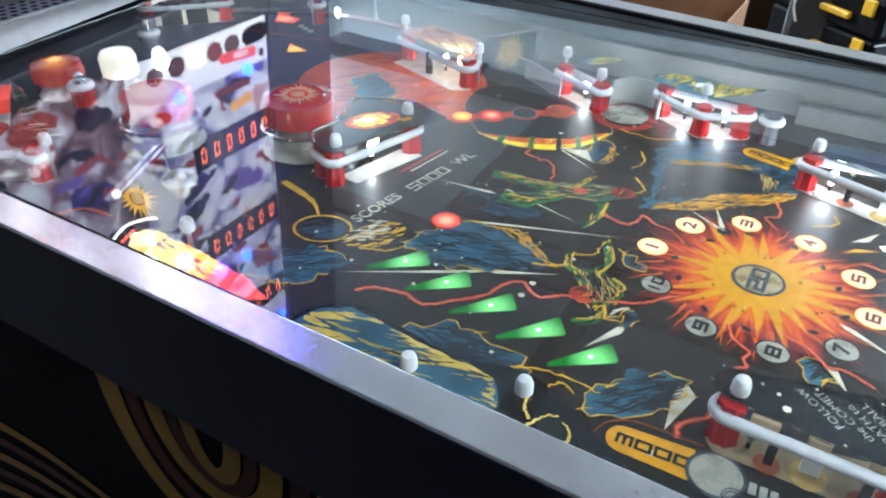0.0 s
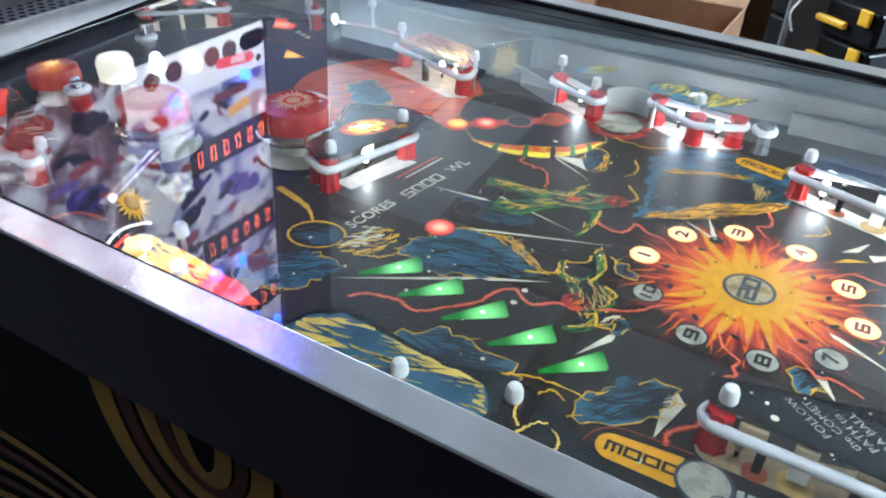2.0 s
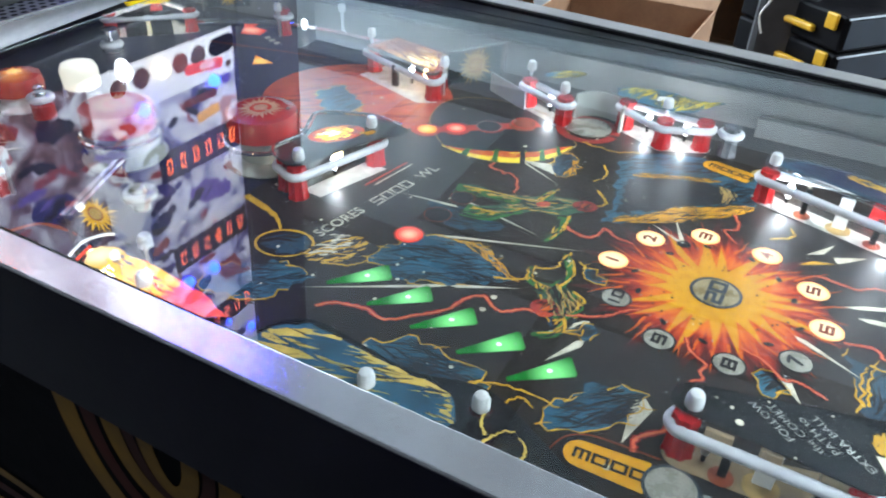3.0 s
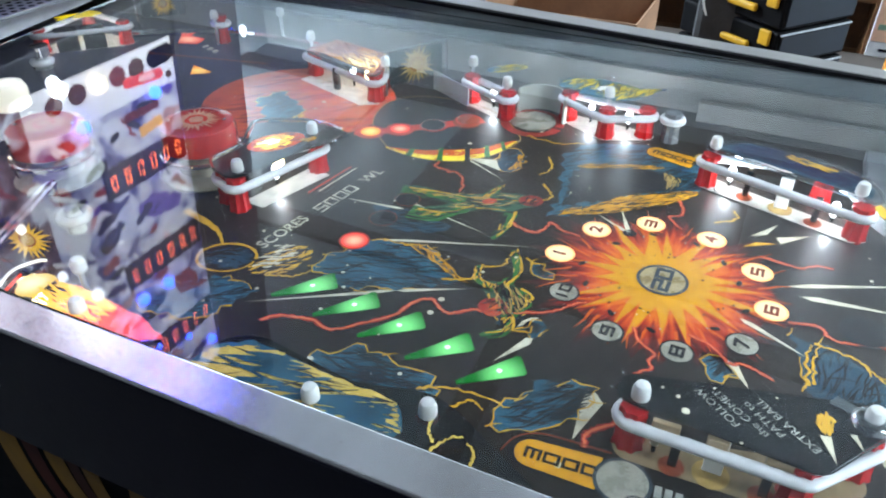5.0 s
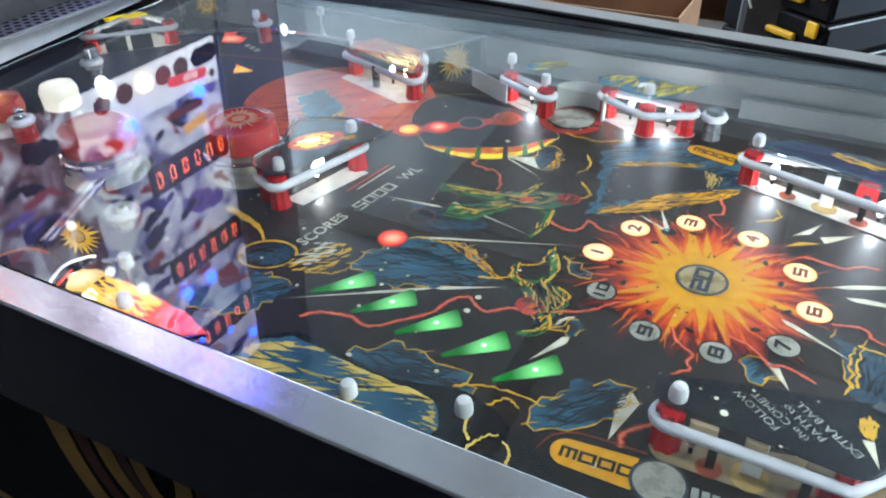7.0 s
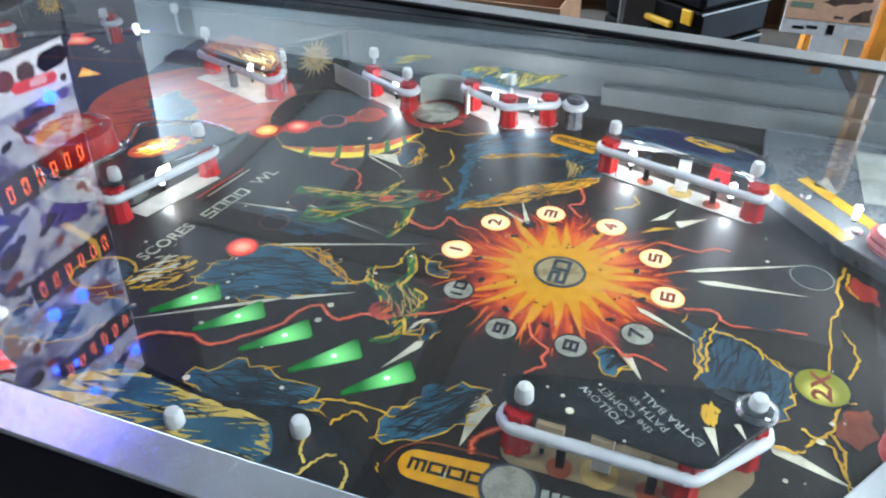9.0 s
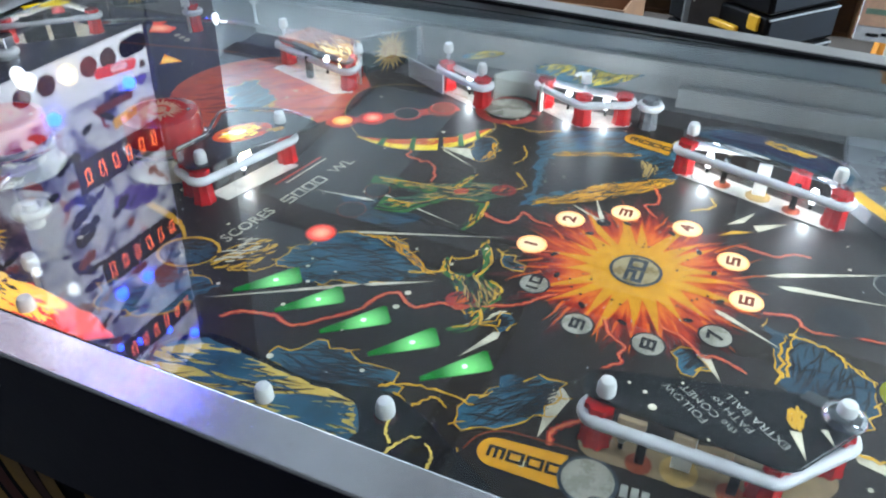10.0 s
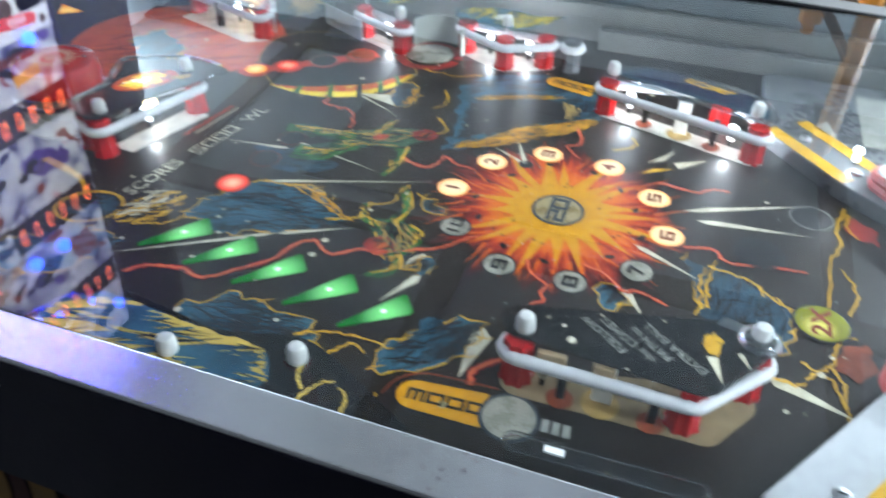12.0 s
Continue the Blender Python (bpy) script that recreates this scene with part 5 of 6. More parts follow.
part("glowing_tail", streaks([(-0.318, -0.189), (-0.285, -0.191), (-0.262, -0.195), (-0.262, -0.211), (-0.320, -0.212)], -6, 60, 0.030, 0.0016, PF + 0.0295, rnd, wave=0.08), mat("lit_comet_tail", (0.8, 0.4, 0.05), 0.2, 0, 0.1, 60, emit=(1, 0.56, 0.05), power=0.8), top)
part("red_print", flat(ragged([(-0.300, -0.190), (-0.244, -0.196), (-0.223, -0.204), (-0.234, -0.212), (-0.300, -0.212)], rnd, 0.001), PF + 0.0292), mat("lit_comet_end", (0.6, 0.05, 0.03), 0.2, 0, 0.1, 60, emit=(1, 0.06, 0.03), power=0.6), top)
cap_nut(comet, -0.310, -0.178, PF + 0.0285)
cap_nut(comet, -0.281, -0.206, PF + 0.0285)
lane_lamp(comet, -0.322, -0.200, PF + 0.014, "bulb_warm", 0.0045, 0.06, (1, 0.75, 0.4))
part("wire_guide", tube(smooth_line([(-0.336, -0.216, PF + 0.029), (-0.342, -0.198, PF + 0.031), (-0.339, -0.184, PF + 0.030), (-0.336, -0.179, PF + 0.0285)], 6), 0.0010), M["nylon"], comet, "white wire guide")
part("rod", tube([(-0.331, -0.214, PF + 0.029), (-0.336, -0.197, PF + 0.030)], 0.0009), M["cap_lit"], comet, "thin red rod")

# flame cover at the head of the middle lane
flame = thing("flame_cover", (-0.295, -0.02, PF), "black plastic cover with flame print, red posts and white rubber", "plastic cover")
part("white_patch", flat([(-0.304, -0.036), (-0.286, -0.038), (-0.268, 0.026), (-0.288, 0.032)], layer(8)), M["patch"], flame)
for x, y in ((-0.3165, -0.038), (-0.3015, -0.0445), (-0.281, 0.030)):
    red_post(flame, x, y)
band(flame, [(-0.3165, -0.038), (-0.3015, -0.0445), (-0.281, 0.030)], 0.0075, PF + 0.0195)
outline = [p[:2] for p in smooth_line([(-0.306, -0.050), (-0.295, -0.042), (-0.283, -0.002), (-0.270, 0.025), (-0.261, 0.040), (-0.264, 0.048), (-0.297, 0.051), (-0.336, 0.034), (-0.333, 0.019), (-0.323, -0.006), (-0.327, -0.029), (-0.324, -0.042), (-0.306, -0.050)], 4)[:-1]]
top = plastic(flame, outline, PF + 0.0275, "plastic_black", "cover_plastic", "black plastic cover")
part("cover_edge", tube([(x, y, PF + 0.0283) for x, y in outline], 0.0010, True, 6), M["clear"], top)
zone = ellipse(-0.304, 0.010, 0.023, 0.0135, 56, 20)
part("flame_print", flat(ragged(ragged(zone, rnd, 0.004, 0.006), rnd, 0.0015, 0.003), PF + 0.0292), lens("lit_flame_print", (1.0, 0.62, 0.14), (1.0, 0.10, 0.02), 0.95, (0.45, 0.5), 0.55, 0.5), top, "glowing flame print")
part("flame_gap", streaks(zone, 66, 40, 0.012, 0.0015, PF + 0.0293, rnd), M["brown"], top)
part("flame_heart", streaks(ellipse(-0.305, 0.008, 0.018, 0.010, 56, 20), 50, 42, 0.010, 0.0014, PF + 0.0294, rnd), mat("lit_flame_yellow", (0.9, 0.6, 0.05), 0.2, 0, 0.1, 60, emit=(1, 0.62, 0.10), power=1.3), top)
part("flame_core", streaks(ellipse(-0.308, 0.006, 0.010, 0.006, 56, 20), 40, 16, 0.008, 0.0014, PF + 0.0295, rnd), mat("lit_flame_white", (0.9, 0.85, 0.7), 0.2, 0, 0.1, 60, emit=(1, 0.93, 0.72), power=1.5), top)
part("flame_spark", streaks(ellipse(-0.285, 0.024, 0.008, 0.004, 50), 60, 12, 0.008, 0.002, PF + 0.0294, rnd), M["yellow"], top)
cap_nut(flame, -0.302, -0.040, PF + 0.0291)
cap_nut(flame, -0.288, 0.036, PF + 0.0291)
lane_lamp(flame, -0.303, 0.008, PF + 0.012, "bulb_warm", 0.0045, 0.12, (1, 0.6, 0.25))
lane_lamp(flame, -0.297, -0.004, PF + 0.0085, "bulb", 0.0024, 0.12)
part("wire_guide", tube(smooth_line([(-0.318, -0.047, PF + 0.0300), (-0.330, -0.034, PF + 0.0300), (-0.326, -0.006, PF + 0.0300), (-0.336, 0.018, PF + 0.0300), (-0.338, 0.036, PF + 0.0300), (-0.300, 0.053, PF + 0.0300), (-0.268, 0.050, PF + 0.0300)], 6), 0.0013), M["chrome"], flame, "polished wire guide", True)
part("switch_box", box(-0.312, -0.302, -0.030, -0.014, PF + 0.0006, PF + 0.022, 0.001), M["plastic_black"], flame, "black switch box")


def bumper(x, y, label, cap="cap_red"):
    b = thing("pop_bumper", (x, y, PF), label, "bumper", "pop bumpers")
    part("skirt", lathe([(0.0305, 0.0006), (0.033, 0.003), (0.030, 0.0055), (0.020, 0.0075)], x, y, PF, 40), M["milky"], b, "white plastic skirt", True)
    part("body", lathe([(0.0195, 0.006), (0.0195, 0.026), (0.021, 0.0275)], x, y, PF, 32), M["milky"], b, "white plastic body", True)
    part("ring", tube([(x + 0.0305 * math.cos(a), y + 0.0305 * math.sin(a), PF + 0.022) for a in (2 * math.pi * k / 40 for k in range(40))], 0.0018, True), M["chrome"], b, "polished metal ring", True)
    for k in range(2):
        a = 0.9 + math.pi * k
        part("rod", tube([(x + 0.027 * math.cos(a), y + 0.027 * math.sin(a), PF + 0.001), (x + 0.0295 * math.cos(a), y + 0.0295 * math.sin(a), PF + 0.022)], 0.0016), M["chrome"], b)
    c = part("cap", lathe([(0.0265, 0.026), (0.0290, 0.028), (0.0290, 0.040), (0.0275, 0.045), (0.018, 0.0475), (0.004, 0.048)], x, y, PF, 40), M[cap], b, "red plastic cap", True)
    part("cap_print", flat([(x + px, y + py) for px, py in burst(26, 0.011, 0.021, 0.2, 5)], PF + 0.0482), M["cap_print"], c, "pale starburst print")
    part("cap_ring", ribbon(ellipse(x, y, 0.007, 0.007, 0, 20), 0.003, 0.003, PF + 0.0484, rnd=rnd), M["red"], c)
    for k in range(2):
        a = 0.5 + math.pi * k
        part("screw", lathe([(0.002, 0), (0.0015, 0.0012)], x + 0.021 * math.cos(a), y + 0.021 * math.sin(a), PF + 0.0472, 10), M["chrome"], c)
    return b


oc = thing("side_cover", (-0.63, -0.10, PF), "dark plastic cover with red print over a red post", "plastic cover")
top = plastic(oc, [(-0.503, -0.166), (-0.479, -0.136), (-0.529, -0.117), (-0.609, -0.095)], PF + 0.0275, "plastic_black", "cover_plastic", "dark printed plastic")
part("cover_edge", tube([(x, y, PF + 0.0283) for x, y in [(-0.503, -0.166), (-0.479, -0.136), (-0.529, -0.117), (-0.609, -0.095)]], 0.0010, True, 6), M["clear"], top)
part("red_print", streaks([(-0.503, -0.166), (-0.479, -0.136), (-0.529, -0.117), (-0.609, -0.095)], 150, 9, 0.05, 0.002, PF + 0.0293, rnd), M["brown"], top)
part("white_print", streaks([(-0.503, -0.166), (-0.479, -0.136), (-0.529, -0.117), (-0.609, -0.095)], 60, 10, 0.02, 0.0015, PF + 0.0295, rnd), M["cream"], top)
red_post(oc, *(-0.53, -0.129))
part("printed_comet", ribbon(smooth_line([(-0.438, -0.186), (-0.427, -0.169), (-0.395, -0.166)], 5), 0.005, 0.002, layer(4), rnd=rnd), M["orange"], field)

bumper(-0.358, -0.014, "pop bumper with red starburst cap and white skirt")
bumper(-0.458, -0.068, "pop bumper with red starburst cap under the reflections")
dome = thing("lit_bumper", (-0.612, -0.049, PF), "pop bumper with glowing red cap", "bumper", "pop bumpers")
part("body", lathe([(0.020, 0), (0.0205, 0.002), (0.017, 0.006), (0.017, 0.016)], -0.612, -0.049, PF, 32), M["nylon"], dome, "white plastic body", True)
cap = part("cap", lathe([(0.019, 0.014), (0.0225, 0.0155), (0.0235, 0.024), (0.0215, 0.0300), (0.012, 0.0325), (0.004, 0.0330)], -0.612, -0.049, PF, 48, 12, 0.05), M["dome"], dome, "glowing red plastic cap", True)
part("cap_print", flat([(-0.612 + px * 0.8, -0.049 + py * 0.8) for px, py in burst(9, 0.006, 0.016, 0.4, 9)], PF + 0.0334), M["amber_lit"], cap, "glowing orange print")
edge = thing("lit_bumper", (-0.600, -0.112, PF), "red lit cap beside the cabinet wall", "bumper", "pop bumpers")
part("body", lathe([(0.014, 0), (0.0145, 0.002), (0.011, 0.006), (0.011, 0.016)], -0.600, -0.112, PF, 28), M["nylon"], edge, smooth=True)
part("cap", lathe([(0.0155, 0.014), (0.0175, 0.016), (0.0175, 0.026), (0.012, 0.0290), (0.003, 0.0295)], -0.600, -0.112, PF, 40), M["cap_lit"], edge, "glowing red plastic cap", True)
rp = thing("rubber_peg", (-0.578, -0.052, PF), "grey peg with white rubber ring and red base", "peg")
part("base", lathe([(0.0105, 0), (0.0100, 0.012), (0.0075, 0.014)], -0.578, -0.052, PF, 24), M["cap_red"], rp, "red plastic base", True)
part("peg", lathe([(0.0058, 0.013), (0.0058, 0.020), (0.0040, 0.023), (0.0048, 0.027), (0.0020, 0.029)], -0.578, -0.052, PF, 20), M["chrome"], rp, smooth=True)
part("rubber_ring", tube([(x, y, PF + 0.0175) for x, y in ellipse(-0.578, -0.052, 0.0085, 0.0085, 0, 24)], 0.0034, True, 8), M["rubber"], rp, smooth=True)

# orange cover at the upper far side
oc = thing("planet_cover", (-0.345, 0.18, PF), "orange printed plastic cover over red posts and white rubber", "plastic cover")
part("white_patch", flat([(-0.402, 0.184), (-0.316, 0.154), (-0.300, 0.164), (-0.322, 0.212), (-0.392, 0.224)], layer(3)), M["patch"], oc)
for x, y in ((-0.396, 0.203), (-0.308, 0.172), (-0.318, 0.204)):
    red_post(oc, x, y)
band(oc, [(-0.397, 0.202), (-0.308, 0.171), (-0.317, 0.206), (-0.390, 0.222)], 0.0078, PF + 0.0195)
outline = around([(-0.392, 0.196), (-0.308, 0.168), (-0.320, 0.214), (-0.386, 0.230)], 0.007)
top = plastic(oc, outline, PF + 0.0275, "clear", "cover_plastic", "clear printed plastic")
zone = [(-0.394, 0.196), (-0.306, 0.167), (-0.319, 0.216), (-0.386, 0.232)]
part("orange_print", flat(zone, PF + 0.0292), lens("lit_planet_print", (1.0, 0.66, 0.20), (0.75, 0.20, 0.06), 0.95, (0.78, 0.36), 0.62, 0.30), top, "orange print glowing towards one end")
part("red_strokes", streaks(zone, -30, 46, 0.026, 0.0022, PF + 0.0294, rnd), M["brown"], top)
part("pale_strokes", streaks(ellipse(-0.330, 0.188, 0.022, 0.012, 150), -30, 16, 0.02, 0.0020, PF + 0.0295, rnd), mat("lit_planet_streak", (0.9, 0.7, 0.3), 0.2, 0, 0.1, 60, emit=(1, 0.78, 0.35), power=1.0), top)
part("leaf_switch", box(-0.358, -0.352, 0.176, 0.181, PF + 0.0006, PF + 0.022, 0.0004), M["plastic_black"], oc)
cap_nut(oc, -0.408, 0.217, PF + 0.030)
cap_nut(oc, -0.304, 0.186, PF + 0.030)
lane_lamp(oc, -0.345, 0.194, PF + 0.0085, "bulb", 0.0024, GLOW)
lane_lamp(oc, -0.326, 0.192, PF + 0.014, "bulb_warm", 0.0042, 0.1, (1, 0.7, 0.3))


def spinner(a, b, z0, z1, label, heavy=False, lean=0, size=0.24):
    s = thing("spinner_target", ((a[0] + b[0]) / 2, (a[1] + b[1]) / 2, PF), label, "spinner", "spinners")
    d = (Vector(b) - Vector(a))
    L, h = d.length, math.atan2(d.y, d.x)
    base = Matrix.Translation((a[0], a[1], 0)) @ Matrix.Rotation(h, 4, "Z")
    c = ((z1 + z0) / 2)
    hang = base @ Matrix.Translation((0, 0, c)) @ Matrix.Rotation(radians(-lean), 4, "X") @ Matrix.Translation((0, 0, -c))
    pl = part("plate", moved(box(0.002, L - 0.002, -0.0008, 0.0008, z0, z1, 0.0004), hang), M["clear" if lean else "card"], s, "plate with a sun print")
    up = hang @ Matrix.Translation((L * (0.36 if lean else 0.5), -0.0011, c)) @ Matrix.Rotation(radians(90), 4, "X")
    star = bmesh.new()
    flat([(x * size, y * size) for x, y in burst(20, 0.030, 0.070, 0.1, 7)], 0, star)
    part("sun_print", moved(star, up), M["tan" if size > 0.3 else "gold"], pl)
    disc = bmesh.new()
    flat(ellipse(0, 0, 0.019 * size, 0.019 * size, 0, 20), 0.0001, disc)
    part("sun_face", moved(disc, up), M["tan"], pl)
    ring = bmesh.new()
    ribbon(ellipse(0, 0, 0.019 * size, 0.019 * size, 0, 20, 0, 359), 0.0010, 0.0010, 0.0002, ring)
    part("sun_outline", moved(ring, up), M["brown"], pl)
    if heavy:
        part("bar", moved(box(-0.004, L + 0.002, -0.0045, 0.0045, z1 + 0.001, z1 + 0.0025, 0.0005), base), M["chrome"], s, "pale flat metal bar")
    part("wire", moved(tube([(-0.004, 0, PF), (-0.004, 0, z1 + 0.002), (L + 0.004, 0, z1 + 0.002), (L + 0.004, 0, PF)], 0.0012), base), M["chrome"], s, "bent wire bracket", True)
    return s


spinner((-0.302, 0.186), (-0.268, 0.240), PF + 0.010, PF + 0.042, "spinner target with gold sun print in wire bracket", size=0.34)
spinner((-0.660, 0.236), (-0.622, 0.274), PF + 0.012, PF + 0.042, "upright black card with orange sun print")
spinner((-0.372, -0.182), (-0.400, -0.118), PF + 0.002, PF + 0.032, "spinner target with gold sun print under a pale metal bar", True, 45, 0.27)


def post_pair(posts, caps, label, lights=(), group=""):
    cx, cy = sum(p[0] for p in posts) / len(posts), sum(p[1] for p in posts) / len(posts)
    s = thing("post_group", (cx, cy, PF), label, "rubber posts", group)
    part("white_patch", flat(around(posts, 0.009) if len(posts) > 2 else capsule(posts[0], posts[1], 0.009), layer(3)), M["patch"], s)
    for x, y in posts:
        red_post(s, x, y)
    ring = around(posts, 0.0075) if len(posts) > 2 else capsule(posts[0], posts[1], 0.0075)
    part("rubber_band", tube([(x, y, PF + 0.0195) for x, y in ring], 0.0032, True, 10), M["rubber"], s, "white rubber band", True)
    for x, y in caps:
        cap_nut(s, x, y, PF + 0.029)
    for x, y in lights:
        lane_lamp(s, x, y, PF + 0.0085, "bulb", 0.0024, GLOW)
    return s


pp = post_pair([(-0.224, 0.210), (-0.180, 0.188)], [(-0.230, 0.226), (-0.1825, 0.192)], "pair of red posts with a white rubber band", [(-0.200, 0.206)])
top = plastic(pp, around([(-0.218, 0.212), (-0.182, 0.200), (-0.17, 0.235), (-0.21, 0.245)], 0.006), PF + 0.0275, "smoke", "cover_plastic", "smoked printed plastic")
zone = ellipse(-0.197, 0.232, 0.021, 0.0085, 40)
part("blue_print", flat(ragged(ellipse(-0.197, 0.232, 0.021, 0.0085, 40, 16), rnd, 0.0015, 0.004), PF + 0.0293), M["sky"], top)
part("yellow_print", streaks(zone, 40, 26, 0.020, 0.0018, PF + 0.0295, rnd), M["lemon"], top)
part("hatching", streaks(zone, 40, 16, 0.016, 0.0012, PF + 0.0297, rnd), M["black"], top)

fp = post_pair([(-0.129, 0.212), (-0.089, 0.190), (-0.058, 0.205)], [(-0.093, 0.2085)], "three red posts with a white rubber band, lit white beneath", [(-0.108, 0.213), (-0.074, 0.212)])
top = plastic(fp, [(-0.145, 0.218), (-0.092, 0.198), (-0.021, 0.226), (-0.021, 0.254), (-0.145, 0.254)], PF + 0.0275, "smoke", "cover_plastic", "smoked printed plastic")
zone = [(-0.146, 0.228), (-0.141, 0.215), (-0.112, 0.206), (-0.088, 0.201), (-0.068, 0.214), (-0.050, 0.246), (-0.074, 0.238), (-0.100, 0.242), (-0.124, 0.240)]
part("blue_print", flat(ragged(zone, rnd, 0.004, 0.005), PF + 0.0293), M["sky"], top)
part("yellow_print", streaks(zone, 70, 60, 0.026, 0.0022, PF + 0.0295, rnd), M["lemon"], top)
part("hatching", streaks(zone, 70, 60, 0.02, 0.0013, PF + 0.0296, rnd), M["black"], top)
part("white_print", streaks(ellipse(-0.100, 0.222, 0.012, 0.007, 30), 60, 12, 0.012, 0.003, PF + 0.0298, rnd), M["white"], top)
ep = thing("single_post", (-0.036, 0.206, PF), "single dull post with a white rubber ring", "rubber post")
red_post(ep, -0.036, 0.206, material="apron_shaded")
part("rubber_ring", tube([(x, y, PF + 0.0195) for x, y in ellipse(-0.036, 0.206, 0.008, 0.008, 0, 24)], 0.0032, True, 8), M["rubber"], ep, smooth=True)

# ball saucer with its upright cup
sc = thing("ball_saucer", (-0.155, 0.190, PF), "eject saucer with white cup and red printed ring", "saucer")
part("red_print", ribbon(ellipse(-0.155, 0.188, 0.025, 0.025, 0, 40), 0.008, 0.008, layer(6)), M["dull_red"], sc)
part("cup", lathe([(0.019, 0.0012), (0.0205, 0.0016), (0.019, 0.0022), (0.012, 0.0018), (0.004, 0.0016)], -0.155, 0.190, PF, 32), M["dim"], sc, "pale metal cup", True)
part("backstop", moved(prism(ellipse(0, 0, 0.024, 0.024, 0, 20, 0, 180) + ellipse(0, 0, 0.022, 0.022, 0, 20, 0, 180)[::-1], PF, PF + 0.024), Matrix.Translation((-0.152, 0.200, 0)) @ Matrix.Rotation(radians(-10), 4, "Z")), M["milky"], sc, "curved pale backstop")

# far wall of the play area and lane beyond it
solo("lane_divider", box(-0.022, 0.40, 0.256, 0.264, PF, PF + 0.018, 0.001), M["ledge"], "pale grey painted rail beside the shooter lane", "lane rail", kind="structure")
solo("wall_ledge", box(BACK, 0.40, 0.274, 0.2828, PF, PF + 0.033, 0.0012), M["ledge"], "grey painted ledge along the cabinet wall", "ledge", kind="structure")

# steel guide, peg and single post
m = Matrix.Translation((-0.270, 0.222, 0)) @ Matrix.Rotation(math.atan2(-0.026, 0.048), 4, "Z")
solo("steel_guide", moved(box(0, 0.055, -0.0008, 0.0008, PF, PF + 0.019, 0.0004), m), M["apron"], "upright brushed steel ball guide plate", "ball guide")
pg = thing("rubber_peg", (-0.386, -0.118, PF), "pale grey peg with thick white rubber ring", "peg")
part("peg", lathe([(0.0060, 0), (0.0060, 0.012), (0.005, 0.014), (0.0045, 0.018), (0.002, 0.019)], -0.386, -0.118, PF, 20), M["milky"], pg, smooth=True)
part("rubber_ring", tube([(x, y, PF + 0.012) for x, y in ellipse(-0.386, -0.118, 0.0095, 0.0095, 0, 28)], 0.0036, True, 10), M["milky"], pg, smooth=True)
ps = thing("single_post", (-0.545, 0.241, PF), "single red post with white rubber ring beside a lamp", "rubber post")
red_post(ps, -0.545, 0.241, 0.030)
part("rubber_ring", tube([(x, y, PF + 0.021) for x, y in ellipse(-0.545, 0.241, 0.0082, 0.0082, 0, 24)], 0.0032, True, 8), M["rubber"], ps, smooth=True)
part("lamp_globe", lathe([(0.002, 0.004), (0.0042, 0.010), (0.0036, 0.015), (0.0012, 0.017)], -0.528, 0.256, PF, 16), M["globe"], ps, "small white glowing lamp", True)

# upper back corner
tl = post_pair([(-0.700, 0.128), (-0.640, 0.190), (-0.705, 0.200)], [(-0.545, 0.232), (-0.485, 0.272)], "red posts and white rubber at the top lanes", [(-0.67, 0.165)])
top = plastic(tl, around([(-0.712, 0.125), (-0.642, 0.196), (-0.715, 0.215)], 0.006), PF + 0.0275, "smoke", "cover_plastic", "smoked printed plastic")
part("lemon_print", streaks(ellipse(-0.69, 0.175, 0.026, 0.013, 40), 40, 50, 0.020, 0.004, PF + 0.0293, rnd), mat("lit_lemon_print", (0.8, 0.65, 0.03), 0.2, 0, 0.1, 60, emit=(1.0, 0.75, 0.02), power=0.7), top)
for x, y in ((-0.676, 0.142), (-0.657, 0.162)):
    m = Matrix.Translation((x, y, 0)) @ Matrix.Rotation(radians(-44), 4, "Z")
    solo("drop_target", moved(box(-0.0015, 0.0015, -0.0115, 0.0115, PF, PF + 0.027, 0.0008), m), M["plastic_black"], "black plastic drop target standing upright", "target", "drop targets")
tp = thing("steel_peg", (-0.635, 0.075, PF), "polished steel peg with white rubber ring", "peg")
part("peg", lathe([(0.010, 0), (0.010, 0.012), (0.006, 0.014), (0.006, 0.022), (0.009, 0.024), (0.009, 0.034)], -0.635, 0.075, PF, 24), M["chrome"], tp, smooth=True)
part("rubber_ring", tube([(x, y, PF + 0.018) for x, y in ellipse(-0.635, 0.075, 0.0085, 0.0085, 0, 24)], 0.0032, True, 8), M["rubber"], tp, smooth=True)
lp = thing("lit_cover", (-0.585, 0.0, PF), "white plastic cover lit brightly from beneath", "lamp cover")
poly = [(-0.612, 0.000), (-0.598, -0.020), (-0.566, -0.004), (-0.578, 0.018)]
part("cover_plastic", lathe([(0.014, 0.008), (0.0165, 0.010), (0.0170, 0.026), (0.0145, 0.031), (0.006, 0.0325)], -0.588, -0.002, PF, 28), lens("white_lit_cover", (1.0, 1.0, 0.92), (1.0, 0.95, 0.78), 1.4, reach=0.7, dim=0.6), lp, smooth=True)
for x, y in poly[:3]:
    part("leg", tube([(x * 0.985 - 0.009, y * 0.7, PF), (x * 0.985 - 0.009, y * 0.7, PF + 0.0078)], 0.002), M["steel"], lp)
for x, y in ((-0.588, 0.045),):
    d = thing("white_lamp", (x, y, PF), "small round white lamp, glowing", "lamp", "white lamps")
    part("globe", lathe([(0.003, 0), (0.006, 0.010), (0.007, 0.014), (0.005, 0.019), (0.002, 0.021)], x, y, PF, 20), M["globe"], d, smooth=True)
post_pair([(-0.545, -0.150), (-0.490, -0.158), (-0.52, -0.19)], [(-0.481, -0.153)], "red posts with white rubber near the top arch")
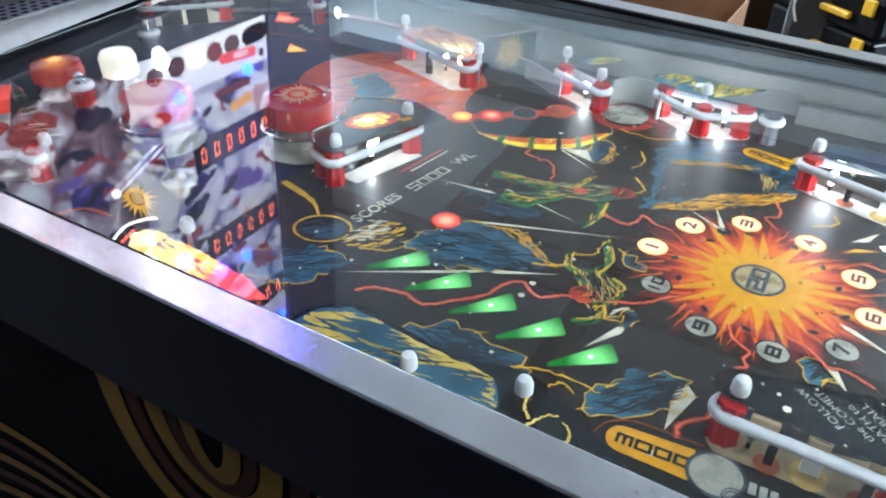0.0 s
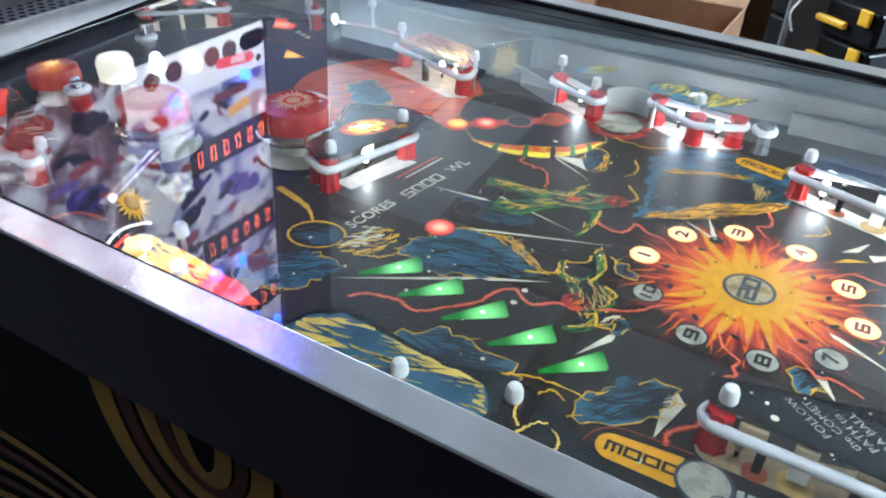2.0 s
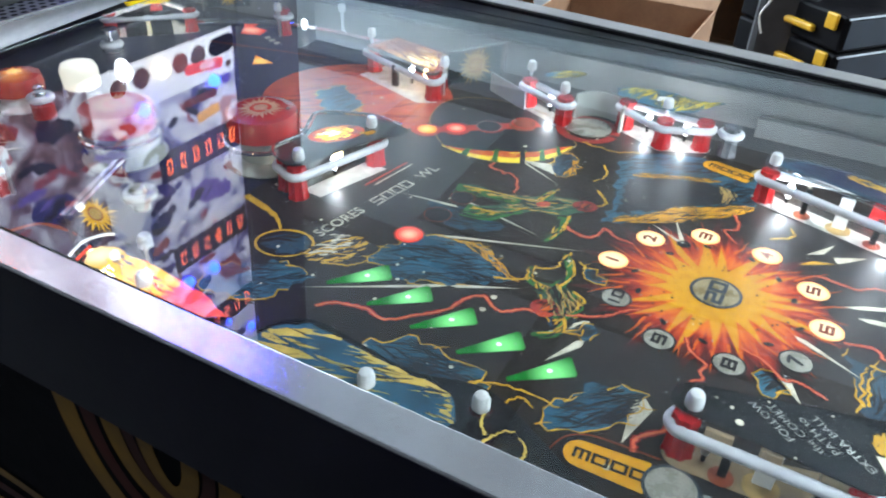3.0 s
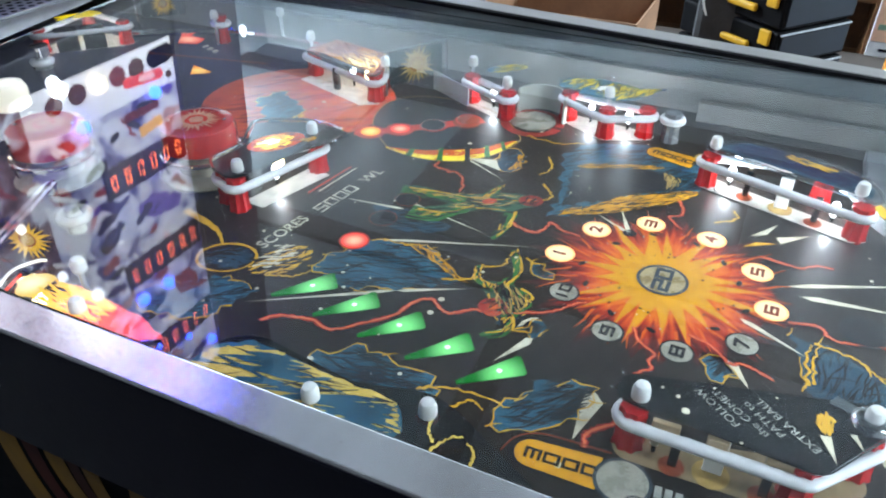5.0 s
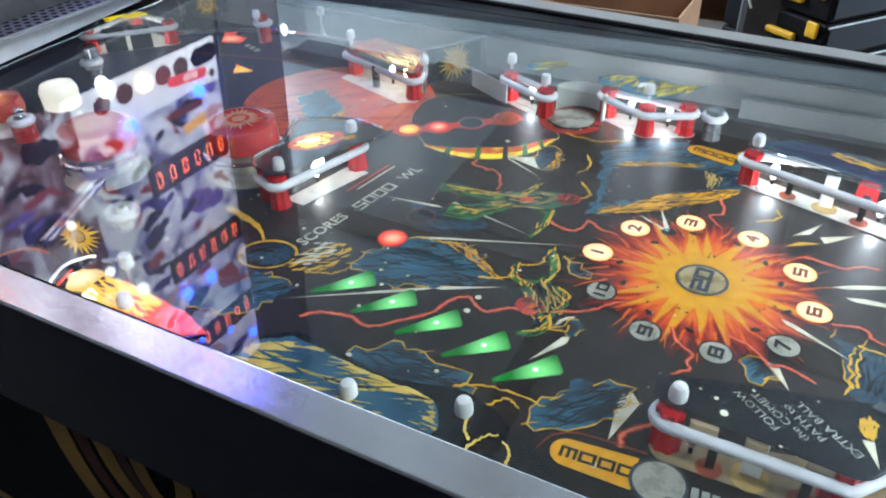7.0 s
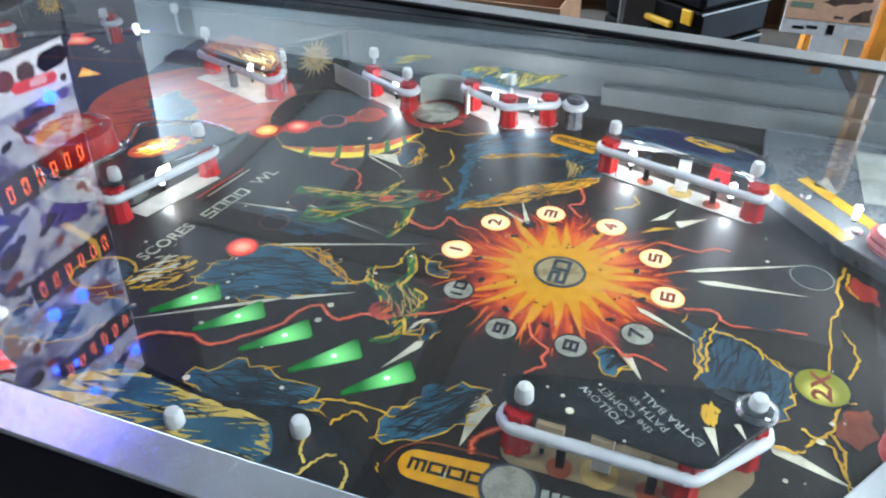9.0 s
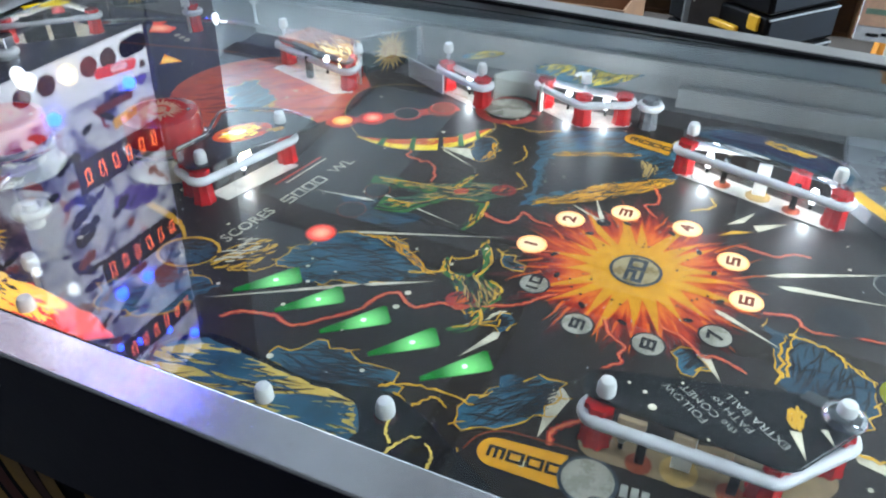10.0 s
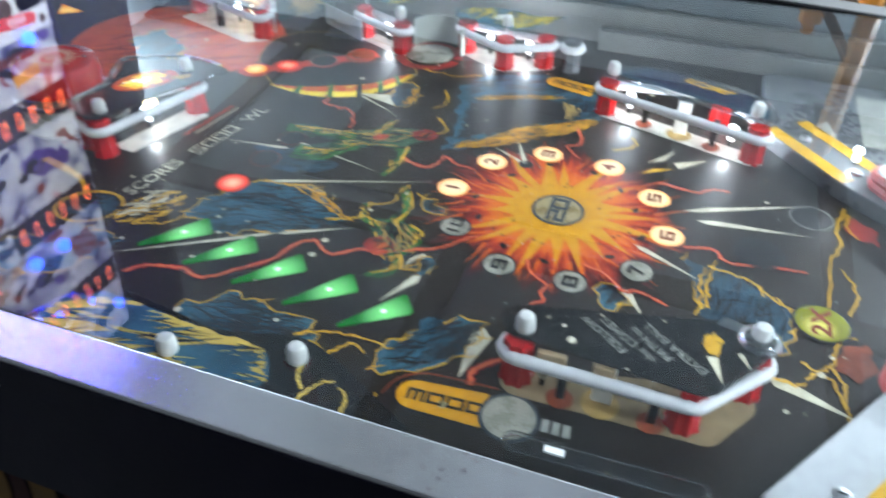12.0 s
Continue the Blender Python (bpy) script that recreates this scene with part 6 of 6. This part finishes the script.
pl = solo("metal_guide", tube(smooth_line([(-0.66, 0.20, PF + 0.018), (-0.55, 0.262, PF + 0.018), (-0.42, 0.272, PF + 0.018), (-0.30, 0.262, PF + 0.018)], 8), 0.004), M["chrome"], "curved chrome ball guide", "ball guide", smooth=True)
pl.location.z = PF

# lane guide and apron
lg = thing("lane_guide", (0.058, -0.198, PF), "clear lane guide with pale top edge", "lane guide")
part("guide", prism(capsule((0.024, -0.199), (0.094, -0.197), 0.004), PF, PF + 0.026), M["smoke"], lg)
part("top_edge", tube([(x, y, PF + 0.0265) for x, y in capsule((0.024, -0.199), (0.094, -0.197), 0.004)], 0.001, True, 6), M["clear"], lg)
part("marking", box(0.036, 0.044, -0.2, -0.197, PF + 0.0262, PF + 0.0272), M["nylon"], lg, "small white marking")
ap = thing("apron", (0.27, 0.025, PF), "grey metal apron with yellow edge stripes", "apron")
for side in (-1, 1):
    poly = [(0.121, side * 0.177), (0.174, side * 0.100), (0.235, side * 0.035), (0.40, side * 0.035), (0.40, 0.281 if side > 0 else -0.2185), (0.121, 0.236 if side > 0 else -0.2185)]
    if side > 0:
        poly = [(0.117, 0.135), (0.164, 0.078), (0.215, 0.035), (0.40, 0.035), (0.40, 0.236), (0.117, 0.236)]
    h = 0.011
    wing = part("apron_wing", prism(poly, PF + 0.0005, PF + h, 0.001), M["apron" if side < 0 else "apron_shaded"], ap)
    e0, e1 = Vector(poly[0]), Vector(poly[1])
    out = Vector((0.76, 0.65 * side))
    for off, w in (((0.0060, 0.0105), (0.034, 0.010)) if side > 0 else ((0.030, 0.010),)):
        part("edge_stripe", ribbon([tuple(e0 + out * off), tuple(e1 + out * off)], w, w, PF + h + 0.0003), M["gold"], wing, "yellow painted stripe")
    for t in (0.28, 0.92):
        c = e0.lerp(e1, t) + out * 0.019
        sc = part("screw", lathe([(0.0038, 0), (0.0034, 0.0014), (0.0012, 0.0020)], c.x, c.y, PF + h, 14), M["steel"], wing, smooth=True)
        part("slot", box(c.x - 0.0022, c.x + 0.0022, c.y - 0.0004, c.y + 0.0004, PF + h + 0.0016, PF + h + 0.0022), M["trim"], sc)
    if side > 0:
        part("printed_ray", flat([(0.150, 0.150), (0.160, 0.165), (0.166, 0.140)], PF + h + 0.0003), M["faded"], wing)
        part("instruction_card", box(0.182, 0.235, 0.135, 0.215, PF + h + 0.0002, PF + h + 0.0008), M["faded"], wing, "pale instruction card")
        part("instruction_card", box(0.205, 0.26, 0.050, 0.105, PF + h + 0.0002, PF + h + 0.0008), M["faded"], wing, "pale instruction card")
# bulb added to make the bright spot beside the far stripe
lane_lamp(ap, 0.174, 0.108, PF + 0.0150, "bulb", 0.0022, 0.14)
part("apron_middle", box(0.255, 0.40, -0.0345, 0.0345, PF + 0.0005, PF + 0.010, 0.001), M["inner"], ap)


def flipper(px, py, tx, ty, label):
    f = thing("flipper", (px, py, PF), label, "flipper", "flippers")
    out = []
    h = math.atan2(ty - py, tx - px)
    for x, y, r, t in ((tx, ty, 0.0050, 0), (px, py, 0.0095, 180)):
        out += [(x + r * math.cos(h + radians(t - 80 + 20 * k)), y + r * math.sin(h + radians(t - 80 + 20 * k))) for k in range(9)]
    part("bat", prism(out, PF + 0.004, PF + 0.024, 0.002), M["nylon"], f, "white plastic bat", True)
    ring = [(px + (x - px) * 1.06, py + (y - py) * 1.06, PF + 0.014) for x, y in out]
    bm = bmesh.new()
    for dz in (-0.005, 0.0, 0.005):
        tube([(x, y, z + dz) for x, y, z in ring], 0.0032, True, 6, bm)
    part("rubber", bm, mat("red_flipper_rubber", (0.42, 0.02, 0.02), 0.5, 0, 0.15, 60, 0.06, 300), f, "red rubber sleeve", True)
    part("pivot", lathe([(0.006, 0.0), (0.006, 0.0045), (0.004, 0.005)], px, py, PF, 16), M["steel"], f)


flipper(0.184, -0.094, 0.226, -0.050, "white flipper bat with red rubber sleeve")
flipper(0.192, 0.082, 0.222, 0.034, "white flipper bat with red rubber sleeve")


# ---- backbox ----
def backbox():
    X = -0.66
    b = thing("backbox", (X - 0.09, 0.025, RAIL + 0.025), "black pinball backbox with lit score glass", "backbox")
    y0, y1, z0, z1, zl = -0.358, 0.408, RAIL + 0.032, 1.72, 1.020
    part("body", box(X - 0.22, X - 0.012, y0, y1, z0, z1, 0.003), M["cab_black"], b)
    frame_mat = mat("blue_black_frame_paint", (0.010, 0.008, 0.030), 0.4, 0, 0.2, 20)
    for a0, a1 in ((y0, -0.245), (0.285, y1)):
        part("door_frame", box(X - 0.012, X + 0.004, a0, a1, z0, z1, 0.002), frame_mat, b)
    part("door_frame", box(X - 0.012, X + 0.004, -0.245, 0.285, 1.57, z1, 0.002), frame_mat, b)
    part("trim_strip", box(X - 0.002, X + 0.0055, 0.280, 0.2848, zl, 1.57, 0.0005), M["ledge"], b, "pale trim strip")
    part("neck", box(X - 0.24, X - 0.04, -0.252, 0.302, RAIL + 0.026, z0 - 0.0005), M["cab_black"], b)
    part("speaker_panel", box(X - 0.012, X + 0.004, -0.245, 0.285, 0.962, zl, 0.002), mat("black_speaker_panel", (0.03, 0.028, 0.03), 0.4, 0, 0.3, 60, 0.2, 200), b, "dark lower panel")
    part("lower_panel", box(X - 0.012, X + 0.004, -0.245, 0.285, z0, 0.9618, 0.001), mat("pale_grey_panel_paint", (0.42, 0.44, 0.46), 0.4, 0, 0.15, 14, 0.05), b, "pale grey bottom panel")
    def printed(name, scale, power, stops):
        art = mat(name, (0.6, 0.6, 0.62), 0.1, 0, 0.1, 5)
        nt = art.node_tree
        n, link = nt.nodes, nt.links.new
        nz, co, cr = n.new("ShaderNodeTexNoise"), n.new("ShaderNodeTexCoord"), n.new("ShaderNodeValToRGB")
        nz.inputs["Scale"].default_value, nz.inputs["Detail"].default_value, nz.inputs["Distortion"].default_value = scale, 7, 0.8
        link(co.outputs["Object"], nz.inputs["Vector"])
        els = cr.color_ramp.elements
        els[0].position, els[0].color = stops[0]
        els[1].position, els[1].color = stops[-1]
        for pos, c in stops[1:-1]:
            els.new(pos).color = c
        link(nz.outputs["Fac"], cr.inputs["Fac"])
        link(cr.outputs["Color"], n["Principled BSDF"].inputs["Base Color"])
        link(cr.outputs["Color"], n["Principled BSDF"].inputs["Emission Color"])
        n["Principled BSDF"].inputs["Emission Strength"].default_value = power
        return art

    pale = printed("lit_backglass_art", 24.0, ART, [(0.34, (0.06, 0.06, 0.20, 1)), (0.42, (0.30, 0.30, 0.48, 1)), (0.50, (0.60, 0.61, 0.70, 1)), (0.62, (0.85, 0.86, 0.95, 1)), (0.68, (0.60, 0.32, 0.32, 1))])
    brown = printed("dim_backglass_art", 24.0, ART * 0.85, [(0.36, (0.03, 0.02, 0.025, 1)), (0.46, (0.16, 0.08, 0.085, 1)), (0.54, (0.34, 0.28, 0.34, 1)), (0.62, (0.62, 0.62, 0.70, 1)), (0.70, (0.80, 0.80, 0.86, 1))])
    glass = part("backglass", box(X - 0.012, X - 0.002, 0.052, 0.280, 1.080, 1.57), pale, b, "lit printed backglass")
    part("backglass", box(X - 0.012, X - 0.002, -0.245, 0.0518, 1.080, 1.57), brown, b, "lit printed backglass, darker art")
    lower = part("lower_glass", box(X - 0.012, X - 0.001, 0.055, 0.280, zl, 1.080), mat("lit_white_glass", (0.8, 0.8, 0.8), 0.15, 0, 0.12, 7, emit=(0.80, 0.82, 0.90), power=ART * 1.2), b, "white lit strip with dark discs")

    part("dim_glass", box(X - 0.012, X - 0.001, -0.245, 0.0548, zl, 1.080), brown, b, "weakly lit white strip")

    def patch(poly, off, material, parent, name, label=""):
        bm = bmesh.new()
        flat(poly, 0, bm)
        return part(name, moved(bm, Matrix(((0, 0, 1, X + off), (1, 0, 0, 0), (0, 1, 0, 0), (0, 0, 0, 1)))), material, parent, label)

    red_on = mat("lit_red_window", (0.8, 0.05, 0.05), 0.2, 0, 0.1, 40, emit=(1, 0.04, 0.05), power=2.0)
    pink_on = mat("lit_pink_window", (0.9, 0.5, 0.5), 0.2, 0, 0.1, 40, emit=(1, 0.45, 0.45), power=2.2)
    for y, z, r, k in ((0.218, 1.043, 0.0125, "brown"), (0.188, 1.043, 0.0125, "red"), (0.128, 1.043, 0.0125, "brown"), (0.095, 1.045, 0.0115, "brown"), (0.268, 1.068, 0.005, "brown")):
        patch(ellipse(y, z, r, r, 0, 28), -0.0004, M[k], lower, "disc")
    patch(capsule((0.248, 1.041), (0.270, 1.040), 0.012), -0.0004, M["trim"], lower, "disc")
    patch(capsule((0.200, 1.056), (0.252, 1.062), 0.007), -0.0002, red_on, lower, "lit_window", "glowing red window")
    patch(capsule((0.222, 1.058), (0.240, 1.060), 0.0045), 0.0, pink_on, lower, "lit_window", "glowing pink window")
    patch([(0.185, 1.092), (0.245, 1.094), (0.242, 1.104), (0.182, 1.103)], -0.0003, M["red"], lower, "red_band")
    patch([(0.205, 1.118), (0.245, 1.114), (0.246, 1.128), (0.206, 1.132)], -0.0013, mat("lit_orange_bar", (0.9, 0.5, 0.1), 0.2, 0, 0.1, 40, emit=(1, 0.45, 0.10), power=2.0), glass, "lit_window", "glowing orange bar")
    for y, z, r, kind in ((0.239, 1.082, 0.0065, "bulb_blue"), (0.124, 1.082, 0.0065, "bulb_blue"), (0.201, 1.362, 0.0065, "bulb_blue"), (0.152, 1.358, 0.0065, "bulb_blue"), (0.128, 1.440, 0.0035, "bulb_blue"), (0.16, 1.455, 0.0035, "bulb_blue"), (0.218, 1.480, 0.004, "bulb_blue"), (0.266, 1.525, 0.0055, "bulb_blue"), (0.176, 1.528, 0.005, "bulb_blue"), (0.015, 1.158, 0.005, "bulb_cold"), (0.046, 1.245, 0.006, "bulb_cold"),  (0.156, 1.040, 0.011, "bulb_warm"), (0.105, 1.028, 0.010, "bulb_cold"), (0.085, 1.30, 0.008, "bulb_cold")):
        bm = bmesh.new()
        bmesh.ops.create_icosphere(bm, subdivisions=2, radius=r * (1.3 if kind == "bulb_blue" else 1.0))
        part("bulb", moved(bm, Matrix.Translation((X + 0.001, y, z))), M[kind], glass)
    # painted figures of the art: plain dark and coloured shapes, lit from behind
    arnd = random.Random(31)
    tones = [mat("backglass_" + n, c, 0.1, 0, 0.15, 30, emit=c, power=ART * 0.8) for n, c in (("navy", (0.03, 0.03, 0.16)), ("violet", (0.16, 0.10, 0.42)), ("maroon", (0.32, 0.05, 0.05)), ("black", (0.015, 0.015, 0.02)), ("white", (0.90, 0.90, 0.95)), ("flesh", (0.62, 0.36, 0.30)))]
    for y, z, a, c, turn, k in ((0.215, 1.235, 0.050, 0.018, 20, 1), (0.130, 1.240, 0.032, 0.014, -30, 3), (0.080, 1.215, 0.022, 0.034, 10, 4), (0.235, 1.385, 0.034, 0.022, 40, 2), (0.165, 1.385, 0.044, 0.014, -15, 0), (0.090, 1.355, 0.020, 0.030, 0, 5), (0.075, 1.150, 0.018, 0.012, 30, 2), (0.110, 1.500, 0.040, 0.018, 15, 1), (0.230, 1.530, 0.036, 0.014, -20, 0), (0.110, 1.285, 0.030, 0.010, 50, 0), (0.260, 1.275, 0.016, 0.010, 0, 4), (0.100, 1.430, 0.018, 0.012, 0, 3)):
        patch(ragged(ellipse(y, z, a * 0.8, c * 0.9, turn, 9), arnd, 0.006, 0.006), -0.0018 - 0.00002 * k, tones[k], glass, "painted_shape")
    for y, z, a, c, turn, k in ((0.010, 1.060, 0.030, 0.014, 10, 3), (-0.060, 1.050, 0.040, 0.016, -10, 2), (-0.010, 1.150, 0.040, 0.018, 20, 0), (-0.110, 1.235, 0.045, 0.020, -20, 2), (0.000, 1.245, 0.028, 0.034, 0, 3), (-0.030, 1.340, 0.034, 0.020, 40, 1), (0.015, 1.420, 0.030, 0.016, 0, 3), (-0.130, 1.120, 0.040, 0.012, 15, 4), (-0.040, 1.200, 0.034, 0.008, 25, 4)):
        patch(ragged(ellipse(y, z, a * 0.8, c * 0.9, turn, 9), arnd, 0.006, 0.006), -0.0006 if z < 1.1 else -0.0019, tones[k], glass, "painted_shape")
    for k in range(210):
        y, z = arnd.uniform(-0.225, 0.265), arnd.uniform(1.085, 1.55)
        a, c = arnd.uniform(0.005, 0.024), arnd.uniform(0.002, 0.008)
        tone = tones[arnd.choice((0, 0, 1, 2, 2, 3, 3, 4, 4, 5))]
        patch(ragged(ellipse(y, z, a, c, arnd.uniform(-40, 60), 9), arnd, 0.004, 0.005), -0.0012 + 0.000004 * k, tone, glass, "painted_shape")
    # score displays of six glowing digits
    seg_mat = mat("glowing_segment", (1, 0.2, 0.05), 0.3, 0, 0, 40, emit=(1.0, 0.13, 0.03), power=11)
    win = mat("display_window", (0.02, 0.012, 0.03), 0.08, 0, 0.2, 20)
    for z in (1.169, 1.313, 1.459):
        for a0, a1 in ((0.135, 0.277), (-0.205, -0.063)):
            d = part("score_display", box(X - 0.003, X + 0.0006, a0, a1, z - 0.021, z + 0.021, 0.001), win, glass, "dark score window with glowing orange digits")
            for k in range(6):
                cy = a0 + 0.014 + 0.0226 * k
                sg = bmesh.new()
                w, h, t = 0.0085, 0.020, 0.0015
                for (p0, p1, q0, q1) in ((-w / 2, w / 2, h / 2 - t, h / 2), (-w / 2, w / 2, -h / 2, -h / 2 + t), (-w / 2, -w / 2 + t, 0.001, h / 2 - 0.003), (w / 2 - t, w / 2, 0.001, h / 2 - 0.003), (-w / 2, -w / 2 + t, -h / 2 + 0.003, -0.001), (w / 2 - t, w / 2, -h / 2 + 0.003, -0.001)):
                    box(X + 0.0008, X + 0.0014, cy + p0, cy + p1, z + q0, z + q1, bm=sg)
                part("digit", sg, seg_mat, d)
    # the backbox stands square to the glass
    def mirror(normal, at):
        n = Vector(normal).normalized()
        m = Matrix.Identity(4)
        for i in range(3):
            for j in range(3):
                m[i][j] -= 2 * n[i] * n[j]
        m.translation = 2 * n.dot(Vector(at)) * n
        return m

    b.matrix_world = mirror((0.008, -0.030, 1), PANE.translation) @ mirror((0.030, 0, 1), (0, 0, RAIL - 0.0005)) @ Matrix.Translation(b.location)
    return b


backbox()


# ---- beyond the machine ----
def background():
    bench = thing("workbench", (-0.25, 1.75, 0), "low dark wooden workbench", "table")
    dark = mat("dark_bench_wood", (0.045, 0.035, 0.028), 0.6, 0, 0.3, 8, 0.15, 90)
    part("top", box(-1.3, 0.75, 1.25, 2.25, 0.28, 0.31, 0.004), dark, bench)
    for x in (-1.25, 0.70):
        for y in (1.30, 2.20):
            part("leg", box(x - 0.025, x + 0.025, y - 0.025, y + 0.025, 0, 0.28, 0.003), dark, bench)
    black = mat("black_case_plastic", (0.003, 0.003, 0.004), 0.5, 0, 0.2, 30, 0.15, 300, spec=0.08)
    side = mat("blue_black_case_side", (0.012, 0.017, 0.026), 0.35, 0, 0.2, 20, 0.08, 300)
    yel = mat("yellow_case_plastic", (0.62, 0.34, 0.008), 0.4, 0, 0.12, 40)
    alu = mat("aluminium_strip", (0.6, 0.62, 0.65), 0.3, 0.9, 0.1, 40)
    cz, turn = 0.31, -38
    for k in range(3):
        h = 0.098
        z0 = cz + 0.0002 + k * (h + 0.001)
        c = thing("tool_case", (0.020, 1.70, z0), "black plastic tool case with yellow latches", "tool case", "stacked tool cases")
        m = Matrix.Translation((0.020, 1.70, 0)) @ Matrix.Rotation(radians(turn), 4, "Z")
        part("shell", moved(box(-0.36, 0, 0, 0.28, z0, z0 + h - 0.004, 0.008), m), black, c)
        part("end_panel", moved(box(0.0002, 0.003, 0.012, 0.27, z0 + 0.010, z0 + h - 0.016, 0.001), m), side, c, "blue-black end panel")
        part("strip", moved(box(0.0004, 0.005, 0.004, 0.275, z0 + h - 0.013, z0 + h - 0.008, 0.001), m), alu, c, "aluminium strip")
        for x in (-0.275, -0.040):
            part("latch", moved(box(x - 0.018, x + 0.018, -0.010, -0.0002, z0 + h - 0.045, z0 + h - 0.004, 0.004), m), yel, c, "yellow latch")
        part("handle", moved(box(-0.205, -0.085, -0.016, -0.0002, z0 + 0.030, z0 + 0.050, 0.006), m), yel, c, "yellow carrying handle")
    card = mat("brown_cardboard", (0.30, 0.165, 0.09), 0.8, 0, 0.15, 12, 0.15, 120)
    bx = thing("cardboard_box", (-0.42, 1.52, 0.3102), "open brown cardboard box on the bench", "box")
    x0, x1, y0, y1, z0, z1 = -0.68, -0.285, 1.35, 1.62, 0.3104, 0.585
    for nm, a in (("side", (x0, x1, y0, y0 + 0.005)), ("side", (x0, x1, y1 - 0.005, y1)), ("side", (x0, x0 + 0.005, y0 + 0.0052, y1 - 0.0052)), ("side", (x1 - 0.005, x1, y0 + 0.0052, y1 - 0.0052))):
        part(nm, box(*a, z0, z1, 0.001), card, bx)
    part("bottom", box(x0 + 0.006, x1 - 0.006, y0 + 0.006, y1 - 0.006, z0, z0 + 0.004), card, bx)
    flap = box(0, x1 - x0, 0, 0.11, 0, 0.004, 0.001)
    part("flap", moved(flap, Matrix.Translation((x0, y1 + 0.001, z1 - 0.003)) @ Matrix.Rotation(radians(28), 4, "X")), card, bx)
    gm = mat("dark_grey_canister", (0.06, 0.062, 0.065), 0.5, 0.3, 0.2, 20, 0.1)
    gc = thing("canister", (-0.13, 1.86, 0.3102), "dark grey metal canister with pale cable", "canister")
    part("body", box(-0.21, -0.06, 1.80, 1.94, 0.3104, 0.70, 0.02), gm, gc)
    part("cable", tube(smooth_line([(-0.19, 1.795, 0.66), (-0.175, 1.785, 0.60), (-0.195, 1.785, 0.55), (-0.18, 1.79, 0.50)], 6), 0.003), M["nylon"], gc, smooth=True)
    wood = mat("orange_pine", (0.85, 0.33, 0.04), 0.45, 0, 0.2, 18, 0.1, 90)
    dwood = mat("brown_stained_pine", (0.16, 0.07, 0.025), 0.5, 0, 0.2, 18, 0.1, 90)
    st = thing("wooden_easel", (0.37, 1.20, 0), "orange pine folding easel with brown braces", "easel")
    for x, xt, zt in ((0.358, 0.402, 1.62), (0.225, 0.286, 1.325)):
        p = part("pole", tube([(x, 1.30 - 0.02, 0), (xt, 1.30, zt)], 0.023, False, 6), wood, st)
        part("tip", tube([(xt, 1.30, zt), (xt + 0.001, 1.30, zt + 0.024)], 0.013, False, 6), wood, p)
    part("brace", tube([(0.290, 1.302, 1.270), (0.401, 1.302, 1.414)], 0.012, False, 6), dwood, st)
    part("back_leg", tube([(0.33, 1.31, 1.28), (0.34, 1.62, 0.0)], 0.014, False, 6), wood, st)
    part("ledge", box(0.20, 0.42, 1.255, 1.29, 0.46, 0.475, 0.003), wood, st)
    pic = thing("picture_board", (0.262, 1.24, 0.476), "printed board with a peach picture and white lower border", "board")
    peach = mat("peach_print", (0.88, 0.52, 0.33), 0.5, 0, 0.15, 16)
    part("board", box(0.184, 0.345, 1.232, 1.244, 0.6262, 0.84, 0.001), M["nylon"], pic)
    part("picture", box(0.186, 0.343, 1.2295, 1.2318, 0.656, 0.836), peach, pic)
    grey_green = mat("grey_green_print", (0.25, 0.36, 0.25), 0.5, 0, 0.2, 40)
    part("print", box(0.192, 0.232, 1.228, 1.2293, 0.679, 0.689), grey_green, pic)
    shade = mat("grey_brown_print", (0.16, 0.10, 0.075), 0.5, 0, 0.3, 60)
    for poly in ([(0.246, 0.692), (0.262, 0.700), (0.285, 0.702), (0.310, 0.722), (0.330, 0.726), (0.332, 0.700), (0.300, 0.694), (0.270, 0.686)], [(0.300, 0.660), (0.306, 0.672), (0.334, 0.688), (0.338, 0.662)], [(0.272, 0.664), (0.276, 0.670), (0.290, 0.669), (0.290, 0.662)]):
        bm = flat(ragged(poly, rnd, 0.002, 0.006), 0)
        part("print", moved(bm, Matrix(((1, 0, 0, 0), (0, 0, 1, 1.2290), (0, 1, 0, 0), (0, 0, 0, 1)))), shade, pic, "grey-brown printed shape")
    for a0, a1, b0, b1 in ((0.205, 0.226, 0.637, 0.642), (0.230, 0.250, 0.640, 0.645), (0.268, 0.280, 0.632, 0.650)):
        part("marking", box(a0, a1, 1.2295, 1.2318, b0, b1), M["black"], pic, "dark bar of unreadable print")
    part("stand", box(0.246, 0.306, 1.233, 1.246, 0.4765, 0.626), M["nylon"], pic)
    sh = thing("wooden_shelf", (-0.5, 2.5, 0), "open brown wooden shelving", "shelf")
    for x in (-1.2, -0.52, 0.3, 0.95):
        part("upright", box(x - 0.02, x + 0.02, 2.42, 2.60, 0, 1.15, 0.003), wood if x == -0.52 else dwood, sh)
    for z in (0.12, 0.42, 0.78, 1.13):
        part("board", box(-1.18, 0.93, 2.43, 2.85, z, z + 0.02, 0.002), dwood, sh)
    part("back", box(-1.2, 0.95, 2.86, 2.87, 0, 1.15), dwood, sh)


background()
